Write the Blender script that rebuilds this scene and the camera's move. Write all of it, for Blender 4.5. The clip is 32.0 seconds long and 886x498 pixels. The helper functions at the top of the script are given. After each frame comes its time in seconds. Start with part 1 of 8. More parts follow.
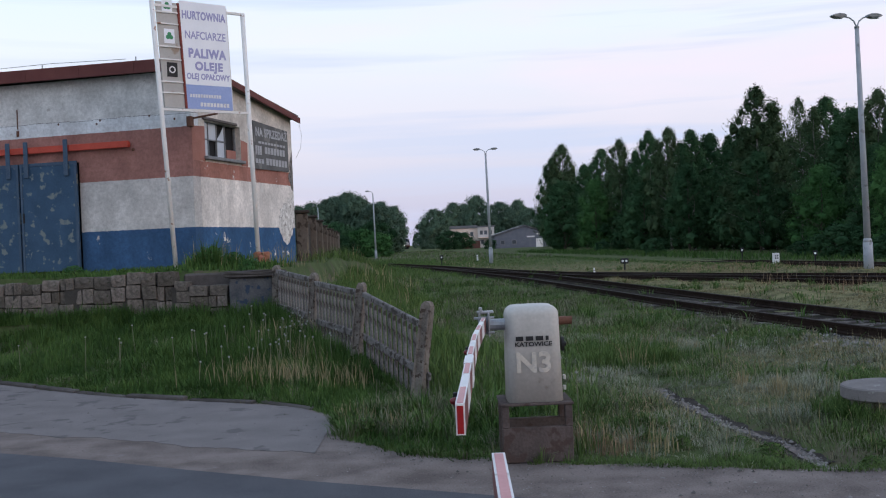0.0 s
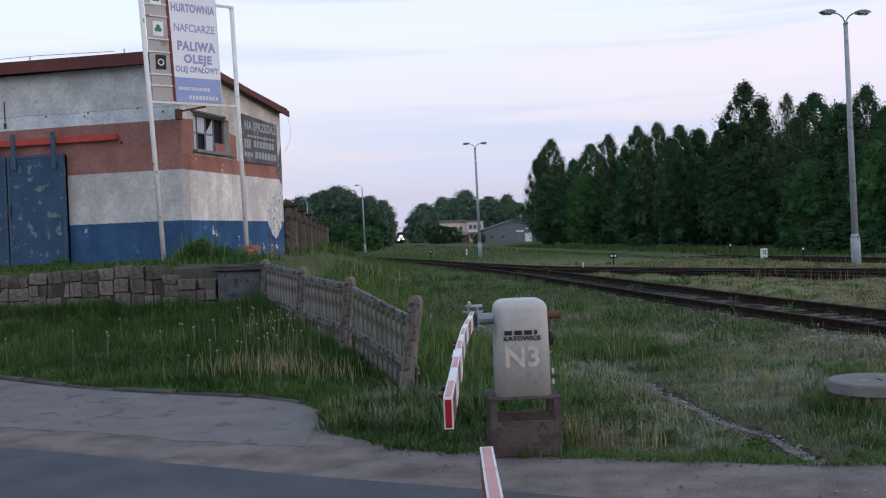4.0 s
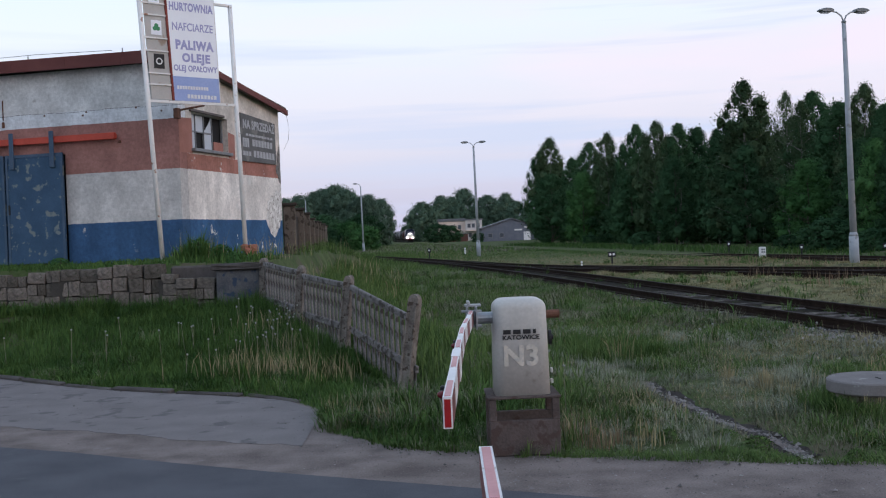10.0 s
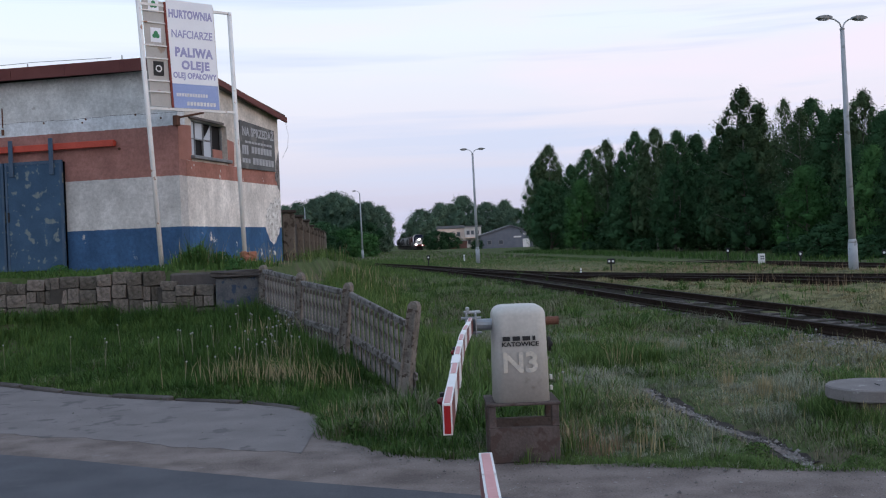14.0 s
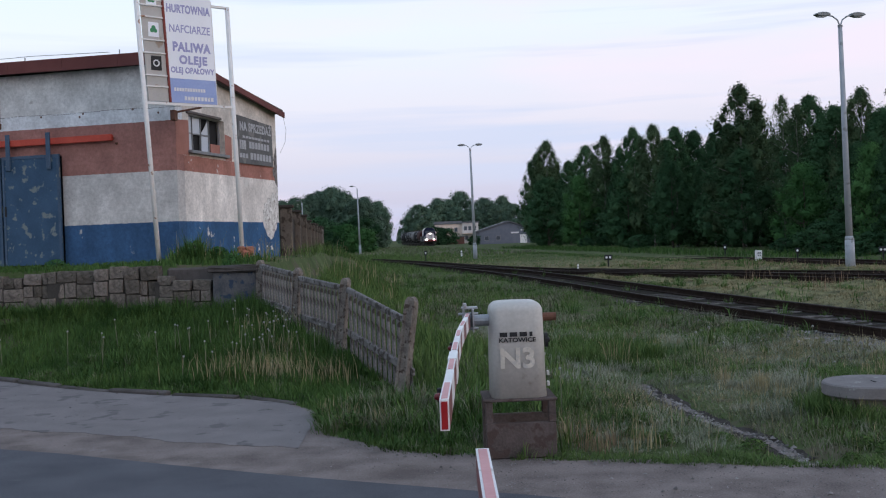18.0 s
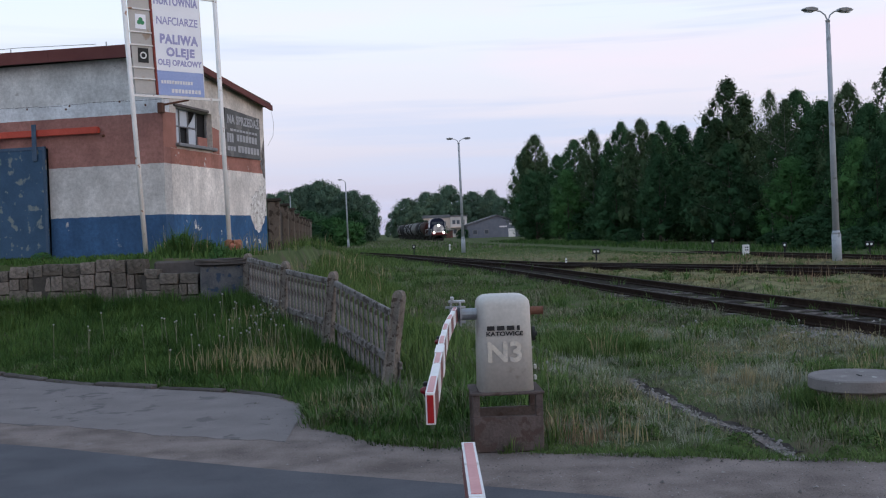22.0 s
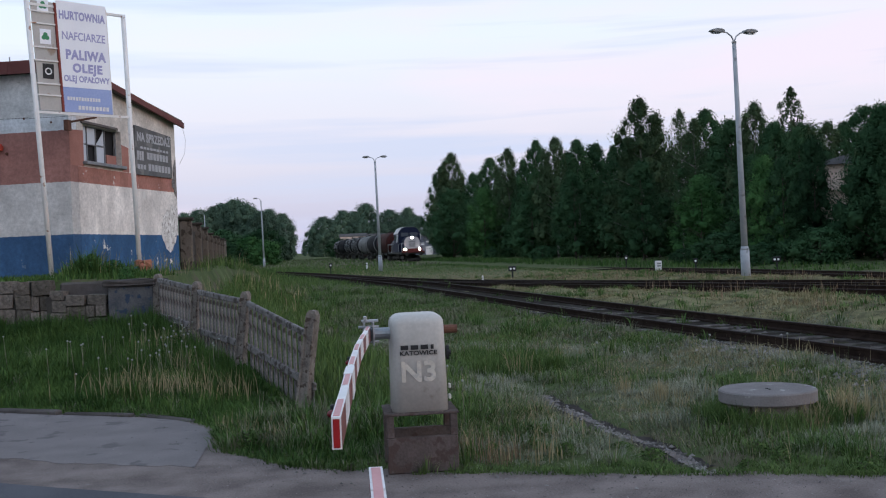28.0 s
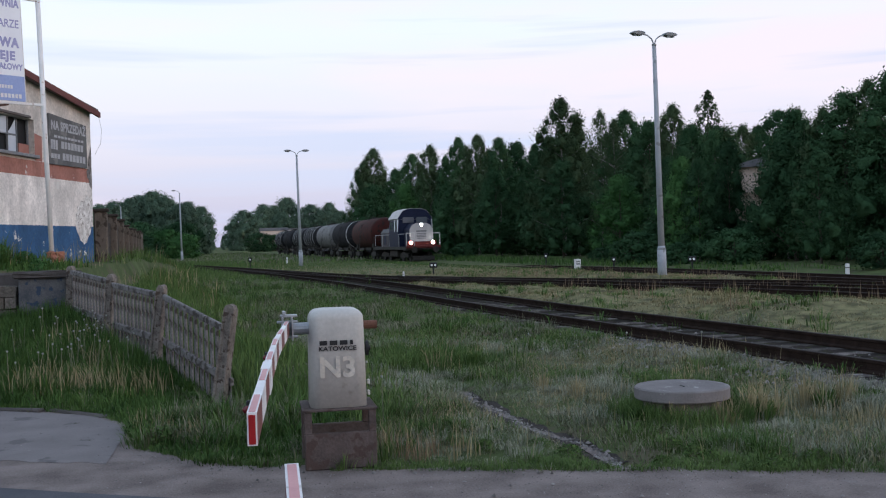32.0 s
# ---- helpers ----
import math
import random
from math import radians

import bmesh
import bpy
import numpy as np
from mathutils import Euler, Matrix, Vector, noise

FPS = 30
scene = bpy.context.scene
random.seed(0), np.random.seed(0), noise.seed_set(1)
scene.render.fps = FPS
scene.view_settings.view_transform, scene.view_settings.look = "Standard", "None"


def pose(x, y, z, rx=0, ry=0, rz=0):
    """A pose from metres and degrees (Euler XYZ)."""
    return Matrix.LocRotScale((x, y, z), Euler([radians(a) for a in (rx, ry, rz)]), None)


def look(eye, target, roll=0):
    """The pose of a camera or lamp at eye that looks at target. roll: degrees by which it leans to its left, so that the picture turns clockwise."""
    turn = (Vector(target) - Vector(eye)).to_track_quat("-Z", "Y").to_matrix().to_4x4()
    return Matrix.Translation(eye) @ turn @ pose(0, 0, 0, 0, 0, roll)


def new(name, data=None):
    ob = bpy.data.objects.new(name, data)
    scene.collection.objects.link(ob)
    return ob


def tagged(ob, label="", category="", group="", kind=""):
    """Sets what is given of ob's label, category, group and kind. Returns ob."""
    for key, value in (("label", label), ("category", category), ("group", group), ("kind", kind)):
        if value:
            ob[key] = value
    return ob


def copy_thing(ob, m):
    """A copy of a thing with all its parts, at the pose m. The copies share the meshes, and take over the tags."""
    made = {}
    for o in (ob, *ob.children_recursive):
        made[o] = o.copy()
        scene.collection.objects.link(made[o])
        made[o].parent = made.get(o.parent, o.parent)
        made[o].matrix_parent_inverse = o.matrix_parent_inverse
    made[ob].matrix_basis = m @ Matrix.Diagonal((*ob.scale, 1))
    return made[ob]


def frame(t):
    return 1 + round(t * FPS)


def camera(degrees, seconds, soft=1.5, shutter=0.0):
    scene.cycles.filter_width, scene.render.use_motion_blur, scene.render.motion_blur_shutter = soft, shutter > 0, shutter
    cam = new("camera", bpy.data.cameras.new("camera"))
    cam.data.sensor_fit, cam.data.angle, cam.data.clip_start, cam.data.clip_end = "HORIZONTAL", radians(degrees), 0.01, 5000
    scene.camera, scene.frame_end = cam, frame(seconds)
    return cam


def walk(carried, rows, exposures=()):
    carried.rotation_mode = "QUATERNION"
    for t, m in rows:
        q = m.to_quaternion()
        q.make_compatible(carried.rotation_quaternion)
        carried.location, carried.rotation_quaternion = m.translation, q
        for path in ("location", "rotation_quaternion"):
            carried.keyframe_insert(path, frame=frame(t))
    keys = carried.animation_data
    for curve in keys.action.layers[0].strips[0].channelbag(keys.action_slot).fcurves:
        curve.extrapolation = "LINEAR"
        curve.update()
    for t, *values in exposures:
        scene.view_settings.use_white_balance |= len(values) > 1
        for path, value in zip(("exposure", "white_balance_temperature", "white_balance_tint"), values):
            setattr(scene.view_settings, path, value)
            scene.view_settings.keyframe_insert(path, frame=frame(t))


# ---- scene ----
cam = camera(44.85, 32.0, soft=1.15)
walk(cam, [
    (0, pose(-0.044, -0.086, 1.651, 89.718, 2.424, -0.327)),
    (0.5, pose(-0.045, -0.095, 1.654, 89.639, 2.321, -0.379)),
    (1, pose(-0.044, -0.088, 1.652, 89.549, 2.384, -0.463)),
    (1.5, pose(-0.043, -0.089, 1.652, 89.453, 2.266, -0.566)),
    (2, pose(-0.047, -0.091, 1.652, 89.411, 2.236, -0.699)),
    (2.5, pose(-0.043, -0.092, 1.652, 89.410, 2.248, -0.794)),
    (3, pose(-0.046, -0.094, 1.653, 89.447, 2.227, -0.878)),
    (3.5, pose(-0.043, -0.077, 1.648, 89.433, 2.193, -0.892)),
    (5.5, pose(-0.042, -0.078, 1.652, 89.279, 2.405, -0.974)),
    (6, pose(-0.043, -0.081, 1.653, 89.310, 2.257, -0.967)),
    (6.5, pose(-0.045, -0.092, 1.653, 89.349, 2.251, -1.007)),
    (7, pose(-0.046, -0.086, 1.653, 89.460, 2.172, -1.059)),
    (7.5, pose(-0.046, -0.091, 1.653, 89.567, 2.215, -1.059)),
    (8, pose(-0.046, -0.093, 1.651, 89.605, 2.468, -1.027)),
    (8.5, pose(-0.044, -0.082, 1.650, 89.495, 2.391, -0.971)),
    (9, pose(-0.045, -0.084, 1.653, 89.333, 2.265, -0.928)),
    (9.5, pose(-0.043, -0.083, 1.653, 89.282, 2.368, -0.945)),
    (10, pose(-0.044, -0.078, 1.652, 89.316, 2.279, -0.984)),
    (10.5, pose(-0.045, -0.094, 1.655, 89.327, 2.183, -0.999)),
    (11, pose(-0.044, -0.083, 1.652, 89.374, 2.175, -0.970)),
    (11.5, pose(-0.045, -0.095, 1.656, 89.438, 2.227, -0.955)),
    (12, pose(-0.048, -0.098, 1.653, 89.535, 2.230, -0.923)),
    (12.5, pose(-0.046, -0.092, 1.653, 89.579, 2.216, -0.925)),
    (13, pose(-0.047, -0.089, 1.652, 89.630, 2.248, -0.940)),
    (13.5, pose(-0.047, -0.091, 1.652, 89.681, 2.205, -0.984)),
    (14, pose(-0.046, -0.086, 1.651, 89.690, 2.312, -1.031)),
    (14.5, pose(-0.044, -0.089, 1.653, 89.642, 2.140, -1.087)),
    (16.5, pose(-0.042, -0.069, 1.650, 89.438, 2.143, -1.229)),
    (17, pose(-0.045, -0.081, 1.654, 89.384, 2.068, -1.206)),
    (17.5, pose(-0.046, -0.079, 1.653, 89.409, 2.058, -1.184)),
    (18, pose(-0.047, -0.089, 1.652, 89.449, 2.132, -1.174)),
    (18.5, pose(-0.044, -0.079, 1.653, 89.432, 2.083, -1.175)),
    (19, pose(-0.045, -0.079, 1.653, 89.397, 2.029, -1.247)),
    (19.5, pose(-0.041, -0.087, 1.653, 89.317, 2.138, -1.298)),
    (20, pose(-0.042, -0.074, 1.653, 89.243, 1.983, -1.390)),
    (20.5, pose(-0.042, -0.077, 1.654, 89.180, 1.867, -1.540)),
    (21, pose(-0.041, -0.071, 1.651, 89.169, 1.900, -1.698)),
    (21.5, pose(-0.043, -0.069, 1.651, 89.129, 1.923, -1.774)),
    (22, pose(-0.040, -0.076, 1.650, 89.095, 2.011, -1.794)),
    (22.5, pose(-0.040, -0.063, 1.649, 89.042, 1.970, -1.771)),
    (23, pose(-0.039, -0.071, 1.650, 89.038, 1.945, -1.751)),
    (23.5, pose(-0.043, -0.069, 1.651, 89.080, 2.025, -1.744)),
    (24, pose(-0.043, -0.083, 1.652, 89.231, 2.041, -1.770)),
    (24.5, pose(-0.040, -0.072, 1.653, 89.358, 1.992, -1.814)),
    (25, pose(-0.040, -0.083, 1.653, 89.430, 1.917, -1.912)),
    (25.5, pose(-0.046, -0.068, 1.651, 89.436, 2.023, -2.116)),
    (27.5, pose(0.002, -0.034, 1.649, 89.812, 2.264, -5.560)),
    (28, pose(-0.000, -0.000, 1.650, 89.891, 2.400, -6.200)),
    (28.5, pose(-0.006, 0.009, 1.649, 89.922, 2.137, -7.029)),
    (29, pose(-0.011, 0.015, 1.647, 89.861, 2.435, -7.940)),
    (29.5, pose(-0.013, 0.023, 1.646, 89.757, 2.358, -8.510)),
    (30, pose(-0.013, 0.027, 1.647, 89.651, 2.027, -8.789)),
    (30.5, pose(-0.011, 0.020, 1.647, 89.588, 1.834, -9.097)),
    (31, pose(-0.006, 0.025, 1.648, 89.508, 1.796, -9.500)),
    (31.5, pose(-0.003, 0.020, 1.647, 89.475, 1.759, -9.932)),
    (32, pose(0.006, 0.025, 1.646, 89.539, 1.620, -10.397)),
], [(0, 0.0), (18, 0.0), (22, -0.01), (25, 0.08), (27.5, 0.01), (30, -0.02), (32, 0.06)])

# ---- world and sun ----
world = bpy.data.worlds.new("dusk_sky")
scene.world = world
world.use_nodes = True
wn, wl = world.node_tree.nodes, world.node_tree.links
wn.clear()
w_out = wn.new("ShaderNodeOutputWorld")
w_bg = wn.new("ShaderNodeBackground")
w_bg.inputs["Strength"].default_value = 1.0
w_tc = wn.new("ShaderNodeTexCoord")
w_sep = wn.new("ShaderNodeSeparateXYZ")
w_ramp = wn.new("ShaderNodeValToRGB")
stops = [(0.0, (0.48, 0.51, 0.73)), (0.05, (0.575, 0.60, 0.82)), (0.11, (0.75, 0.735, 0.90)), (0.19, (0.80, 0.865, 0.98)),
         (0.27, (0.72, 0.88, 0.99)), (0.45, (0.55, 0.73, 0.92)), (1.0, (0.34, 0.52, 0.78))]
els = w_ramp.color_ramp.elements
while len(els) < len(stops):
    els.new(0.5)
for e, (p, c) in zip(els, stops):
    e.position, e.color = p, (*c, 1)
wl.new(w_tc.outputs["Generated"], w_sep.inputs[0])
wl.new(w_sep.outputs["Z"], w_ramp.inputs["Fac"])
# thin banks of cloud, lit pink
w_map = wn.new("ShaderNodeMapping")
w_map.inputs["Scale"].default_value = (1.6, 1.6, 9.0)
w_map.inputs["Location"].default_value = (0.35, 0.1, 0.6)
w_noise = wn.new("ShaderNodeTexNoise")
w_noise.inputs["Scale"].default_value = 1.7
w_noise.inputs["Detail"].default_value = 5.0
w_cl = wn.new("ShaderNodeValToRGB")
w_cl.color_ramp.elements[0].position, w_cl.color_ramp.elements[0].color = 0.47, (0, 0, 0, 1)
w_cl.color_ramp.elements[1].position, w_cl.color_ramp.elements[1].color = 0.70, (1, 1, 1, 1)
w_mix = wn.new("ShaderNodeMix")
w_mix.data_type = "RGBA"
w_mix.inputs["B"].default_value = (0.90, 0.785, 0.945, 1)
w_fac = wn.new("ShaderNodeMath")
w_fac.operation = "MULTIPLY"
w_fac.inputs[1].default_value = 0.75
wl.new(w_tc.outputs["Generated"], w_map.inputs["Vector"])
wl.new(w_map.outputs[0], w_noise.inputs["Vector"])
wl.new(w_noise.outputs["Fac"], w_cl.inputs["Fac"])
wl.new(w_cl.outputs["Color"], w_fac.inputs[0])
w_side = wn.new("ShaderNodeMapRange")
w_side.inputs["From Min"].default_value, w_side.inputs["From Max"].default_value = -0.40, 0.22
w_side.inputs["To Min"].default_value, w_side.inputs["To Max"].default_value = 0.45, 1.05
wl.new(w_sep.outputs["X"], w_side.inputs["Value"])
w_fac2 = wn.new("ShaderNodeMath")
w_fac2.operation = "MULTIPLY"
wl.new(w_fac.outputs[0], w_fac2.inputs[0])
wl.new(w_side.outputs[0], w_fac2.inputs[1])
wl.new(w_fac2.outputs[0], w_mix.inputs["Factor"])
wl.new(w_ramp.outputs["Color"], w_mix.inputs["A"])
# blue-grey streaks of cloud
w_map2 = wn.new("ShaderNodeMapping")
w_map2.inputs["Scale"].default_value = (1.1, 1.1, 21.0)
w_map2.inputs["Location"].default_value = (2.2, 0.4, 0.3)
w_noise2 = wn.new("ShaderNodeTexNoise")
w_noise2.inputs["Scale"].default_value = 1.5
w_noise2.inputs["Detail"].default_value = 5.0
w_cl2 = wn.new("ShaderNodeValToRGB")
w_cl2.color_ramp.elements[0].position, w_cl2.color_ramp.elements[0].color = 0.53, (0, 0, 0, 1)
w_cl2.color_ramp.elements[1].position, w_cl2.color_ramp.elements[1].color = 0.66, (0.85, 0.85, 0.85, 1)
w_mix2 = wn.new("ShaderNodeMix")
w_mix2.data_type = "RGBA"
w_mix2.inputs["B"].default_value = (0.56, 0.64, 0.90, 1)
wl.new(w_tc.outputs["Generated"], w_map2.inputs["Vector"])
wl.new(w_map2.outputs[0], w_noise2.inputs["Vector"])
wl.new(w_noise2.outputs["Fac"], w_cl2.inputs["Fac"])
w_fac3 = wn.new("ShaderNodeMath")
w_fac3.operation = "MULTIPLY"
wl.new(w_cl2.outputs["Color"], w_fac3.inputs[0])
wl.new(w_side.outputs[0], w_fac3.inputs[1])
wl.new(w_fac3.outputs[0], w_mix2.inputs["Factor"])
wl.new(w_mix.outputs["Result"], w_mix2.inputs["A"])
# the low sun's own scatter
w_sky = wn.new("ShaderNodeTexSky")
w_sky.sky_type = "NISHITA"
w_sky.sun_disc = False
w_sky.sun_elevation, w_sky.sun_rotation = radians(3), radians(125)
w_add = wn.new("ShaderNodeMix")
w_add.data_type, w_add.blend_type = "RGBA", "ADD"
w_add.inputs["Factor"].default_value = 0.05
wl.new(w_mix2.outputs["Result"], w_add.inputs["A"])
wl.new(w_sky.outputs[0], w_add.inputs["B"])
wl.new(w_add.outputs["Result"], w_bg.inputs["Color"])
wl.new(w_bg.outputs[0], w_out.inputs[0])

sun = new("sun", bpy.data.lights.new("sun", "SUN"))
sun.data.energy, sun.data.angle, sun.data.color = 0.55, radians(40), (1.0, 0.88, 0.87)
sun.matrix_world = look((30, -22, 12), (0, 0, 0))

# ---- materials ----
def mat(name, c1, c2, scale=3.0, rough=0.85, bump=0.2, fine=40.0, metal=0.0, c3=None, c3at=0.62, island=0.0, objrand=0.0, spec=0.3, emit=0.0, bumpdist=0.02):
    """Two tones mixed by noise at two scales, an optional stain tone, relief, and optional change from piece to piece."""
    m = bpy.data.materials.new(name)
    m.use_nodes = True
    n, l = m.node_tree.nodes, m.node_tree.links
    b = n["Principled BSDF"]
    b.inputs["Roughness"].default_value, b.inputs["Metallic"].default_value = rough, metal
    b.inputs["Specular IOR Level"].default_value = spec
    tc = n.new("ShaderNodeTexCoord")
    na, nb = n.new("ShaderNodeTexNoise"), n.new("ShaderNodeTexNoise")
    na.inputs["Scale"].default_value, nb.inputs["Scale"].default_value = scale, fine
    na.inputs["Detail"].default_value, nb.inputs["Detail"].default_value = 6, 4
    for q in (na, nb):
        l.new(tc.outputs["Object"], q.inputs["Vector"])
    ad = n.new("ShaderNodeMath")
    ad.operation = "MULTIPLY_ADD"
    ad.inputs[1].default_value, ad.inputs[2].default_value = 0.35, 0.0
    l.new(nb.outputs["Fac"], ad.inputs[0])
    a2 = n.new("ShaderNodeMath")
    a2.operation = "MULTIPLY_ADD"
    a2.inputs[1].default_value = 0.65
    l.new(na.outputs["Fac"], a2.inputs[0])
    l.new(ad.outputs[0], a2.inputs[2])
    rp = n.new("ShaderNodeValToRGB")
    rp.color_ramp.elements[0].position, rp.color_ramp.elements[0].color = 0.36, (*c1, 1)
    rp.color_ramp.elements[1].position, rp.color_ramp.elements[1].color = 0.64, (*c2, 1)
    l.new(a2.outputs[0], rp.inputs["Fac"])
    col = rp.outputs["Color"]
    if c3:
        nc = n.new("ShaderNodeTexNoise")
        nc.inputs["Scale"].default_value, nc.inputs["Detail"].default_value = scale * 1.7, 8
        mp = n.new("ShaderNodeMapping")
        mp.inputs["Location"].default_value = (7.3, 2.1, 4.4)
        l.new(tc.outputs["Object"], mp.inputs["Vector"])
        l.new(mp.outputs[0], nc.inputs["Vector"])
        r3 = n.new("ShaderNodeValToRGB")
        r3.color_ramp.elements[0].position, r3.color_ramp.elements[0].color = c3at - 0.02, (0, 0, 0, 1)
        r3.color_ramp.elements[1].position, r3.color_ramp.elements[1].color = c3at + 0.03, (1, 1, 1, 1)
        l.new(nc.outputs["Fac"], r3.inputs["Fac"])
        mx = n.new("ShaderNodeMix")
        mx.data_type = "RGBA"
        mx.inputs["B"].default_value = (*c3, 1)
        l.new(r3.outputs["Color"], mx.inputs["Factor"])
        l.new(col, mx.inputs["A"])
        col = mx.outputs["Result"]
    if island or objrand:
        if island:
            g = n.new("ShaderNodeNewGeometry").outputs["Random Per Island"]
        else:
            g = n.new("ShaderNodeObjectInfo").outputs["Random"]
        hs = n.new("ShaderNodeHueSaturation")
        k = island or objrand
        mr = n.new("ShaderNodeMapRange")
        mr.inputs["To Min"].default_value, mr.inputs["To Max"].default_value = 1 - k, 1 + k
        l.new(g, mr.inputs["Value"])
        l.new(mr.outputs[0], hs.inputs["Value"])
        mh = n.new("ShaderNodeMapRange")
        mh.inputs["To Min"].default_value, mh.inputs["To Max"].default_value = 0.5 + 0.03 * k, 0.5 - 0.03 * k
        l.new(g, mh.inputs["Value"])
        l.new(mh.outputs[0], hs.inputs["Hue"])
        l.new(col, hs.inputs["Color"])
        col = hs.outputs["Color"]
    l.new(col, b.inputs["Base Color"])
    if bump:
        bp = n.new("ShaderNodeBump")
        bp.inputs["Strength"].default_value, bp.inputs["Distance"].default_value = bump, bumpdist
        l.new(a2.outputs[0], bp.inputs["Height"])
        l.new(bp.outputs[0], b.inputs["Normal"])
    if emit:
        l.new(col, b.inputs["Emission Color"])
        b.inputs["Emission Strength"].default_value = emit
    return m


def banded(name, bands, wear, scale=2.0, bump=0.35, wear_at=0.6):
    """Wall paint in level bands: (height to which it reaches, colour), with stained, flaked plaster."""
    m = bpy.data.materials.new(name)
    m.use_nodes = True
    n, l = m.node_tree.nodes, m.node_tree.links
    b = n["Principled BSDF"]
    b.inputs["Roughness"].default_value = 0.9
    b.inputs["Specular IOR Level"].default_value = 0.2
    tc, sp = n.new("ShaderNodeTexCoord"), n.new("ShaderNodeSeparateXYZ")
    l.new(tc.outputs["Object"], sp.inputs[0])
    nz = n.new("ShaderNodeTexNoise")
    nz.inputs["Scale"].default_value, nz.inputs["Detail"].default_value = 9, 5
    l.new(tc.outputs["Object"], nz.inputs["Vector"])
    ed = n.new("ShaderNodeMath")
    ed.operation = "MULTIPLY_ADD"
    ed.inputs[1].default_value = 0.03
    l.new(nz.outputs["Fac"], ed.inputs[0])
    l.new(sp.outputs["Z"], ed.inputs[2])
    dv = n.new("ShaderNodeMath")
    dv.operation = "DIVIDE"
    dv.inputs[1].default_value = 5.0
    l.new(ed.outputs[0], dv.inputs[0])
    rp = n.new("ShaderNodeValToRGB")
    rp.color_ramp.interpolation = "CONSTANT"
    el = rp.color_ramp.elements
    while len(el) < len(bands):
        el.new(0.9)
    z0 = 0.0
    for e, (z1, c) in zip(el, bands):
        e.position, e.color = z0, (*c, 1)
        z0 = z1 / 5.0
    l.new(dv.outputs[0], rp.inputs["Fac"])
    # broad stains, then streaks that run down
    st = n.new("ShaderNodeTexNoise")
    st.inputs["Scale"].default_value, st.inputs["Detail"].default_value = scale * 1.2, 10
    st.inputs["Roughness"].default_value = 0.68
    l.new(tc.outputs["Object"], st.inputs["Vector"])
    mp = n.new("ShaderNodeMapping")
    mp.inputs["Scale"].default_value = (1.1, 1.1, 0.7)
    l.new(tc.outputs["Object"], mp.inputs["Vector"])
    sk = n.new("ShaderNodeTexNoise")
    sk.inputs["Scale"].default_value, sk.inputs["Detail"].default_value = 1.5, 5
    l.new(mp.outputs[0], sk.inputs["Vector"])
    mul = n.new("ShaderNodeMath")
    mul.operation = "MULTIPLY"
    l.new(st.outputs["Fac"], mul.inputs[0])
    l.new(sk.outputs["Fac"], mul.inputs[1])
    dr = n.new("ShaderNodeMapRange")
    dr.inputs["From Min"].default_value, dr.inputs["From Max"].default_value = 0.12, 0.40
    dr.inputs["To Min"].default_value, dr.inputs["To Max"].default_value = 0.72, 1.22
    l.new(mul.outputs[0], dr.inputs["Value"])
    sp2 = n.new("ShaderNodeTexNoise")
    sp2.inputs["Scale"].default_value, sp2.inputs["Detail"].default_value = 14, 10
    sp2.inputs["Roughness"].default_value = 0.75
    l.new(tc.outputs["Object"], sp2.inputs["Vector"])
    gr = n.new("ShaderNodeMapRange")
    gr.inputs["From Min"].default_value, gr.inputs["From Max"].default_value = 0.35, 0.60
    gr.inputs["To Min"].default_value, gr.inputs["To Max"].default_value = 0.76, 1.08
    l.new(sp2.outputs["Fac"], gr.inputs["Value"])
    dm = n.new("ShaderNodeMath")
    dm.operation = "MULTIPLY"
    l.new(dr.outputs[0], dm.inputs[0])
    l.new(gr.outputs[0], dm.inputs[1])
    hv = n.new("ShaderNodeHueSaturation")
    l.new(dm.outputs[0], hv.inputs["Value"])
    l.new(rp.outputs["Color"], hv.inputs["Color"])
    fl = n.new("ShaderNodeValToRGB")
    fl.color_ramp.elements[0].position, fl.color_ramp.elements[0].color = wear_at, (0, 0, 0, 1)
    fl.color_ramp.elements[1].position, fl.color_ramp.elements[1].color = wear_at + 0.03, (1, 1, 1, 1)
    ft = n.new("ShaderNodeTexNoise")
    ft.inputs["Scale"].default_value, ft.inputs["Detail"].default_value = scale * 1.3, 9
    ft.inputs["Roughness"].default_value = 0.65
    l.new(tc.outputs["Object"], ft.inputs["Vector"])
    l.new(ft.outputs["Fac"], fl.inputs["Fac"])
    mx = n.new("ShaderNodeMix")
    mx.data_type = "RGBA"
    mx.inputs["B"].default_value = (*wear, 1)
    l.new(fl.outputs["Color"], mx.inputs["Factor"])
    l.new(hv.outputs["Color"], mx.inputs["A"])
    l.new(mx.outputs["Result"], b.inputs["Base Color"])
    bp = n.new("ShaderNodeBump")
    bp.inputs["Strength"].default_value, bp.inputs["Distance"].default_value = bump, 0.02
    l.new(st.outputs["Fac"], bp.inputs["Height"])
    l.new(bp.outputs[0], b.inputs["Normal"])
    return m


def plain(name, c, rough=0.6, metal=0.0, emit=0.0, spec=0.4):
    m = bpy.data.materials.new(name)
    m.use_nodes = True
    b = m.node_tree.nodes["Principled BSDF"]
    b.inputs["Base Color"].default_value = (*c, 1)
    b.inputs["Roughness"].default_value, b.inputs["Metallic"].default_value = rough, metal
    b.inputs["Specular IOR Level"].default_value = spec
    if emit:
        b.inputs["Emission Color"].default_value = (*c, 1)
        b.inputs["Emission Strength"].default_value = emit
    return m


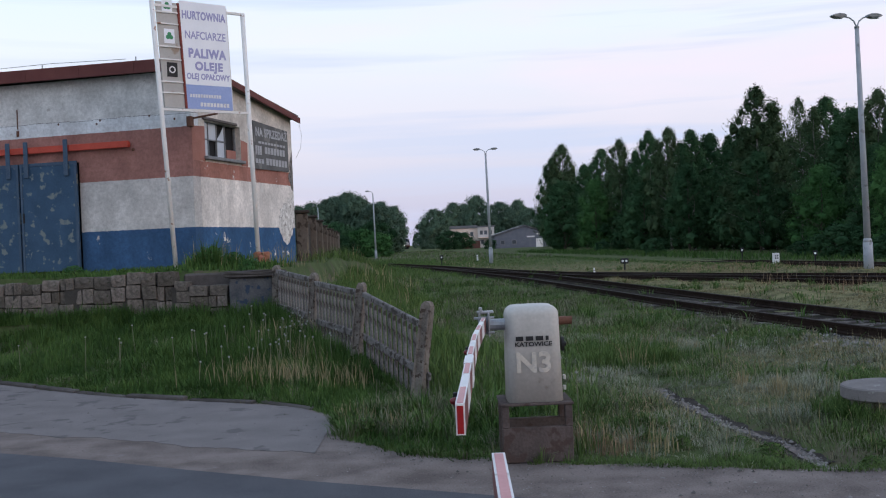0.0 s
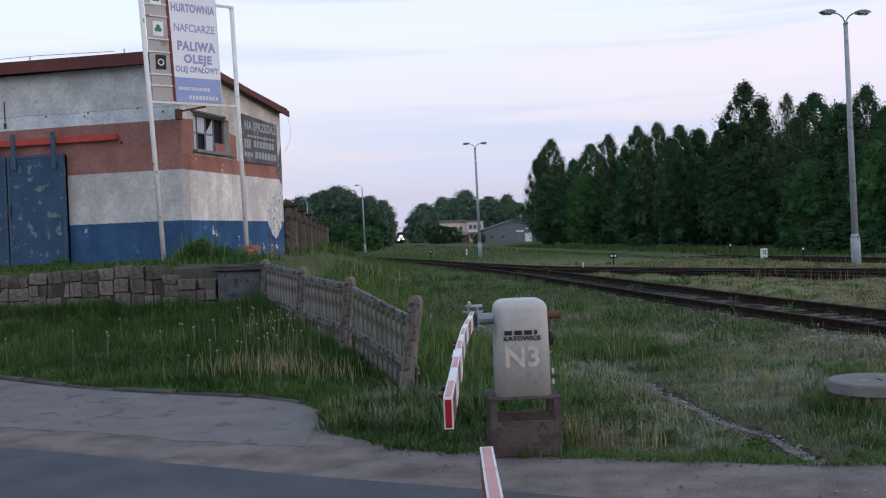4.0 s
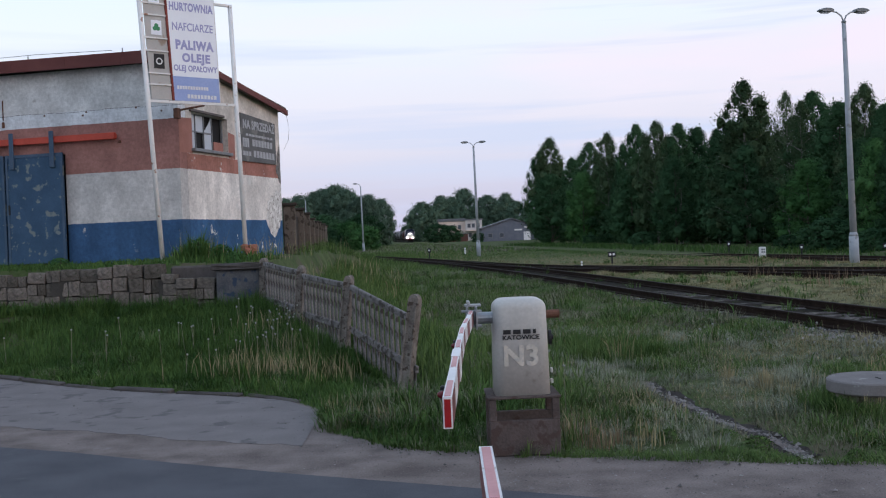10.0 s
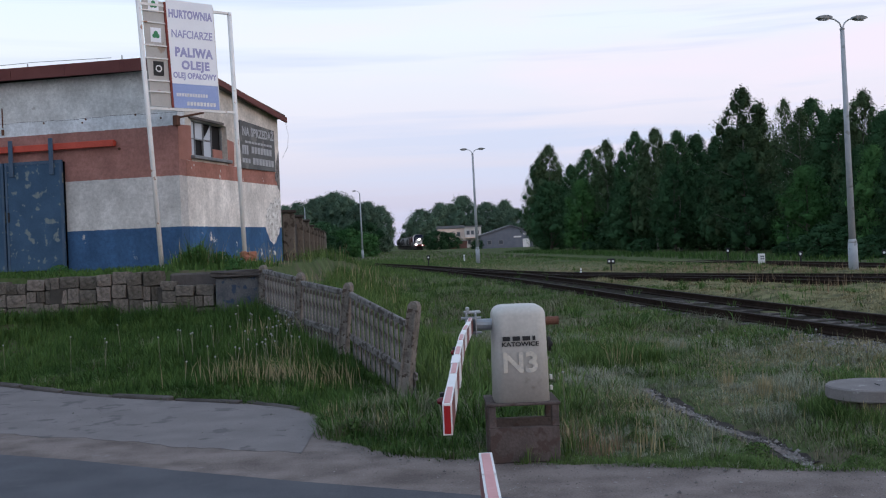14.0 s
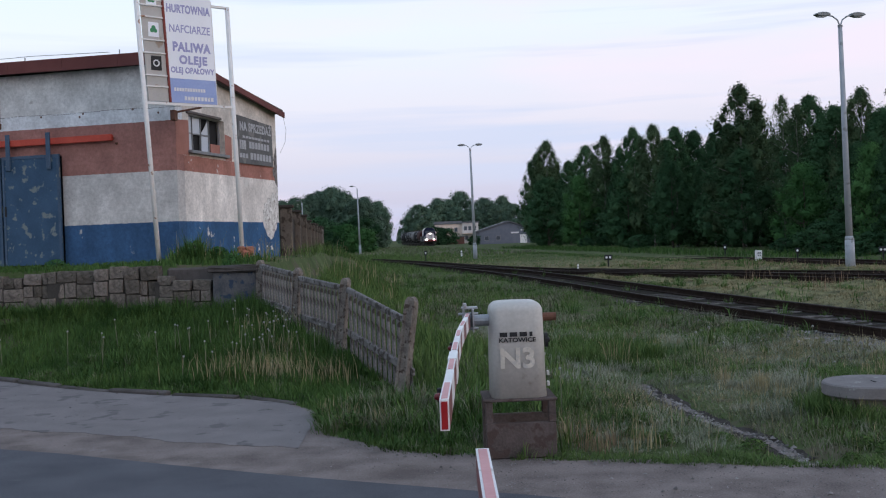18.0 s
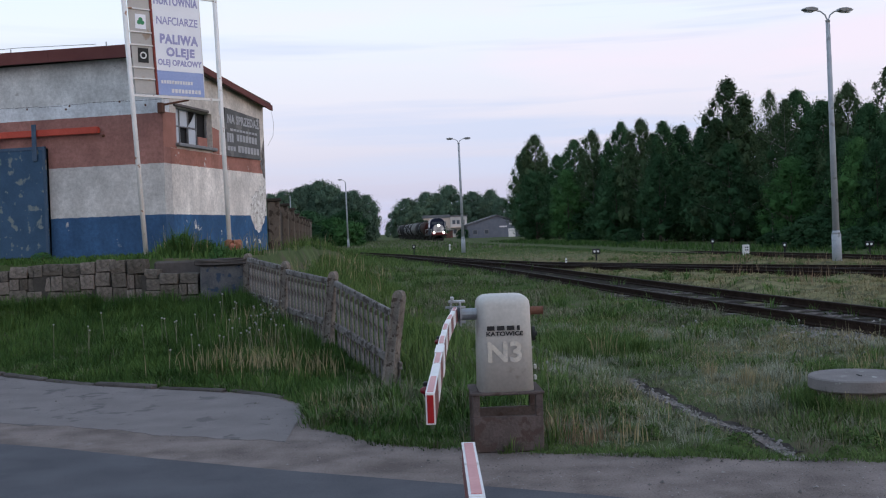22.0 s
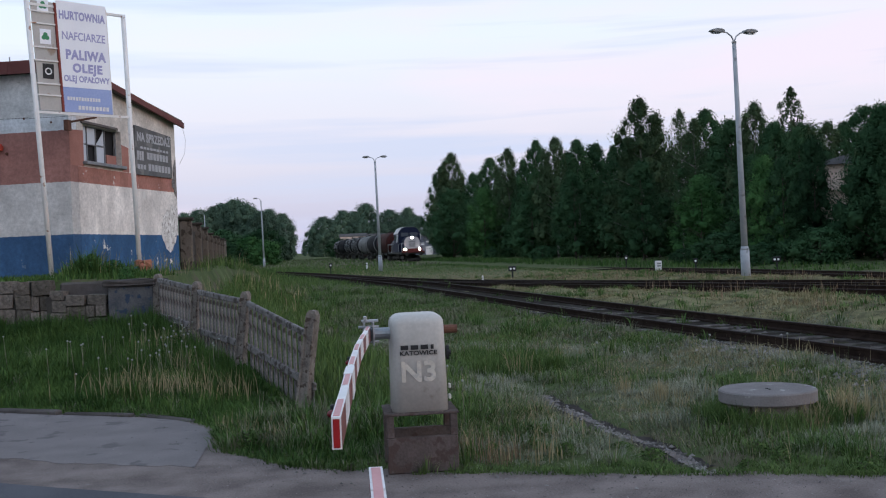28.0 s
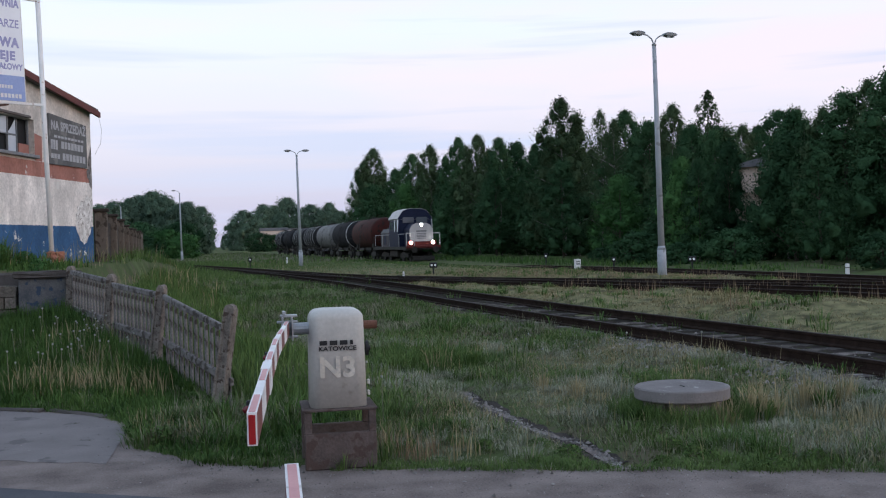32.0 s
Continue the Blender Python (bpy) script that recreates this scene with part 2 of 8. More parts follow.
M_GROUND = mat("soil_and_moss", (0.046, 0.064, 0.023), (0.098, 0.124, 0.052), 0.8, 0.95, 0.6, 14, c3=(0.098, 0.088, 0.058), c3at=0.58, spec=0.05)


def add_yard_tone(m):
    """Bleached mossy soil on the railway side of the ground, ragged where it meets the green."""
    n, l = m.node_tree.nodes, m.node_tree.links
    bs = n["Principled BSDF"]
    old = bs.inputs["Base Color"].links[0].from_socket
    tc, sp = n.new("ShaderNodeTexCoord"), n.new("ShaderNodeSeparateXYZ")
    l.new(tc.outputs["Object"], sp.inputs[0])
    a = n.new("ShaderNodeMath")
    a.operation = "MULTIPLY_ADD"
    a.inputs[1].default_value = 0.105
    l.new(sp.outputs["Y"], a.inputs[0])
    l.new(sp.outputs["X"], a.inputs[2])
    nz = n.new("ShaderNodeTexNoise")
    nz.inputs["Scale"].default_value, nz.inputs["Detail"].default_value = 0.45, 6
    l.new(tc.outputs["Object"], nz.inputs["Vector"])
    k = n.new("ShaderNodeMath")
    k.operation = "MULTIPLY_ADD"
    k.inputs[1].default_value = 7.0
    l.new(nz.outputs["Fac"], k.inputs[0])
    l.new(a.outputs[0], k.inputs[2])
    mr = n.new("ShaderNodeMapRange")
    mr.inputs["From Min"].default_value, mr.inputs["From Max"].default_value = 10.5, 13.0
    mr.inputs["To Max"].default_value = 0.85
    l.new(k.outputs[0], mr.inputs["Value"])
    far = n.new("ShaderNodeMapRange")
    far.inputs["From Min"].default_value, far.inputs["From Max"].default_value = 58.0, 72.0
    far.inputs["To Min"].default_value, far.inputs["To Max"].default_value = 1.0, 0.0
    l.new(sp.outputs["Y"], far.inputs["Value"])
    mu = n.new("ShaderNodeMath")
    mu.operation = "MULTIPLY"
    l.new(mr.outputs[0], mu.inputs[0])
    l.new(far.outputs[0], mu.inputs[1])
    line = n.new("ShaderNodeMath")
    line.operation = "MULTIPLY_ADD"
    line.inputs[1].default_value = 0.0719
    l.new(sp.outputs["Y"], line.inputs[0])
    l.new(sp.outputs["X"], line.inputs[2])
    past = n.new("ShaderNodeMapRange")
    past.inputs["From Min"].default_value, past.inputs["From Max"].default_value = 20.6, 22.0
    past.inputs["To Min"].default_value, past.inputs["To Max"].default_value = 1.0, 0.0
    l.new(line.outputs[0], past.inputs["Value"])
    mu2 = n.new("ShaderNodeMath")
    mu2.operation = "MULTIPLY"
    l.new(mu.outputs[0], mu2.inputs[0])
    l.new(past.outputs[0], mu2.inputs[1])
    mu = mu2
    fine = n.new("ShaderNodeTexNoise")
    fine.inputs["Scale"].default_value, fine.inputs["Detail"].default_value = 3.0, 8
    l.new(tc.outputs["Object"], fine.inputs["Vector"])
    rp = n.new("ShaderNodeValToRGB")
    rp.color_ramp.elements[0].position, rp.color_ramp.elements[0].color = 0.36, (0.070, 0.066, 0.040, 1)
    rp.color_ramp.elements[1].position, rp.color_ramp.elements[1].color = 0.64, (0.235, 0.215, 0.115, 1)
    l.new(fine.outputs["Fac"], rp.inputs["Fac"])
    mx = n.new("ShaderNodeMix")
    mx.data_type = "RGBA"
    l.new(mu.outputs[0], mx.inputs["Factor"])
    l.new(old, mx.inputs["A"])
    l.new(rp.outputs["Color"], mx.inputs["B"])
    l.new(mx.outputs["Result"], bs.inputs["Base Color"])


add_yard_tone(M_GROUND)
M_ASPHALT = mat("asphalt", (0.053, 0.054, 0.066), (0.093, 0.093, 0.108), 1.6, 0.8, 0.4, 120, c3=(0.098, 0.098, 0.106), c3at=0.70, spec=0.25)
M_CONC = mat("apron_concrete", (0.164, 0.146, 0.146), (0.216, 0.193, 0.192), 2.2, 0.9, 0.7, 90, c3=(0.130, 0.118, 0.120), c3at=0.62, spec=0.12)
M_LID = mat("lichened_lid", (0.165, 0.150, 0.150), (0.225, 0.205, 0.204), 5, 0.95, 0.7, 60, c3=(0.36, 0.355, 0.34), c3at=0.66, spec=0.1)
M_DIRT = mat("gritty_dirt", (0.118, 0.096, 0.090), (0.246, 0.204, 0.191), 2.6, 0.95, 0.9, 60, c3=(0.22, 0.192, 0.185), c3at=0.70, spec=0.08)
M_MUD = mat("rut_mud", (0.030, 0.025, 0.023), (0.068, 0.058, 0.054), 6, 0.95, 0.8, 40, spec=0.05)
M_SILVER = mat("silvery_weed", (0.170, 0.184, 0.140), (0.300, 0.308, 0.238), 1.3, 0.85, 0, 5, island=0.22, spec=0.05)
M_KERB = mat("old_kerb", (0.055, 0.048, 0.046), (0.11, 0.098, 0.094), 4, 0.95, 0.6, 60, objrand=0.15, spec=0.1)
M_BALLAST = mat("ballast", (0.020, 0.017, 0.016), (0.062, 0.053, 0.050), 5, 0.95, 1.0, 30, c3=(0.05, 0.055, 0.028), c3at=0.58, bumpdist=0.05, spec=0.0)
M_RAIL = mat("rusty_rail", (0.020, 0.013, 0.011), (0.040, 0.027, 0.022), 6, 0.9, 0.2, 60, spec=0.05)
M_RAILTOP = mat("rail_head", (0.026, 0.020, 0.019), (0.050, 0.040, 0.039), 3, 0.75, 0.1, 40, spec=0.1)
M_SLEEPER = mat("weathered_sleeper", (0.040, 0.033, 0.031), (0.150, 0.132, 0.122), 5, 0.95, 0.5, 50, c3=(0.21, 0.195, 0.185), c3at=0.60, objrand=0.5, spec=0.03)
M_STONE = mat("grey_stone", (0.085, 0.074, 0.066), (0.200, 0.174, 0.154), 4, 0.95, 0.9, 40, objrand=0.42, c3=(0.08, 0.080, 0.055), c3at=0.62, spec=0.1)
M_MORTAR = mat("dark_joint", (0.035, 0.032, 0.03), (0.06, 0.055, 0.05), 6, 0.95, 0.5, 40)
M_RENDER = mat("flaked_render", (0.060, 0.066, 0.080), (0.135, 0.132, 0.138), 5, 0.95, 0.6, 40, c3=(0.045, 0.065, 0.105), c3at=0.58, spec=0.1)
M_FENCE = mat("weathered_concrete", (0.104, 0.096, 0.095), (0.245, 0.228, 0.224), 7, 0.95, 0.4, 60, c3=(0.075, 0.065, 0.060), c3at=0.57, objrand=0.14, spec=0.1)
M_POST = mat("concrete_post", (0.115, 0.098, 0.088), (0.255, 0.226, 0.205), 8, 0.95, 0.8, 50, c3=(0.080, 0.062, 0.052), c3at=0.58, spec=0.1)
M_LAMPPOST = mat("lamp_concrete", (0.29, 0.31, 0.345), (0.40, 0.42, 0.455), 2, 0.85, 0.3, 40, c3=(0.235, 0.245, 0.255), c3at=0.60)
M_FARPOST = mat("brown_precast", (0.085, 0.068, 0.056), (0.155, 0.128, 0.108), 3, 0.95, 0.5, 30, c3=(0.05, 0.038, 0.03), c3at=0.55)
M_FARWALL = mat("dark_precast", (0.030, 0.024, 0.020), (0.058, 0.047, 0.040), 2, 0.95, 0.4, 30, c3=(0.10, 0.09, 0.08), c3at=0.66)
M_WALL = banded("band_painted_render", [(0.80, (0.046, 0.106, 0.215)), (1.78, (0.60, 0.575, 0.565)), (2.77, (0.362, 0.178, 0.155)), (3.03, (0.74, 0.755, 0.79)), (5, (0.70, 0.69, 0.69))], (0.46, 0.44, 0.43), wear_at=0.66)
M_GABLE = banded("band_painted_gable", [(0.80, (0.044, 0.112, 0.235)), (1.78, (0.78, 0.73, 0.695)), (2.10, (0.40, 0.186, 0.152)), (5, (0.66, 0.605, 0.56))], (0.66, 0.64, 0.61), wear_at=0.62)
M_PINK = mat("faded_pink_paint", (0.31, 0.140, 0.113), (0.40, 0.19, 0.155), 3, 0.9, 0.3, 40)
M_PATCH = mat("bare_plaster", (0.46, 0.43, 0.41), (0.88, 0.86, 0.84), 7, 0.95, 0.9, 40, c3=(0.36, 0.33, 0.31), c3at=0.58)
M_ROOF = mat("roofing_felt", (0.10, 0.085, 0.085), (0.15, 0.13, 0.125), 2, 0.9, 0.3, 30)
M_FASCIA = mat("maroon_fascia", (0.115, 0.032, 0.030), (0.16, 0.052, 0.046), 2, 0.7, 0.2, 40)
M_BLUEDOOR = mat("flaking_blue_paint", (0.026, 0.066, 0.125), (0.044, 0.095, 0.168), 3, 0.6, 0.3, 40, c3=(0.17, 0.20, 0.205), c3at=0.60)
M_REDRAIL = mat("red_runner", (0.42, 0.055, 0.035), (0.55, 0.085, 0.055), 3, 0.6, 0.2, 40)
M_STEELBLUE = mat("blue_steel", (0.04, 0.075, 0.13), (0.07, 0.11, 0.17), 5, 0.6, 0.2, 50)
M_WINFRAME = mat("grey_window_frame", (0.16, 0.165, 0.18), (0.25, 0.255, 0.27), 6, 0.8, 0.3, 50)
M_PANE = plain("dusty_pane", (0.42, 0.47, 0.54), 0.15, 0.0, spec=0.8)
# near-black colour that stands for shade behind the doors and panes
M_DARK = plain("inside_shade", (0.012, 0.012, 0.014), 0.8)
M_BRICK = mat("red_brick", (0.26, 0.10, 0.065), (0.38, 0.17, 0.11), 8, 0.9, 0.5, 50, objrand=0.25)
M_SIGNPOST = mat("chipped_white_pipe", (0.72, 0.70, 0.69), (0.84, 0.81, 0.80), 5, 0.6, 0.3, 60, c3=(0.34, 0.17, 0.10), c3at=0.68)
M_SIGNW = mat("sign_white", (0.82, 0.83, 0.90), (0.88, 0.89, 0.95), 2, 0.5, 0.05, 30)
M_SIGNB = mat("sign_blue", (0.25, 0.33, 0.62), (0.34, 0.42, 0.70), 2, 0.5, 0.05, 30)
M_SIGNG = mat("sign_grey", (0.42, 0.40, 0.385), (0.50, 0.475, 0.455), 2, 0.6, 0.1, 30, c3=(0.32, 0.25, 0.2), c3at=0.66)
M_SIGNRUST = mat("rusty_edge", (0.16, 0.035, 0.03), (0.26, 0.06, 0.045), 8, 0.8, 0.3, 60)
M_LETTER = mat("faded_violet_letters", (0.31, 0.31, 0.55), (0.38, 0.38, 0.61), 4, 0.6, 0.0, 30)
M_SIGNDARK = mat("dark_banner", (0.095, 0.094, 0.098), (0.150, 0.148, 0.152), 2, 0.8, 0.1, 30, c3=(0.20, 0.195, 0.19), c3at=0.58)
M_LETTERGREY = mat("banner_letters", (0.33, 0.335, 0.36), (0.45, 0.455, 0.48), 4, 0.7, 0.0, 30)
M_GREEN = plain("icon_green", (0.05, 0.26, 0.12), 0.6)
M_BLACK = mat("black_paint", (0.012, 0.012, 0.014), (0.028, 0.028, 0.03), 6, 0.6, 0.1, 60)
M_WHITE = mat("white_paint", (0.66, 0.65, 0.66), (0.78, 0.77, 0.78), 5, 0.5, 0.1, 60, c3=(0.5, 0.48, 0.46), c3at=0.66)
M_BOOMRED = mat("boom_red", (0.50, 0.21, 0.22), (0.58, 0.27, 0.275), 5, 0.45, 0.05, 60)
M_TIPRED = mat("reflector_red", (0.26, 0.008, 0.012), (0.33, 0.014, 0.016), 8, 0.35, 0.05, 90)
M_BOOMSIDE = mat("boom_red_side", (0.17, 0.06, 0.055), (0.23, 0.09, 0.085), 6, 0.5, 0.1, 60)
M_GALV = mat("galvanised", (0.30, 0.31, 0.33), (0.42, 0.43, 0.45), 8, 0.5, 0.1, 60, metal=0.6)
M_BOX = mat("grey_machine_paint", (0.42, 0.405, 0.385), (0.54, 0.52, 0.495), 2.5, 0.5, 0.1, 40, c3=(0.33, 0.30, 0.27), c3at=0.64, spec=0.45)
M_PEDESTAL = mat("stained_pedestal", (0.062, 0.049, 0.047), (0.125, 0.100, 0.095), 5, 0.9, 0.6, 50, c3=(0.074, 0.052, 0.047), c3at=0.58, spec=0.12)
M_PIPE = mat("rusty_pipe", (0.10, 0.045, 0.03), (0.17, 0.08, 0.055), 9, 0.8, 0.3, 60)
M_STENCIL = mat("pale_stencil", (0.46, 0.425, 0.37), (0.57, 0.53, 0.47), 14, 0.7, 0.0, 60, c3=(0.43, 0.405, 0.38), c3at=0.55)
M_REDLIT = plain("red_lamp_lens", (0.13, 0.006, 0.009), 0.25, spec=0.5)
M_LAMPHEAD = mat("lamp_head", (0.16, 0.17, 0.18), (0.24, 0.25, 0.26), 6, 0.5, 0.1, 50)
M_GRASS = mat("meadow_grass", (0.027, 0.066, 0.016), (0.086, 0.152, 0.042), 1.3, 0.75, 0, 6, island=0.32, spec=0.10)
M_MEADOW = mat("fresh_meadow", (0.050, 0.098, 0.026), (0.120, 0.180, 0.060), 0.5, 0.75, 0, 4, island=0.28, spec=0.10)
M_GRASS2 = mat("grey_green_grass", (0.112, 0.123, 0.083), (0.226, 0.219, 0.155), 1.3, 0.8, 0, 5, island=0.28, spec=0.08)
M_STRAW = mat("dry_straw", (0.20, 0.175, 0.100), (0.37, 0.315, 0.19), 1.2, 0.85, 0, 6, island=0.28, spec=0.08)
M_RUSTGRASS = mat("rusty_dry_grass", (0.150, 0.105, 0.070), (0.27, 0.20, 0.135), 3, 0.85, 0, 6, island=0.3, spec=0.06)
M_PUFF = mat("seed_head", (0.20, 0.21, 0.19), (0.29, 0.30, 0.28), 9, 0.9, 0, 40)
M_GRIT = mat("grit", (0.10, 0.09, 0.088), (0.24, 0.22, 0.21), 4, 0.9, 0, 20, island=0.5, spec=0.1)
M_CLOVER = mat("low_green_weed", (0.050, 0.098, 0.027), (0.124, 0.184, 0.064), 1.1, 0.8, 0, 5, island=0.3, spec=0.08)
M_MOSS = mat("mossy_straw", (0.146, 0.138, 0.070), (0.300, 0.258, 0.148), 0.7, 0.9, 0, 5, island=0.3, spec=0.05)
M_LEAF = mat("leaf_dark", (0.022, 0.055, 0.026), (0.055, 0.112, 0.053), 0.5, 0.9, 0.6, 5, objrand=0.26, spec=0.02, bumpdist=0.08)
M_LEAF2 = mat("leaf_fresh", (0.038, 0.100, 0.034), (0.088, 0.190, 0.064), 0.5, 0.9, 0.6, 5, objrand=0.2, spec=0.02, bumpdist=0.08)
M_LEAF3 = mat("leaf_birch", (0.042, 0.072, 0.036), (0.086, 0.126, 0.064), 0.5, 0.9, 0.6, 5, objrand=0.24, spec=0.02, bumpdist=0.08)
# leaf of the far trees, distance haze painted in as paler, bluer green
M_LEAFHAZE = mat("leaf_far_haze", (0.060, 0.102, 0.074), (0.112, 0.170, 0.116), 0.3, 0.9, 0.6, 3, objrand=0.22, spec=0.02, bumpdist=0.12)
M_BARK = mat("bark", (0.045, 0.038, 0.03), (0.10, 0.085, 0.07), 5, 0.95, 0.7, 30)
M_BIRCH = mat("birch_bark", (0.15, 0.145, 0.135), (0.26, 0.25, 0.235), 4, 0.9, 0.4, 30, c3=(0.035, 0.03, 0.026), c3at=0.52)
M_LOCOBLUE = mat("loco_blue", (0.006, 0.010, 0.030), (0.010, 0.015, 0.044), 2, 0.6, 0.05, 30, spec=0.2)
M_LOCOWHITE = mat("loco_white", (0.38, 0.36, 0.37), (0.46, 0.44, 0.45), 2, 0.45, 0.05, 30)
M_LOCORED = mat("loco_red", (0.085, 0.009, 0.008), (0.12, 0.015, 0.013), 2, 0.55, 0.05, 30)
M_LOCODARK = mat("loco_dark_grey", (0.05, 0.048, 0.056), (0.085, 0.082, 0.092), 2, 0.6, 0.1, 30, c3=(0.09, 0.045, 0.05), c3at=0.6, spec=0.2)
M_LOCOGREY = mat("loco_grey", (0.10, 0.105, 0.115), (0.17, 0.175, 0.19), 2, 0.55, 0.1, 30)
M_UNDER = mat("grimy_running_gear", (0.018, 0.016, 0.015), (0.042, 0.038, 0.034), 3, 0.85, 0.3, 30)
M_CABGLASS = plain("cab_glass", (0.09, 0.10, 0.12), 0.08, spec=0.9)
M_HEADLIGHT = plain("headlight_glow", (1.0, 0.95, 0.86), 0.2, emit=110)
M_TANKBROWN = mat("tank_red_brown", (0.032, 0.008, 0.007), (0.058, 0.014, 0.011), 1.2, 0.85, 0.1, 20, c3=(0.02, 0.012, 0.011), c3at=0.58, spec=0.2)
M_TANKDARK = mat("tank_black", (0.014, 0.014, 0.017), (0.030, 0.029, 0.033), 1.2, 0.9, 0.1, 20, c3=(0.04, 0.036, 0.034), c3at=0.64, spec=0.08)
M_TANKGREY = mat("tank_pale_grey", (0.115, 0.113, 0.114), (0.185, 0.180, 0.182), 1.2, 0.6, 0.1, 20, c3=(0.06, 0.055, 0.053), c3at=0.58, spec=0.25)
M_TANKBAND = mat("tank_pale_ring", (0.40, 0.40, 0.41), (0.52, 0.52, 0.53), 2, 0.6, 0.1, 20)
M_HOUSEGREY = mat("slate_cladding", (0.125, 0.135, 0.175), (0.16, 0.17, 0.21), 1, 0.8, 0.1, 12)
M_HOUSEWHITE = mat("pale_plaster", (0.42, 0.40, 0.40), (0.55, 0.53, 0.52), 0.5, 0.9, 0.1, 10)
M_HOUSEPINK = mat("pink_beige_plaster", (0.64, 0.50, 0.44), (0.74, 0.60, 0.53), 0.5, 0.9, 0.1, 10)
M_ROOFRED = mat("dull_red_roof", (0.10, 0.045, 0.04), (0.16, 0.075, 0.065), 1, 0.85, 0.2, 10)
M_ROOFGREY = mat("grey_sheet_roof", (0.11, 0.115, 0.13), (0.16, 0.165, 0.18), 1, 0.7, 0.1, 10)

# ---- building helpers ----
def bm_box(bm, lo, hi, bevel=0.0, m=None):
    """A box from corner lo to corner hi, its edges bevelled, put in place by m."""
    c = [(a + b) / 2 for a, b in zip(lo, hi)]
    s = [abs(b - a) for a, b in zip(lo, hi)]
    t = Matrix.Translation(c) @ Matrix.Diagonal((*s, 1))
    r = bmesh.ops.create_cube(bm, size=1, matrix=(m @ t) if m else t)
    if bevel:
        vs = set(r["verts"])
        es = [e for e in bm.edges if e.verts[0] in vs and e.verts[1] in vs]
        bmesh.ops.bevel(bm, geom=es, offset=bevel, segments=1, affect="EDGES")
    return bm


def bm_cyl(bm, p0, p1, r0, r1=None, seg=12, caps=True):
    """A tapered round bar from p0 to p1."""
    p0, p1 = Vector(p0), Vector(p1)
    d = p1 - p0
    t = Matrix.Translation((p0 + p1) / 2) @ d.to_track_quat("Z", "Y").to_matrix().to_4x4()
    bmesh.ops.create_cone(bm, cap_ends=caps, segments=seg, radius1=r0, radius2=r0 if r1 is None else r1, depth=d.length, matrix=t)
    return bm


def bm_pipe(bm, pts, r, seg=8):
    for a, b in zip(pts, pts[1:]):
        bm_cyl(bm, a, b, r, r, seg)
    return bm


def bm_ball(bm, c, r, seg=10):
    bmesh.ops.create_uvsphere(bm, u_segments=seg, v_segments=max(5, seg // 2), radius=r, matrix=Matrix.Translation(c))
    return bm


def bm_prism(bm, outline, lo, hi, axis="y"):
    """An outline in a plane, drawn out along the axis from lo to hi."""
    def at(p, q):
        return {"y": (p[0], q, p[1]), "x": (q, p[0], p[1]), "z": (p[0], p[1], q)}[axis]
    a = [bm.verts.new(at(p, lo)) for p in outline]
    b = [bm.verts.new(at(p, hi)) for p in outline]
    bm.faces.new(a)
    bm.faces.new(b[::-1])
    n = len(outline)
    for i in range(n):
        bm.faces.new((a[i], a[(i + 1) % n], b[(i + 1) % n], b[i]))
    bmesh.ops.recalc_face_normals(bm, faces=bm.faces[:])
    return bm


def to_mesh(name, bm, material, smooth=False):
    me = bpy.data.meshes.new(name)
    bm.to_mesh(me)
    bm.free()
    me.materials.append(material)
    if smooth:
        for p in me.polygons:
            p.use_smooth = True
    return me


def part(name, bm, material, parent, label="", smooth=False, at=None):
    """One mesh object under a thing or under a part."""
    ob = new(name, to_mesh(name, bm, material, smooth))
    ob.parent = parent
    if at is not None:
        ob.matrix_basis = at
    if label:
        ob["label"] = label
    return ob


def shared(name, me, parent, at):
    ob = new(name, me)
    ob.parent = parent
    ob.matrix_basis = at
    return ob


def thing(name, m, label, category, group="", kind=""):
    """An Empty at a thing's base, to parent its parts."""
    ob = new(name)
    ob.empty_display_size = 0.2
    ob.matrix_basis = m
    return tagged(ob, label, category, group, kind)


def letters(body, size, material, parent, at, label="", width=None, extrude=0.002, bold=0.025, space=1.0):
    cu = bpy.data.curves.new("lettering", "FONT")
    cu.body, cu.size, cu.extrude, cu.offset = body, size, extrude, size * bold
    cu.space_character = space
    cu.align_x, cu.align_y = "CENTER", "CENTER"
    cu.materials.append(material)
    ob = new("lettering", cu)
    ob.parent = parent
    if width:
        bpy.context.view_layer.update()
        w = ob.dimensions.x
        at = at @ Matrix.Diagonal((width / w if w else 1, 1, 1, 1))
    ob.matrix_basis = at
    if label:
        ob["label"] = label
    return ob


def fast_mesh(name, verts, faces, material):
    """A mesh from arrays of corners and of equal-sided faces."""
    me = bpy.data.meshes.new(name)
    k = faces.shape[1]
    me.vertices.add(len(verts))
    me.vertices.foreach_set("co", np.asarray(verts, np.float32).ravel())
    me.loops.add(faces.size)
    me.loops.foreach_set("vertex_index", faces.astype(np.int32).ravel())
    me.polygons.add(len(faces))
    me.polygons.foreach_set("loop_start", np.arange(len(faces), dtype=np.int32) * k)
    me.update(calc_edges=True)
    me.materials.append(material)
    return me


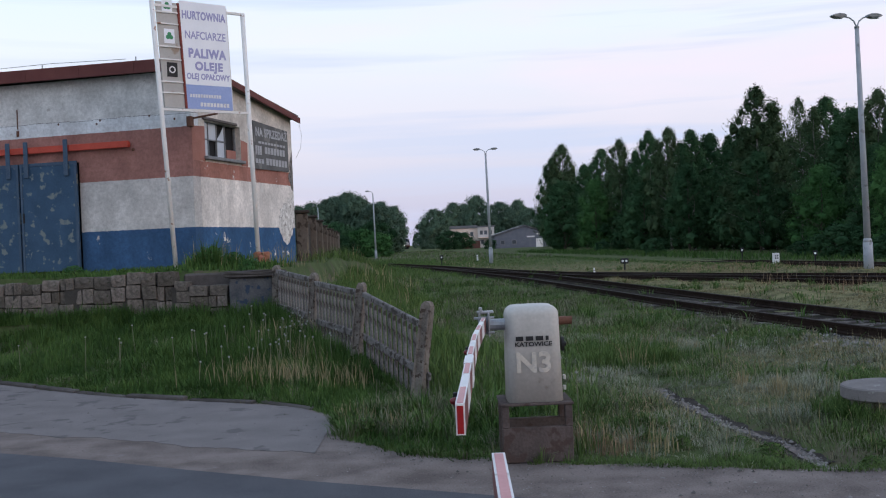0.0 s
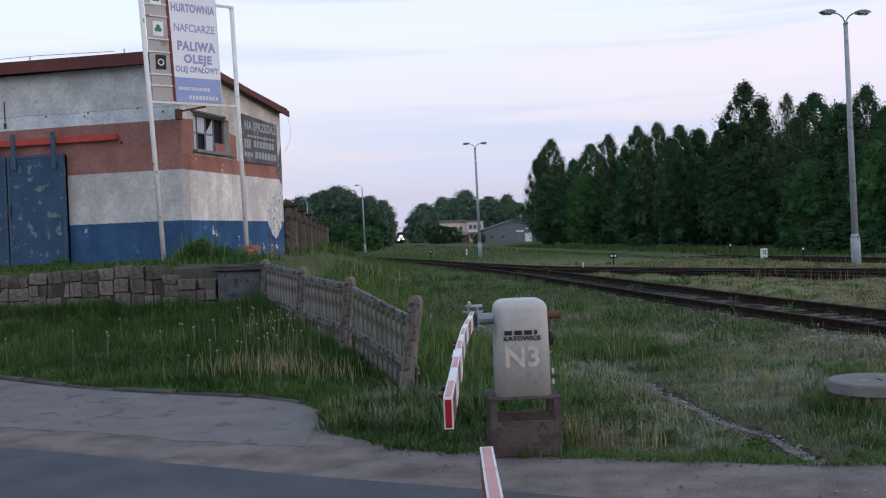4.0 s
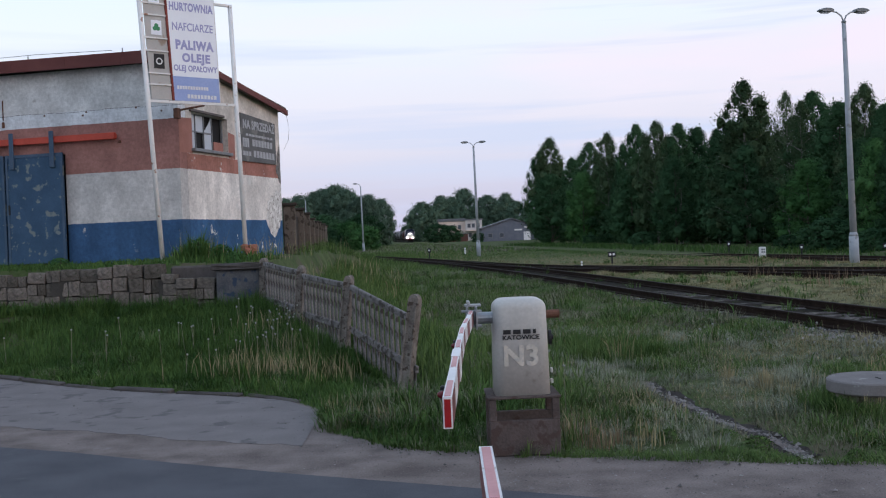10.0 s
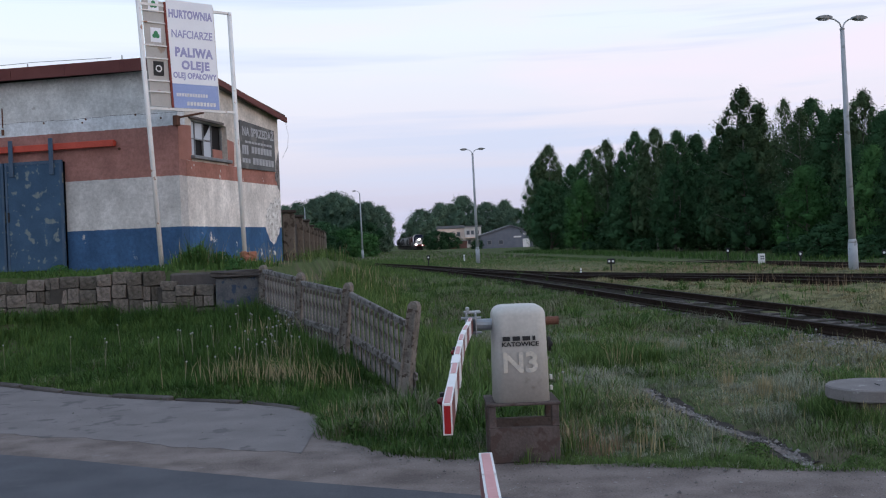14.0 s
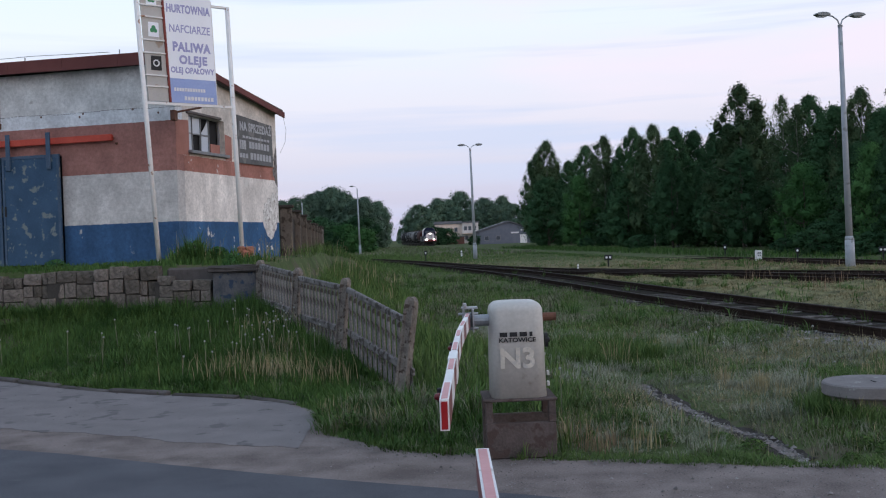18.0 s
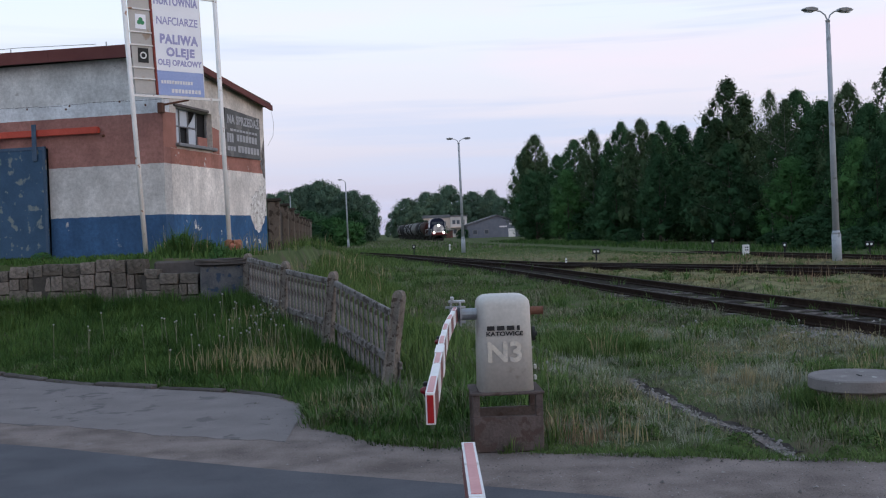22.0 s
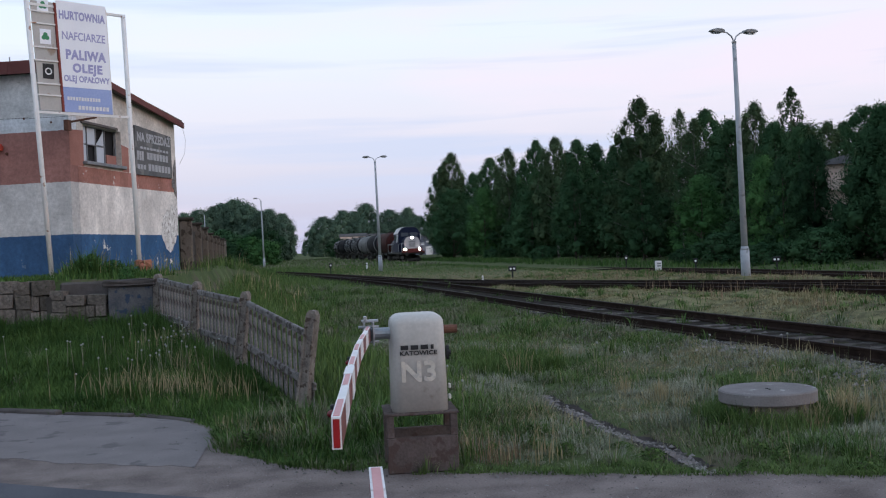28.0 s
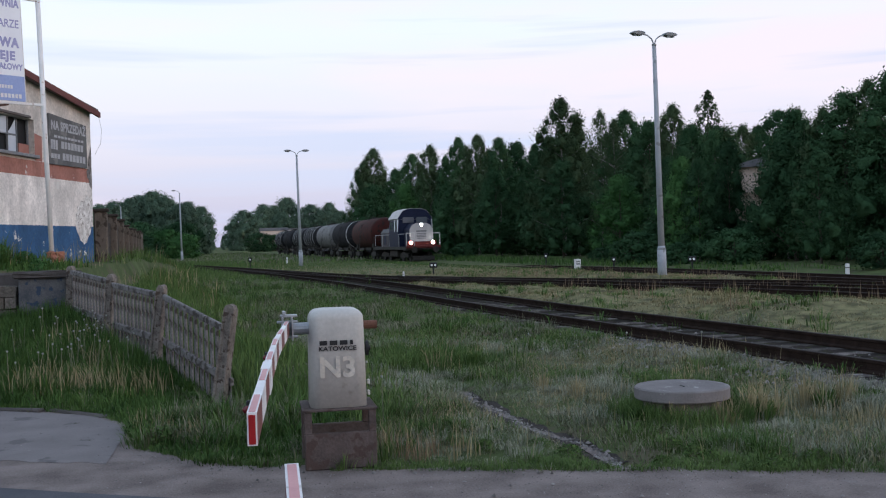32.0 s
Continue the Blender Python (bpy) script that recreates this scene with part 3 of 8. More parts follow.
# ---- the lie of the land ----
TRACK_A = [(11.4, -14), (9.2, 0), (8.2, 6.0), (7.25, 12.7), (6.08, 21.2), (5.08, 31.7), (3.97, 42.3), (2.5, 53), (0.1, 68), (-1.9, 77), (-5, 90)]
TRACK_B = [(19.5, -2), (17.0, 12), (14.6, 22), (13.3, 26.3), (11.4, 31.0), (9.6, 34.8), (7.4, 39.4), (5.0, 46), (2.9, 54), (0.3, 67)]
TRACK_C = [(18.9, 12), (18.2, 19), (16.9, 25.6), (14.4, 30.0), (11.4, 34.4), (8.6, 38.6), (5.6, 45.5)]
KERB_X = [-40, -12, -6.06, -4.93, -3.97, -3.17, -2.45, -1.56, -1.15, -0.95, -0.44, 0.0, 0.62, 1.84, 2.88, 6, 12, 40]
KERB_Y = [44, 20, 14.53, 13.5, 12.71, 12.2, 11.81, 11.23, 10.38, 9.13, 8.45, 8.08, 7.8, 7.36, 7.03, 5.9, 3.3, -10]


def kerb_y(x):
    return np.interp(x, KERB_X, KERB_Y)


def asphalt_y(x):
    return 6.98 - 0.56 * np.asarray(x)


def wall_y(x):
    return 17.35 + 0.125 * (-2.7 - np.asarray(x))


def fence_x(y):
    return np.interp(y, [8, 11.85, 17.25, 26, 67, 95], [1.2, -0.23, -2.65, -2.9, -5.6, -9])


def smooth01(v):
    v = np.clip(v, 0, 1)
    return v * v * (3 - 2 * v)


def bumps(x, y):
    return (np.sin(1.3 * x + 0.7 * y) * np.sin(0.9 * y - 0.4 * x + 1.1) * 0.5 + np.sin(3.1 * x - 1.7 * y + 0.6) * np.sin(2.3 * y + 1.9 * x) * 0.25)


def land_z(x, y):
    x, y = np.asarray(x, float), np.asarray(y, float)
    k = kerb_y(x)
    d = np.clip(y - k, 0, None)
    low = 0.66 * np.clip(d / np.maximum(wall_y(x) - k, 0.5), 0, 1) ** np.interp(x, [-5, -2], [1.5, 2.3])
    bank = np.interp(y, [17, 20, 26, 60, 90, 140], [0.62, 0.80, 0.95, 0.85, 0.3, 0.0])
    rise = np.where(y < 17.3, low, bank)
    plat = 1.36
    behind = (y > wall_y(x) + 0.28) & (x < -2.65) & (y < 60)
    left = np.where(behind, np.maximum(rise, plat * np.clip((62 - y) / 20, 0, 1)), rise)
    fade = 1 - smooth01((x - fence_x(y) - 0.1) / 3.2)
    z = left * fade
    z = np.where((x > -2.65) & (y > 17.3), bank * fade, z)
    z = z + 0.05 * bumps(x, y) * smooth01(d / 1.5) * np.clip((160 - y) / 100, 0, 1)
    z = z - 0.17 * np.exp(-((x + 0.35) / 0.75) ** 2 - ((y - 11.9) / 1.2) ** 2)
    z = z + yard_mounds(x, y)
    ditch = np.exp(-((x - ditch_x(y)) / 0.16) ** 2) * ((y > 7.2) & (y < 12.3))
    z = z - 0.07 * ditch
    return np.where(d > 0, z, -0.012)


def from_track(x, y, pts):
    """How far a point lies to the side of a track, by the plan."""
    p = np.array(sorted(pts, key=lambda q: q[1]))
    d = np.abs(x - np.interp(y, p[:, 1], p[:, 0])) * np.interp(y, [10, 30, 45], [0.99, 0.85 if pts is not TRACK_A else 0.99, 0.9])
    return np.where((y < p[0, 1] - 1) | (y > p[-1, 1] + 1), 9.0, d)


def yard_mounds(x, y):
    """Mossy humps between the tracks, level with the rails in places."""
    near = np.minimum(np.minimum(from_track(x, y, TRACK_A), from_track(x, y, TRACK_B)), np.minimum(from_track(x, y, TRACK_C), np.abs(x - 20.12 + 0.0719 * y)))
    side = x - np.interp(y, [-14, 6, 12.7, 31.7, 53], [11.4, 8.2, 7.25, 5.08, 2.5])
    lump = 0.5 + 0.30 * np.sin(0.9 * x + 0.55 * y + 0.7 * np.sin(0.5 * y)) + 0.22 * np.sin(1.7 * y - 1.2 * x + 1.0) + 0.16 * np.sin(3.1 * x + 2.3 * y) * np.sin(2.2 * y - 0.6 * x)
    return smooth01((near - 0.95) / 0.9) * np.clip(lump, 0.05, 1.2) * np.where(side > 0, np.interp(y, [14, 30, 45], [0.30, 0.22, 0.14]), 0.13) * smooth01((y - 8) / 4) * smooth01((60 - y) / 10) * smooth01((side + 2.4) / 1.4)


def flat_z(x, y):
    """The ground without the yard's mounds, on which posts and signals are founded."""
    return float(land_z(x, y) - yard_mounds(np.asarray(x, float), np.asarray(y, float)))


def ditch_x(y):
    return np.interp(y, [6.5, 7.58, 7.95, 8.33, 8.76, 9.06, 9.57, 10.41, 11.28, 12.48], [2.75, 2.65, 2.62, 2.57, 2.51, 2.47, 2.38, 2.31, 2.24, 2.22])


def build_ground():
    xs = np.concatenate([[-2500, -900, -300, -120, -60, -35, -24, -18], np.arange(-14, 1.9, 0.22), np.arange(1.9, 3.1, 0.06), np.arange(3.1, 12, 0.22), np.arange(12, 26, 0.4), np.arange(26, 34, 0.8), [36, 42, 55, 80, 130, 300, 900, 2500]])
    ys = np.concatenate([[-2500, -600, -150, -50, -20, -8, -3], np.arange(0, 32, 0.22), np.arange(32, 50, 0.45), np.arange(50, 70, 0.9), [72, 78, 86, 96, 110, 130, 150, 180, 230, 300, 420, 700, 1400, 2600]])
    gx, gy = np.meshgrid(xs, ys)
    v = np.stack([gx, gy, land_z(gx, gy)], -1).reshape(-1, 3)
    nx, ny = len(xs), len(ys)
    i = (np.arange(ny - 1)[:, None] * nx + np.arange(nx - 1)[None]).ravel()
    f = np.stack([i, i + 1, i + nx + 1, i + nx], 1)
    me = fast_mesh("ground", v, f, M_GROUND)
    for p in me.polygons:
        p.use_smooth = True
    tagged(new("ground", me), "rough grassy ground with bare mossy soil", "ground", kind="structure")


def strip(name, xs, ya, yb, za, material, label, category, thick=0.03):
    """A slab between two edge lines, with real thickness."""
    bm = bmesh.new()
    top = [[bm.verts.new((x, y, za)) for x, y in zip(xs, yy)] for yy in (ya, yb)]
    bot = [[bm.verts.new((x, y, za - thick)) for x, y in zip(xs, yy)] for yy in (ya, yb)]
    for i in range(len(xs) - 1):
        bm.faces.new((top[0][i], top[0][i + 1], top[1][i + 1], top[1][i]))
        bm.faces.new((top[1][i], top[1][i + 1], bot[1][i + 1], bot[1][i]))
        bm.faces.new((top[0][i + 1], top[0][i], bot[0][i], bot[0][i + 1]))
    bmesh.ops.recalc_face_normals(bm, faces=bm.faces[:])
    return tagged(new(name, to_mesh(name, bm, material)), label, category, kind="structure")


def build_road():
    xs = np.arange(-40, 40.1, 1.0)
    far = asphalt_y(xs) + 0.07 * np.sin(xs * 1.7) + 0.04 * np.sin(xs * 4.3)
    strip("road", xs, far - 7.2, far, 0.012, M_ASPHALT, "worn dark grey asphalt road with a ragged edge", "road")
    x2 = np.concatenate([np.arange(-40, -8, 2.0), np.arange(-8, 8, 0.1), np.arange(8, 40, 2.0)])
    strip("verge", x2, asphalt_y(x2) - 1.0, kerb_y(x2) + 0.12 + 0.06 * np.sin(x2 * 5.0), 0.0, M_DIRT, "strip of gritty brown dirt beside the road", "dirt verge", 0.02)
    strip("verge_near", xs, asphalt_y(xs) - 14, asphalt_y(xs) - 6.5, 0.0, M_DIRT, "strip of gritty dirt on the near side of the road", "dirt verge", 0.02)
    # concrete apron, its inner corner cut like the lawn's edge
    x3 = np.concatenate([np.arange(-14, -6, 0.5), np.arange(-6, -1.05, 0.1)])
    out = np.maximum(asphalt_y(x3) + 0.95, 0) + 0.04 * np.sin(3.7 * x3) + 0.03 * np.sin(9.1 * x3) + 0.02 * np.sin(23 * x3)
    strip("pavement", x3, out, kerb_y(x3) - 0.06, 0.005, M_CONC, "pale grey concrete apron with dusty edges", "pavement")
    line = thing("kerb", Matrix(), "low worn kerb of dark stones along the lawn", "kerb", kind="structure")
    bm = bmesh.new()
    bm_box(bm, (-0.46, -0.05, -0.12), (0.46, 0.05, 0.055), 0.015)
    me = to_mesh("kerb_stone", bm, M_KERB)
    pts = [(x, float(kerb_y(x))) for x in np.arange(-13.5, -1.5, 0.05)]
    acc, last = 0.0, pts[0]
    rnd = random.Random(5)
    for p in pts[1:]:
        acc += math.dist(p, last)
        last = p
        if acc > 0.95:
            acc = 0
            sl = float(kerb_y(p[0] + 0.3) - kerb_y(p[0] - 0.3)) / 0.6
            shared("kerb_stone", me, line, Matrix.Translation((p[0], p[1], rnd.uniform(-0.035, -0.008))) @ Euler((rnd.uniform(-0.05, 0.05), rnd.uniform(-0.02, 0.02), math.atan(sl))).to_matrix().to_4x4())


# ---- tracks ----
def smooth_line(pts, step=0.6):
    """A soft curve through points in the plan."""
    p = np.array(pts, float)
    s = np.concatenate([[0], np.cumsum(np.hypot(*np.diff(p, axis=0).T))])
    q = np.arange(0, s[-1], step)
    out = np.stack([np.interp(q, s, p[:, 0]), np.interp(q, s, p[:, 1])], 1)
    for _ in range(60):
        out[1:-1] = 0.25 * out[:-2] + 0.5 * out[1:-1] + 0.25 * out[2:]
    return out


def sweep(bm, line, profile, lift=None):
    """Draws a closed profile (across, up) along a line in the plan, raised by lift(y)."""
    t = np.gradient(line, axis=0)
    t /= np.linalg.norm(t, axis=1, keepdims=True)
    nrm = np.stack([t[:, 1], -t[:, 0]], 1)
    rings = [[bm.verts.new((p[0] + n[0] * a, p[1] + n[1] * a, b + (lift(p[1]) if lift else 0))) for a, b in profile] for p, n in zip(line, nrm)]
    k = len(profile)
    for r0, r1 in zip(rings, rings[1:]):
        for i in range(k):
            bm.faces.new((r0[i], r0[(i + 1) % k], r1[(i + 1) % k], r1[i]))
    bmesh.ops.recalc_face_normals(bm, faces=bm.faces[:])
    return bm


RAIL_Z = 0.20


def build_track(pts, label, near, z=RAIL_Z, bed=True, lift=None):
    tr = thing("railway_track", Matrix(), label, "railway track", "tracks of the yard", kind="structure")
    line = smooth_line(pts)
    zt = z
    for side in (-1, 1):
        o = side * 0.753
        bm = bmesh.new()
        sweep(bm, line, [(o - 0.065, zt - 0.16), (o + 0.065, zt - 0.16), (o + 0.065, zt - 0.14), (o + 0.012, zt - 0.12), (o + 0.012, zt - 0.045), (o + 0.034, zt - 0.035), (o + 0.034, zt - 0.006), (o - 0.034, zt - 0.006), (o - 0.034, zt - 0.035), (o - 0.012, zt - 0.045), (o - 0.012, zt - 0.12), (o - 0.065, zt - 0.14)], lift)
        r = part("rail", bm, M_RAIL, tr, "rust-brown steel rail")
        bm = bmesh.new()
        sweep(bm, line, [(o - 0.034, zt - 0.0055), (o + 0.034, zt - 0.0055), (o + 0.026, zt), (o - 0.026, zt)], lift)
        part("rail_head", bm, M_RAILTOP, r, "dull worn running surface")
    if bed:
        bm = bmesh.new()
        sweep(bm, line, [(-1.6, zt - 0.30), (-1.02, zt - 0.168), (1.02, zt - 0.168), (1.6, zt - 0.30)], lift)
        part("ballast_bed", bm, M_BALLAST, tr, "dark dirty ballast with weeds")
    bm = bmesh.new()
    bm_box(bm, (-1.28, -0.125, -0.14), (1.28, 0.125, 0), 0.02)
    me = to_mesh("sleeper", bm, M_SLEEPER)
    t = np.gradient(line, axis=0)
    rnd = random.Random(len(pts))
    for p, d in zip(line, t):
        if near[0] < p[1] < near[1]:
            a = math.atan2(d[1], d[0]) - math.pi / 2
            shared("sleeper", me, tr, Matrix.Translation((p[0], p[1], zt - 0.158 + rnd.uniform(-0.012, 0.006) + (lift(p[1]) if lift else 0))) @ Matrix.Rotation(a + rnd.uniform(-0.03, 0.03), 4, "Z"))
    return tr


def main_x(y):
    """The line on which the train runs."""
    return 20.12 - 0.0719 * y


def main_z(y):
    """Rail height of that line, falling away from the crossing."""
    return float(np.interp(y, [20, 45, 75, 200], [0.24, 0.18, -0.06, -0.06]))


def build_tracks():
    build_track(TRACK_A, "rusty railway track on weathered sleepers in dark ballast", (4, 27))
    build_track(TRACK_B, "rusty side track half hidden in dry grass", (14, 36))
    build_track(TRACK_C, "rusty connecting track in dry weeds", (16, 36), bed=False)
    build_track([(main_x(y), y) for y in np.arange(-20, 700, 6.0)], "straight main railway track beside the wood", (18, 90), z=0.0, lift=main_z)


def build_path():
    """A narrow trodden rut with pale stones."""
    ys = np.arange(7.62, 11.5, 0.1)
    rng = np.random.default_rng(9)
    v, f = [], []
    for k, y in enumerate(ys):
        w = 0.20 + 0.04 * math.sin(y * 6.1) + 0.03 * math.sin(y * 13.7) - 0.03 * (y < 7.9)
        for s in (-1, -0.4, 0.4, 1):
            x = float(ditch_x(y)) + s * w
            v.append((x, y, float(land_z(x, y)) + (0.014 if abs(s) < 1 else -0.01)))
        if k:
            o = (k - 1) * 4
            f += [(o + j, o + j + 1, o + j + 5, o + j + 4) for j in range(3)]
    o = len(v)
    for k, y in enumerate(ys):
        w = max(0.010, 0.036 + 0.022 * math.sin(y * 7.3) + 0.010 * math.sin(y * 17.1))
        x0 = float(ditch_x(y)) + 0.03 * math.sin(y * 4)
        z0 = float(land_z(x0, y)) + 0.032
        v += [(x0 - w, y, z0), (x0 + w, y, z0)]
    worn = [(o + 2 * k, o + 2 * k + 1, o + 2 * k + 3, o + 2 * k + 2) for k in range(len(ys) - 1)]
    me = fast_mesh("footpath", np.array(v), np.array(f + worn), M_MUD)
    me.materials.append(M_DIRT)
    for p in me.polygons:
        p.material_index = int(p.index >= len(f))
    tagged(new("footpath", me), "narrow trodden dirt rut through the grass", "footpath", kind="structure")
    n = 3600
    y = np.concatenate([rng.uniform(7.35, 11.3, 600), rng.triangular(6.0, 10.5, 19.0, 3000)])
    ta = np.array(TRACK_A)
    x = np.concatenate([ditch_x(y[:600]) + 0.03 * np.sin(y[:600] * 4) + rng.normal(0, 0.035, 600), np.interp(y[600:], ta[:, 1], ta[:, 0]) + rng.choice([-1, -1, 1], 3000) * rng.gamma(3.0, 0.17, 3000) - 0.75])
    r = np.concatenate([rng.uniform(0.008, 0.027, 600), rng.uniform(0.014, 0.046, 3000)])
    base = np.array([(1, 0, 0), (0, 1, 0), (-1, 0, 0), (0, -1, 0), (0.1, 0, 0.7)], float)
    vv = base[None] * (r[:, None, None] * rng.uniform(0.6, 1.3, (n, 5, 1))) + np.stack([x, y, land_z(x, y) + np.where(np.arange(n) < 600, 0.026, 0.02)], 1)[:, None]
    i = np.arange(n)[:, None] * 5
    fc = np.concatenate([i + np.array([[a, b, 4]]) for a, b in ((0, 1), (1, 2), (2, 3), (3, 0))], 0)
    tagged(new("loose_stones", fast_mesh("loose_stones", vv.reshape(-1, 3), fc, M_GRIT)), "pale loose stones in the rut and beside the rails", "stones", kind="stuff")


def build_grit():
    """Loose pebbles on the verge and the apron."""
    rng = np.random.default_rng(41)
    n = 5200
    x = rng.uniform(-7, 8, n)
    f = rng.random(n)
    y = asphalt_y(x) + (kerb_y(x) - asphalt_y(x)) * np.where(f < 0.75, rng.random(n) ** 0.8 * 1.0, rng.uniform(0.9, 1.08, n)) - 0.1
    r = rng.uniform(0.003, 0.008, n) * np.where(rng.random(n) < 0.02, 2.6, 1)
    k = (x > -1.0) | (rng.random(n) < 0.45)
    x, y, r = x[k], y[k], r[k]
    n = len(x)
    base = np.array([(1, 0, 0), (0, 1, 0), (-1, 0, 0), (0, -1, 0), (0, 0, 0.8)], float)
    v = base[None] * (r[:, None, None] * rng.uniform(0.6, 1.3, (n, 5, 1)))
    v += np.stack([x, y, np.full(n, 0.006)], 1)[:, None]
    i = np.arange(n)[:, None] * 5
    fc = np.concatenate([i + np.array([[a, b, 4]]) for a, b in ((0, 1), (1, 2), (2, 3), (3, 0))], 0)
    tagged(new("grit", fast_mesh("grit", v.reshape(-1, 3), fc, M_GRIT)), "loose grey and brown pebbles on the verge", "gravel", kind="stuff")


build_ground()
build_road()
build_grit()
build_path()

# ---- level crossing barriers ----
def rounded_box(bm, w, d, h, r, z0, taper=0.0):
    """A housing with rounded upright corners and a rounded top."""
    def ring(inset, z, ww, dd):
        out = []
        rr = max(r - inset * 0.3, 0.01)
        for cx, cy, a0 in ((1, 1, 0), (-1, 1, 90), (-1, -1, 180), (1, -1, 270)):
            for k in range(5):
                a = radians(a0 + k * 22.5)
                out.append(bm.verts.new((cx * (ww / 2 - inset - rr) + rr * math.cos(a), cy * (dd / 2 - inset - rr) + rr * math.sin(a), z)))
        return out
    rings = [ring(0, z0, w, d)]
    rings.append(ring(0, z0 + h - r, w - taper, d - taper))
    for k in range(1, 6):
        a = radians(k * 18)
        rings.append(ring(r * (1 - math.cos(a)) * 0.98, z0 + h - r + r * math.sin(a), w - taper, d - taper))
    for a, b in zip(rings, rings[1:]):
        n = len(a)
        for i in range(n):
            bm.faces.new((a[i], a[(i + 1) % n], b[(i + 1) % n], b[i]))
    bm.faces.new(rings[-1])
    bm.faces.new(rings[0][::-1])
    return bm


def boom_piece(bm, p0, p1, w, h, r0=None, r1=None):
    """A box section between two points of the boom's centre line."""
    p0, p1 = Vector(p0), Vector(p1)
    d = (p1 - p0)
    side = Vector((d.y, -d.x, 0)).normalized()
    up = Vector((0, 0, 1))
    vs = []
    for p in (p0, p1):
        for a, b in ((-1, -1), (1, -1), (1, 1), (-1, 1)):
            vs.append(bm.verts.new(p + side * a * w / 2 + up * b * h / 2))
    for q in ((0, 1, 5, 4), (1, 2, 6, 5), (2, 3, 7, 6), (3, 0, 4, 7), (3, 2, 1, 0), (4, 5, 6, 7)):
        bm.faces.new([vs[i] for i in q])
    bmesh.ops.recalc_face_normals(bm, faces=bm.faces[:])
    return bm


def build_barrier(m, path, label, marked=True, tip_w=0.031, tip_h=0.100, n=11):
    """A barrier machine on its pedestal, with the lowered boom. path: the boom's centre line in the thing's space, from pivot to tip."""
    b = thing("level_crossing_barrier", m, label, "crossing barrier", "barriers of the level crossing")
    bm = bmesh.new()
    bm_box(bm, (-0.262, -0.02, 0), (0.262, 0.03, 0.265), 0.008)
    part("pedestal_wall", bm, M_PEDESTAL, b, "rust-stained low plinth of the barrier")
    bm = bmesh.new()
    bm_box(bm, (-0.262, 0.42, 0), (0.262, 0.47, 0.265), 0.008)
    part("pedestal_wall", bm, M_PEDESTAL, b)
    for x in (-0.262, 0.207):
        for y in (-0.02, 0.41):
            bm = bmesh.new()
            bm_box(bm, (x, y, 0.262), (x + 0.055, y + 0.05, 0.425), 0.005)
            part("pedestal_leg", bm, M_PEDESTAL, b)
    bm = bmesh.new()
    bm_box(bm, (-0.272, -0.03, 0.425), (0.272, 0.48, 0.445), 0.004)
    part("base_plate", bm, M_PEDESTAL, b, "rusty steel base plate")
    bm = bmesh.new()
    rounded_box(bm, 0.415, 0.44, 0.715, 0.075, 0.446, 0.02)
    part("housing", bm, M_BOX, b, "pale grey painted steel housing with rounded top", True, Matrix.Translation((0, 0.22, 0)))
    bm = bmesh.new()
    bm_cyl(bm, (0.20, 0.2, 1.03), (0.31, 0.2, 1.03), 0.032)
    part("shaft_stub", bm, M_PIPE, b, "rusty brown shaft stub")
    bm = bmesh.new()
    bm_cyl(bm, (-0.40, 0.2, 1.02), (-0.19, 0.2, 1.02), 0.045)
    part("drive_shaft", bm, M_GALV, b, "grey drive shaft")
    bm = bmesh.new()
    bm_cyl(bm, (0.215, 0.14, 0.86), (0.235, 0.14, 0.86), 0.055, seg=14)
    bm_cyl(bm, (0.235, 0.14, 0.86), (0.25, 0.14, 0.86), 0.02, seg=8)
    part("side_lock", bm, M_BLACK, b, "dark round lock on the side")
    for z in (0.52, 0.60):
        bm = bmesh.new()
        bm_box(bm, (0.212, 0.06, z), (0.232, 0.10, z + 0.035), 0.004)
        part("hinge", bm, M_BOX, b)
    # clamp of the boom
    p = path[0]
    bm = bmesh.new()
    bm_box(bm, (p[0] - 0.035, p[1] - 0.10, p[2] - 0.085), (p[0] - 0.028, p[1] + 0.16, p[2] + 0.085))
    bm_box(bm, (p[0] + 0.030, p[1] - 0.10, p[2] - 0.085), (p[0] + 0.040, p[1] + 0.16, p[2] + 0.085))
    bm_box(bm, (p[0] - 0.05, p[1] - 0.02, p[2] + 0.082), (p[0] + 0.075, p[1] + 0.06, p[2] + 0.10), 0.004)
    for dz in (0.05, -0.06):
        bm_cyl(bm, (p[0] - 0.075, p[1] - 0.03, p[2] + dz), (p[0] + 0.075, p[1] - 0.03, p[2] + dz), 0.010, seg=6)
    bm_box(bm, (p[0] - 0.035, p[1] - 0.04, p[2] + 0.10), (p[0] - 0.01, p[1] + 0.05, p[2] + 0.128), 0.004)
    part("boom_clamp", bm, M_GALV, b, "galvanised boom clamp with bolts")
    # boom in painted fields
    pts = np.array(path, float)
    s = np.concatenate([[0], np.cumsum(np.linalg.norm(np.diff(pts, axis=0), axis=1))])
    total = s[-1]

    def on(q):
        return [float(np.interp(q, s, pts[:, i])) for i in range(3)]
    cuts = np.linspace(0, total, n + 1)
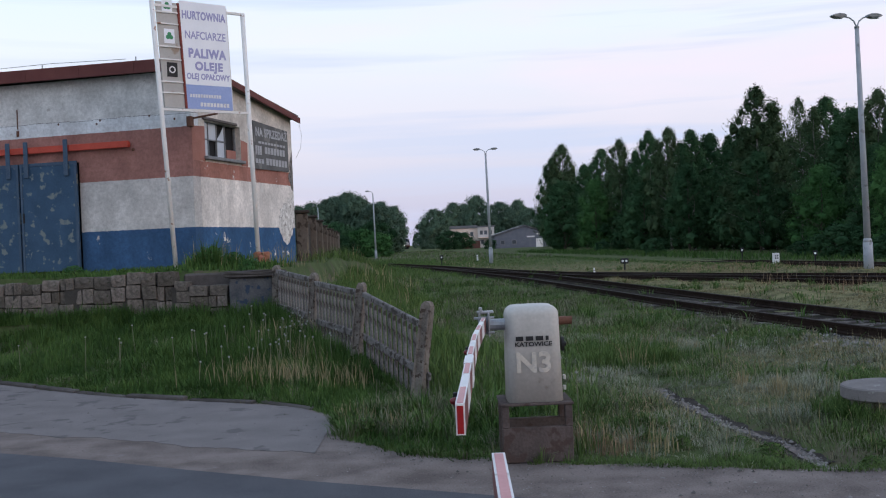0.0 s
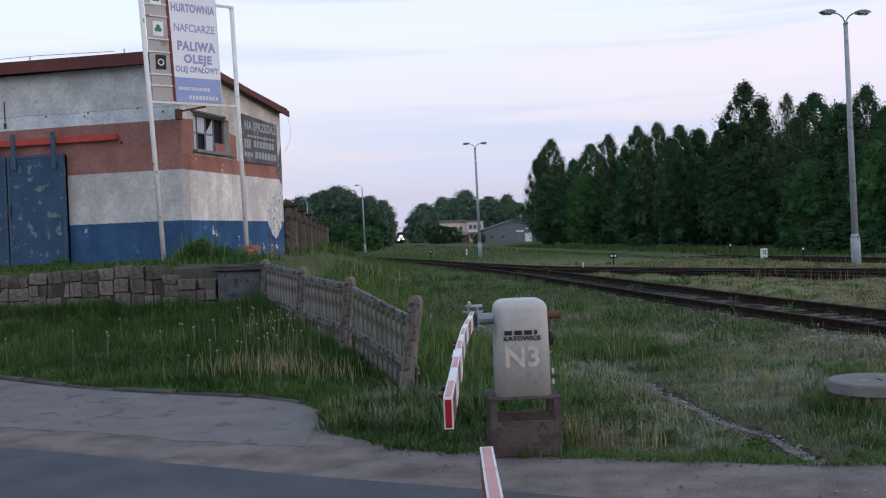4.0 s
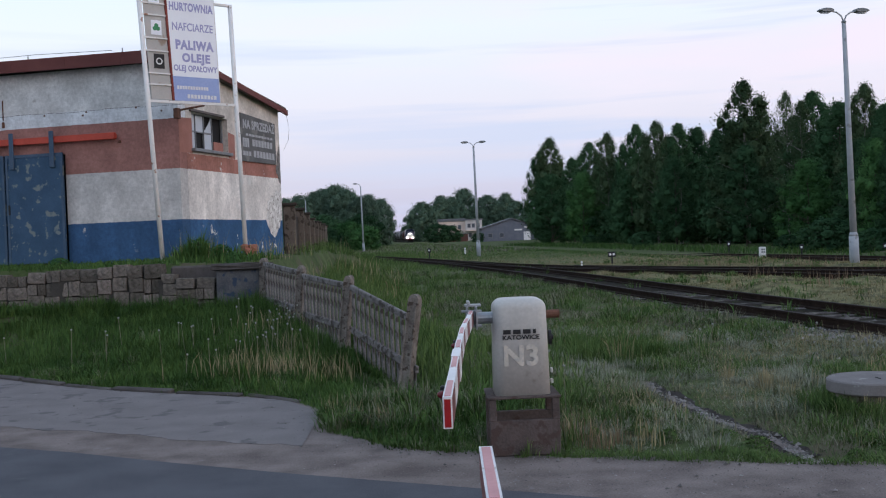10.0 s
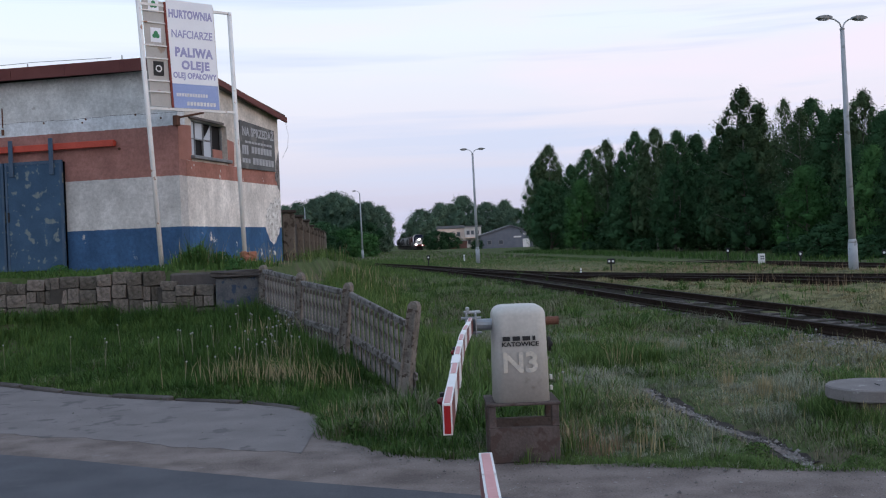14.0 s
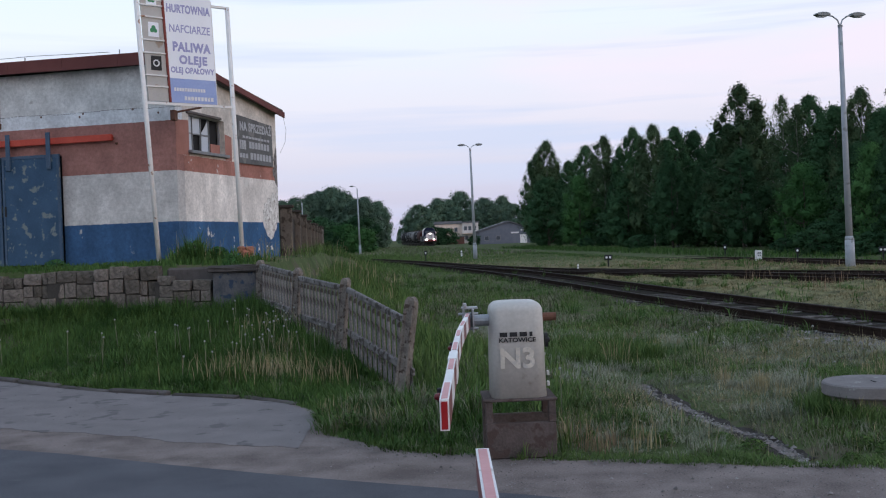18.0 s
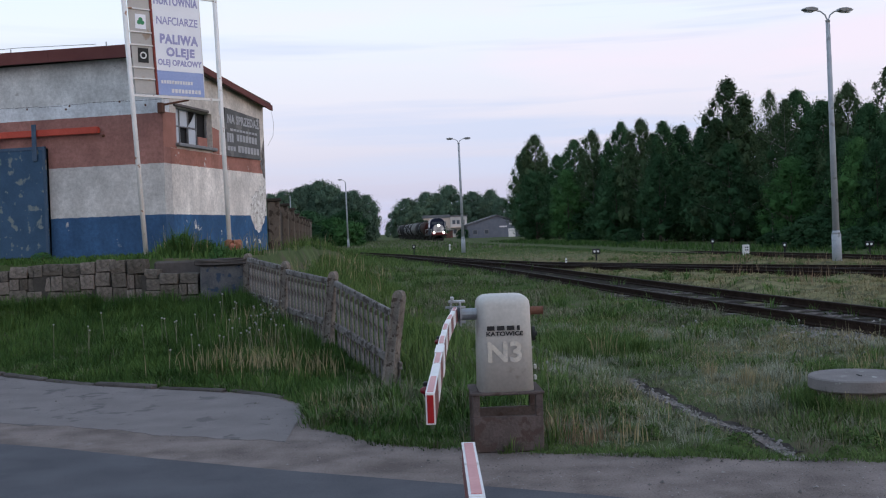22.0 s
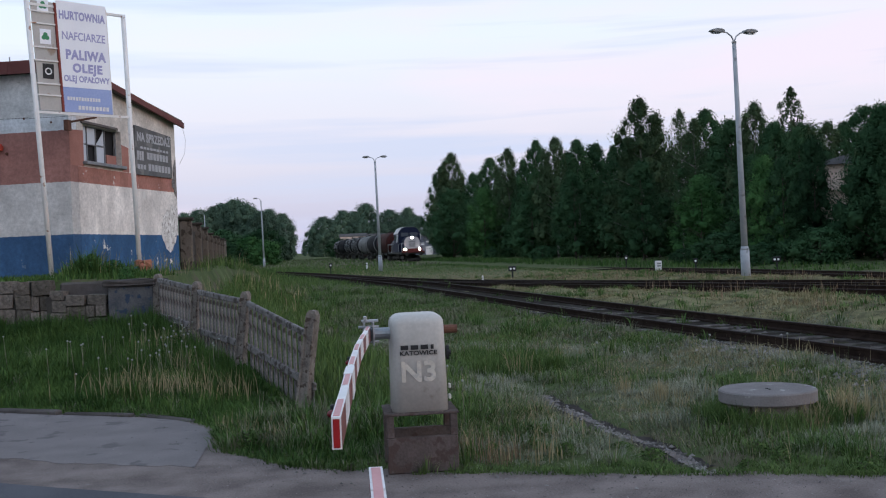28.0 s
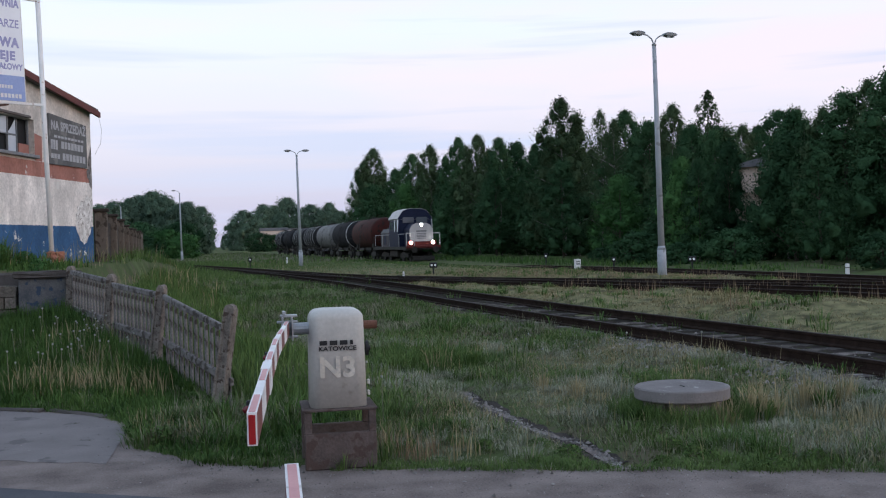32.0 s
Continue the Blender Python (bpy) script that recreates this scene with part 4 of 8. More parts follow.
    for i in range(n):
        q0, q1 = cuts[i], cuts[i + 1]
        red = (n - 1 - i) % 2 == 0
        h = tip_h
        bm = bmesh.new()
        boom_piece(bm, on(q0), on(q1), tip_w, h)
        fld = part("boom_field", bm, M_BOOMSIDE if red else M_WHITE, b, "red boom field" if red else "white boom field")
        # red fields: darker red body, paler pink-red film over white on top
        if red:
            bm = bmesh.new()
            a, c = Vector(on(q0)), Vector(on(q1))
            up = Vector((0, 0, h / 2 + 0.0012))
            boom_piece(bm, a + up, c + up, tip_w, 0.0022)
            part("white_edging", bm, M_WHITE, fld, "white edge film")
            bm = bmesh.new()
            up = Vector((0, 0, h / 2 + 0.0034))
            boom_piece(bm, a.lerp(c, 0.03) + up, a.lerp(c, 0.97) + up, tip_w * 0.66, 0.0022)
            part("top_film", bm, M_BOOMRED, fld, "pink-red film on the top")
    tip = Vector(on(total))
    back = (Vector(on(total - 0.1)) - tip).normalized()
    rot = back.to_track_quat("Y", "Z").to_matrix().to_4x4()
    bm = bmesh.new()
    bm_box(bm, (-tip_w / 2, -0.004, -tip_h / 2), (tip_w / 2, -0.0005, tip_h / 2))
    cap = part("end_cap", bm, M_WHITE, b, "white rim of the boom's end", at=Matrix.Translation(tip) @ rot)
    bm = bmesh.new()
    bm_box(bm, (-tip_w / 2 + 0.005, -0.008, -tip_h / 2 + 0.005), (tip_w / 2 - 0.005, -0.0045, tip_h / 2 - 0.005))
    part("end_reflector", bm, M_TIPRED, cap, "deep red reflector")
    if marked:
        q = 0.66 * total
        bm = bmesh.new()
        boom_piece(bm, on(q), on(q + 0.34), tip_w + 0.008, tip_h + 0.012)
        part("joint_sleeve", bm, M_WHITE, b, "clean white sleeve over the boom joint")
        for q in (total * 0.52, total * 0.925):
            c = Vector(on(q)) + Vector((-tip_w / 2 - 0.012, 0, 0.012))
            bm = bmesh.new()
            bm_cyl(bm, c + Vector((0.012, 0, 0)), c + Vector((-0.010, 0, 0)), 0.015, 0.014, 14)
            bm_ball(bm, c + Vector((-0.009, 0, 0)), 0.012)
            lamp = part("warning_lamp", bm, M_REDLIT, b, "small dark red warning lamp on the boom", True)
            bm = bmesh.new()
            bm_box(bm, c + Vector((-0.008, 0.022, -0.026)), c + Vector((0.012, 0.05, 0.026)), 0.004)
            part("lamp_body", bm, M_BLACK, lamp, "black lamp body")
    return b


def stand(x, y, z):
    """Upright on a face that looks to -y."""
    return pose(x, y, z, 90, 0, 0)


def build_barriers():
    m = pose(0.645, 7.87, 0.0, 0, 0, 0)
    off = Vector((0.645, 7.87, 0))
    path = [Vector(p) - off for p in ((0.285, 7.98, 1.032), (0.225, 7.2, 1.038), (0.165, 6.4, 1.050), (0.11, 5.4, 1.062), (0.06, 4.4, 1.075), (0.008, 3.36, 1.084))]
    b = build_barrier(m, path, "grey barrier machine with a lowered red and white boom")
    y = -0.0035
    letters("KATOWICE", 0.044, M_BLACK, b, stand(-0.005, y, 0.878), "dark stencilled lettering", 0.275)
    letters("N3", 0.205, M_STENCIL, b, stand(-0.008, y, 0.735), "large pale stencilled lettering", 0.255, bold=0.03)
    # maker's mark as plain dark blocks
    for k in range(4):
        bm = bmesh.new()
        x = -0.135 + k * 0.074
        w = 0.056 if k < 3 else 0.022
        bm_box(bm, (x, y - 0.002, 0.905), (x + w, y, 0.938))
        part("maker_mark", bm, M_BLACK, b, "dark maker's mark")
    off2 = Vector((0.42, -1.75, 0))
    path2 = [Vector(p) - off2 for p in ((0.055, -1.55, 0.93), (0.075, 0.4, 0.93), (0.10, 2.3, 0.93), (0.122, 3.31, 0.93))]
    # the twin on the near side of the road, seen only by its boom's end
    t = build_barrier(Matrix.Translation(off2), path2, "twin barrier with a red and white boom reaching over the road", marked=False, tip_w=0.042, tip_h=0.10, n=7)
    return b, t


# ---- concrete picket fence ----
def build_fence():
    tops = [(-0.17, 11.83, 1.02), (-1.02, 13.61, 1.20), (-1.83, 15.41, 1.31), (-2.63, 17.15, 1.42)]
    f = thing("concrete_fence", Matrix(), "weathered grey concrete picket fence stepping up a bank", "fence")
    rnd = random.Random(3)
    lean = [0.165, 0.14, 0.10, 0.04]
    for i, (x, y, z) in enumerate(tops):
        bm = bmesh.new()
        h = 1.06 if i else 1.22
        w = 0.052 if i else 0.062
        prof = [(-w * 1.12, -h), (w * 1.12, -h), (w, -0.10), (w * 0.92, -0.045), (w * 0.55, -0.008), (0, 0.0), (-w * 0.55, -0.008), (-w * 0.92, -0.045), (-w, -0.10)]
        bm_prism(bm, prof, -0.045, 0.055)
        for sx in (-1, 1):
            bm_prism(bm, [(sx * w * 1.08, -h), (sx * w * 0.62, -h), (sx * w * 0.58, -0.12), (sx * w * 0.86, -0.12)], -0.060, -0.044)
        for v in bm.verts:
            v.co += Vector([rnd.uniform(-0.004, 0.004) for _ in range(3)])
        part("post", bm, M_POST, f, "chipped concrete post with a rounded head", at=Matrix.Translation((x, y, z)) @ Euler((0, lean[i], -0.43)).to_matrix().to_4x4())
    bm = bmesh.new()
    bm_box(bm, (-0.031, -0.013, -0.01), (0.031, 0.013, 0.50), 0.006)
    slat_me = to_mesh("slat", bm, M_FENCE)
    bm = bmesh.new()
    bm_box(bm, (-0.031, -0.013, -0.01), (0.031, 0.013, 0.28), 0.006)
    slat_low = to_mesh("slat", bm, M_FENCE)
    for i, (a, c) in enumerate(zip(tops, tops[1:])):
        a, c = Vector(a), Vector(c)
        z_a, z_c = [(0.76, 1.10), (1.10, 1.20), (1.24, 1.36)][i]
        d = Vector((c.x - a.x, c.y - a.y, 0))
        L = d.length - 0.07
        rz = math.atan2(d.y, d.x)
        slope = (z_c - z_a) / d.length
        base = a + d.normalized() * 0.035
        m = Matrix.Translation((base.x, base.y, z_a)) @ Matrix.Rotation(rz, 4, "Z")
        sh = Matrix.Identity(4)
        sh[2][0] = slope

        def rail(z0, z1, t):
            bm = bmesh.new()
            bm_box(bm, (0, -t, z0), (L, t, z1), 0.012)
            bmesh.ops.transform(bm, matrix=sh, verts=bm.verts[:])
            return bm
        p = part("panel", rail(-0.075, 0.0, 0.026), M_FENCE, f, "precast panel with rails and pickets", at=m)
        part("mid_rail", rail(-0.63, -0.54, 0.024), M_FENCE, p)
        part("bottom_rail", rail(-0.98, -0.90, 0.024), M_FENCE, p)
        n = 13
        for k in range(n):
            x = (k + 0.5) * L / n
            shared("slat", slat_me, p, Matrix.Translation((x, 0, -0.54 + slope * x)))
            shared("slat", slat_low, p, Matrix.Translation((x, 0, -0.90 + slope * x)))
    return f


# ---- dry stone wall and its pier ----
def stone_mesh(rnd):
    """A rough block one metre each way, its arrises worn and its faces uneven."""
    bm = bmesh.new()
    bmesh.ops.create_cube(bm, size=1)
    bmesh.ops.subdivide_edges(bm, edges=bm.edges[:], cuts=1, use_grid_fill=True)
    for v in bm.verts:
        k = sum(abs(c) > 0.4 for c in v.co)
        v.co *= {1: 1.0, 2: 0.985, 3: 0.95}.get(k, 1.0)
        v.co += Vector([rnd.uniform(-0.04, 0.04) for _ in range(3)])
    bmesh.ops.bevel(bm, geom=[e for e in bm.edges if e.calc_face_angle(0) > 0.9], offset=0.03, segments=1, affect="EDGES")
    return to_mesh("stone", bm, M_STONE)


def build_stone_wall():
    rnd = random.Random(11)
    w = thing("stone_wall", Matrix(), "low retaining wall of rough grey stone blocks", "stone wall")
    bm = bmesh.new()
    xs = np.linspace(-13.5, -3.5, 12)
    for x0, x1 in zip(xs, xs[1:]):
        y0 = float(wall_y((x0 + x1) / 2))
        bm_box(bm, (x0, y0 - 0.02, 0.45), (x1, y0 + 0.30, 1.12 if x1 > -4.3 else 1.25))
    part("core", bm, M_MORTAR, w, "dark earth joints behind the stones")
    bank = [stone_mesh(rnd) for _ in range(12)]

    def lay(cx, z0, a, h, out=0.0):
        y = float(wall_y(cx)) + 0.06 - out + rnd.uniform(-0.025, 0.02)
        shared("stone", rnd.choice(bank), w, Matrix.Translation((cx, y, z0 + h / 2)) @ Euler((rnd.uniform(-0.05, 0.05), rnd.uniform(-0.05, 0.05), -0.12 + rnd.uniform(-0.07, 0.07))).to_matrix().to_4x4() @ Matrix.Diagonal((a, 0.26, h, 1)))
    x = -3.47
    while x > -13.2:
        a = rnd.uniform(0.24, 0.36) if x > -6.6 else rnd.uniform(0.30, 0.44)
        top = 1.335 + 0.03 * math.sin(x * 2.3) + rnd.uniform(-0.03, 0.04) - (0.05 if x < -6.4 else 0)
        if x > -4.05:
            top = 1.14
        elif x > -4.3:
            top = 1.22
        z = 0.46
        cuts = [rnd.uniform(0.17, 0.26) for _ in range(3)]
        k = (top - z) / sum(cuts + [0.20])
        for j, h in enumerate(cuts + [0.20]):
            h *= k
            if a > 0.30 and rnd.random() < 0.35:
                u = rnd.uniform(0.4, 0.6)
                lay(x - a * u / 2, z, a * u - 0.008, h - 0.008)
                lay(x - a * (u + 1) / 2, z, a * (1 - u) - 0.008, h - 0.008)
            else:
                lay(x - a / 2 + rnd.uniform(-0.02, 0.02), z, a - rnd.uniform(0.0, 0.015), h - 0.006, rnd.choice((0, 0, 0.03)))
            z += h
        x -= a
    bm = bmesh.new()
    bm_box(bm, (-4.25, 17.68, 1.0), (-3.4, 17.95, 1.33), 0.03)
    part("set_back_slab", bm, M_KERB, w, "dark low slab set back behind the stones")
    p = thing("wall_pier", Matrix.Translation((-3.06, 17.33, 0)) @ Matrix.Rotation(radians(-7), 4, "Z"), "squat rendered pier with a concrete cap at the wall's end", "wall pier")
    bm = bmesh.new()
    bm_box(bm, (-0.36, -0.1, 0.55), (0.36, 0.5, 1.245), 0.02)
    part("shaft", bm, M_RENDER, p, "flaking grey render with bluish stains")
    bm = bmesh.new()
    bm_box(bm, (-0.43, -0.17, 1.235), (0.44, 0.55, 1.345), 0.03)
    bmesh.ops.subdivide_edges(bm, edges=bm.edges[:], cuts=2, use_grid_fill=True)
    wear = random.Random(6)
    for v in bm.verts:
        v.co += Vector([wear.uniform(-0.012, 0.012) for _ in range(3)])
    part("cap", bm, M_KERB, p, "dark grey concrete cap")


# ---- workshop building ----
B0 = Matrix.Translation((-4.74, 20.91, 1.40)) @ Matrix.Rotation(math.atan2(-0.262, 0.965), 4, "Z")
GABLE_L = 4.98


def build_building():
    b = thing("workshop_building", B0, "low workshop with pink, white and blue bands of flaking paint", "building")
    # front wall with the door opening, gable wall with the window opening
    def seg(bm, x0, x1, z0, z1):
        bm_box(bm, (x0, 0, z0), (x1, 0.30, z1))
    bm = bmesh.new()
    H = 3.86
    seg(bm, -2.52, 0.0, -0.3, H)
    seg(bm, -5.2, -2.52, 2.2, H)
    seg(bm, -13.0, -5.2, -0.3, H)
    part("wall", bm, M_WALL, b, "front wall in bands of blue, white, pink and white")

    def gz(y):
        return 3.88 - 0.48 * y / GABLE_L
    y0, y1, wz0, wz1 = 0.55, 2.17, 2.22, 2.93
    bm = bmesh.new()
    ring = []
    for x in (-0.30, 0.002):
        o = [bm.verts.new((x, y, z)) for y, z in ((0.302, -0.3), (GABLE_L, -0.3), (GABLE_L, gz(GABLE_L)), (0.302, gz(0.302)))]
        w = [bm.verts.new((x, y, z)) for y, z in ((y0, wz0), (y1, wz0), (y1, wz1), (y0, wz1))]
        ring.append((o, w))
        for k in range(4):
            bm.faces.new((o[k], o[(k + 1) % 4], w[(k + 1) % 4], w[k]))
    for k in range(4):
        for q in (0, 1):
            a, c = ring[0][q], ring[1][q]
            bm.faces.new((a[k], a[(k + 1) % 4], c[(k + 1) % 4], c[k]))
    bmesh.ops.recalc_face_normals(bm, faces=bm.faces[:])
    g = part("gable_wall", bm, M_GABLE, b, "gable wall with bands of blue, white and bare plaster")
    bm = bmesh.new()
    bm_prism(bm, [(0.004, 2.10), (y0 - 0.01, 2.10), (y0 - 0.01, 2.80), (0.004, 2.77)], 0.003, 0.006, "x")
    part("paint_remnant", bm, M_PINK, g, "faded pink paint beside the window")
    bm = bmesh.new()
    bm_prism(bm, [(y1 + 0.01, 2.10), (2.5, 2.10), (2.5, 2.62), (y1 + 0.01, 2.66)], 0.003, 0.006, "x")
    part("paint_remnant", bm, M_PINK, g, "faded pink paint beside the window")
    bm = bmesh.new()
    prof = [(4.02, 0.80), (4.10, 0.66), (4.18, 0.60), (4.26, 0.47), (4.36, 0.44), (4.46, 0.38), (4.60, 0.43), (4.68, 0.55), (4.80, 0.62), (4.90, 0.86), (4.975, 0.94), (4.975, 1.60), (4.80, 1.44), (4.66, 1.50), (4.52, 1.34), (4.38, 1.38), (4.24, 1.22), (4.12, 1.24), (4.16, 1.10), (4.04, 1.04), (4.10, 0.92)]
    bm_prism(bm, prof, 0.003, 0.007, "x")
    part("bare_patch", bm, M_PATCH, g, "bare pale plaster where paint has come off")
    bm = bmesh.new()
    bm_prism(bm, [(4.975, 1.64), (4.86, 1.70), (4.80, 1.86), (4.72, 1.90), (4.70, 2.04), (4.80, 2.12), (4.78, 2.30), (4.88, 2.46), (4.975, 2.62)], 0.003, 0.007, "x")
    part("bare_patch", bm, M_FENCE, g, "grey crumbling plaster at the corner")
    bm = bmesh.new()
    bm_box(bm, (-13.0, 0.31, -0.3), (-12.7, GABLE_L, 3.3))
    bm_box(bm, (-12.7, GABLE_L - 0.3, -0.3), (-0.305, GABLE_L - 0.005, 3.3))
    part("rear_wall", bm, M_WALL, b, "plain rear and side walls")
    bm = bmesh.new()
    def rise(bm):
        for v in bm.verts:
            v.co.z -= 0.009 * min(v.co.x, 0)
        return bm
    rise(bm_prism(bm, [(-0.26, 3.90), (GABLE_L + 0.12, 3.385), (GABLE_L + 0.12, 3.48), (-0.26, 4.04)], -13.2, 0.16, "x"))
    roof = part("roof", bm, M_ROOF, b, "dark felt roof with a shallow fall")
    bm = bmesh.new()
    for x0, x1 in zip(np.linspace(-13.2, 0.2, 12), np.linspace(-13.2, 0.2, 12)[1:]):
        bm = rise(bm_prism(bmesh.new(), [(-0.30, 3.82), (-0.262, 3.82), (-0.262, 4.06), (-0.30, 4.06)], x0, x1 - 0.006, "x"))
        part("fascia_sheet", bm, M_FASCIA, roof)
    n = 7
    for k in range(n):
        ya, yb = -0.26 + (GABLE_L + 0.41) * k / n, -0.26 + (GABLE_L + 0.41) * (k + 1) / n - 0.008

        def edge(y):
            return 4.065 - 0.645 * (y + 0.26) / (GABLE_L + 0.41)
        bm = bmesh.new()
        bm_prism(bm, [(ya, edge(ya) - 0.13), (yb, edge(yb) - 0.13), (yb, edge(yb)), (ya, edge(ya))], 0.162, 0.20, "x")
        part("fascia_sheet", bm, M_FASCIA, roof)
    bm = bmesh.new()
    bm_pipe(bm, [(-12, -0.2, 4.14), (-6.0, -0.25, 4.16), (-2.9, -0.28, 4.17), (-1.2, -0.28, 4.12)], 0.006, 5)
    for x in (-5.3, -3.1, -1.0):
        bm_cyl(bm, (x, -0.24, 4.04), (x, -0.24, 4.16), 0.012, seg=6)
    part("lightning_wire", bm, M_GALV, roof, "thin roof wire on studs")
    bm = bmesh.new()
    bm_cyl(bm, (-3.9, -0.012, 2.95), (-3.9, -0.012, 3.35), 0.012, seg=6)
    bm_box(bm, (-3.93, -0.03, 2.80), (-3.87, 0, 2.92), 0.01)
    part("cable_bracket", bm, M_PIPE, b, "rusty old cable bracket")
    for x, z in ((-0.9, 3.02), (-2.0, 3.0), (-2.08, 2.94), (-2.95, 2.99), (-0.35, 2.92)):
        part("anchor", bm_ball(bmesh.new(), (x, 0, z), 0.022, 6), M_PIPE, b, "rusty wall anchor")
    bm = bmesh.new()
    rnd = random.Random(2)
    x = -7.5
    while x < -0.3:
        ln = rnd.uniform(0.25, 0.7)
        z = 3.025 + 0.012 * math.sin(x * 3)
        bm_box(bm, (x, -0.004, z - 0.003), (x + ln, 0.001, z + 0.003))
        x += ln * 1.05
    part("crack", bm, M_KERB, b, "fine level crack in the upper plaster")
    # sliding doors on their runner
    for x0, x1 in ((-3.80, -2.50), (-5.25, -3.84)):
        bm = bmesh.new()
        bm_box(bm, (x0, -0.14, 0.02), (x1, -0.09, 2.22), 0.006)
        d = part("sliding_door", bm, M_BLUEDOOR, b, "blue steel sliding door with flaking paint")
        bm = bmesh.new()
        for xa in (x0, x1 - 0.05):
            bm_box(bm, (xa, -0.152, 0.02), (xa + 0.05, -0.141, 2.22))
        bm_box(bm, (x0 + 0.05, -0.152, 2.16), (x1 - 0.05, -0.141, 2.22))
        part("door_edge", bm, M_STEELBLUE, d)
        for xa in (x0 + 0.12, x1 - 0.26):
            bm = bmesh.new()
            bm_box(bm, (xa, -0.185, 1.93), (xa + 0.10, -0.155, 2.66), 0.008)
            part("hanger", bm, M_STEELBLUE, d, "blue steel hanger strap")
        bm = bmesh.new()
        bm_box(bm, (x0 + 0.04, -0.165, 1.02), (x0 + 0.08, -0.153, 1.22), 0.004)
        part("handle", bm, M_BLACK, d)
    # added black sheet, paints the shade seen between the door leaves
    bm = bmesh.new()
    bm_box(bm, (-5.2, 0.10, -0.1), (-2.52, 0.16, 2.2))
    part("door_shade_sheet", bm, M_DARK, b, "black sheet standing for the shade behind the doors")
    bm = bmesh.new()
    bm_box(bm, (-7.5, -0.135, 2.42), (-1.33, -0.06, 2.55), 0.008)
    for x in (-1.4, -4.6, -7.0):
        bm_box(bm, (x, -0.06, 2.44), (x + 0.05, 0.0, 2.53))
    part("door_runner", bm, M_REDRAIL, b, "red steel runner of the sliding doors")
    bm = bmesh.new()
    bm_ball(bm, (-1.27, -0.03, 2.37), 0.03, 6)
    part("stop_bolt", bm, M_PIPE, b)
    # window
    # its body is a black sheet that paints the unlit room behind the panes
    w = part("window", bm_box(bmesh.new(), (-0.20, y0, wz0), (-0.17, y1, wz1)), M_DARK, b, "broken workshop window in a grey frame")
    bm = bmesh.new()
    ny, nz = 3, 2
    py, pz = 1.12 / ny, (wz1 - wz0) / nz
    for k in range(ny + 1):
        bm_box(bm, (-0.15, y0 + k * py - 0.011, wz0), (-0.11, y0 + k * py + 0.011, wz1))
    for k in range(nz + 1):
        bm_box(bm, (-0.148, y0, wz0 + k * pz - 0.010), (-0.112, y0 + 1.12, wz0 + k * pz + 0.010))
    bm_box(bm, (-0.15, y1 - 0.05, wz0), (-0.11, y1, wz1))
    part("window_frame", bm, M_WINFRAME, w, "grey steel glazing bars")
    for k in range(ny):
        for j in range(nz):
            if (k, j) in ((1, 0), (2, 1)):
                continue
            bm = bmesh.new()
            bm_box(bm, (-0.134, y0 + k * py + 0.015, wz0 + j * pz + 0.015), (-0.128, y0 + (k + 1) * py - 0.015, wz0 + (j + 1) * pz - 0.015))
            part("pane", bm, M_PANE, w, "dusty window pane")
    bm = bmesh.new()
    bm_prism(bm, [(y0 + 2 * py + 0.02, wz0 + pz + 0.02), (y0 + 3 * py - 0.02, wz0 + pz + 0.02), (y0 + 3 * py - 0.02, wz1 - 0.02), (y0 + 2 * py + 0.2, wz0 + pz + 0.17)], -0.134, -0.128, "x")
    part("pane", bm, M_PANE, w, "pane with a broken corner")
    bm = bmesh.new()
    bm_box(bm, (-0.14, y0 + 1.14, wz0), (-0.09, y1 - 0.055, wz0 + 0.2))
    part("infill", bm, M_PINK, w, "patch of pink plastered infill")
    bm = bmesh.new()
    bm_box(bm, (-0.16, y0 - 0.06, wz0 - 0.08), (0.10, y1 + 0.05, wz0 - 0.012), 0.012)
    part("window_sill", bm, M_WINFRAME, w, "grey concrete sill")
    bm = bmesh.new()
    bm_box(bm, (-0.10, y0 - 0.1, wz1 + 0.005), (0.05, y1 - 0.2, wz1 + 0.06), 0.01)
    part("lintel", bm, M_ROOF, w, "thin dark lintel slab")
    # bracket at the corner and downpipe at the far end
    bm = bmesh.new()
    bm_box(bm, (-0.05, -0.10, 2.74), (0.05, 0.03, 2.94), 0.01)
    bm_pipe(bm, [(0.0, 0.0, 2.90), (0.5, 0.15, 2.98)], 0.02, 6)
    part("corner_bracket", bm, M_PIPE, b, "dark rusty corner bracket")
    bm = bmesh.new()
    bm_pipe(bm, [(0.17, GABLE_L + 0.1, 3.32), (0.23, GABLE_L + 0.1, 3.0), (0.20, GABLE_L + 0.1, 2.7), (0.08, GABLE_L + 0.05, 2.45)], 0.004, 5)
    part("loose_cable", bm, M_GALV, b, "thin loose cable at the corner")
    # banner on the gable
    s = thing("sale_banner", B0 @ Matrix.Translation((0.012, 0, 0)), "dark weathered sale board fixed to the gable", "sign board")
    bm = bmesh.new()
    bm_prism(bm, [(2.74, 2.08), (4.66, 2.10), (4.64, 3.06), (2.76, 3.14)], 0.0, 0.035, "x")
    part("board", bm, M_SIGNDARK, s, "dark grey sheet")

    def on_gable(y, z):
        return Matrix.Translation((0.038, y, z)) @ Euler((math.pi / 2, 0, math.pi / 2)).to_matrix().to_4x4()
    letters("NA SPRZEDAŻ", 0.26, M_LETTERGREY, s, on_gable(3.72, 2.90), "pale block lettering", 1.72, bold=0.035, space=1.08)
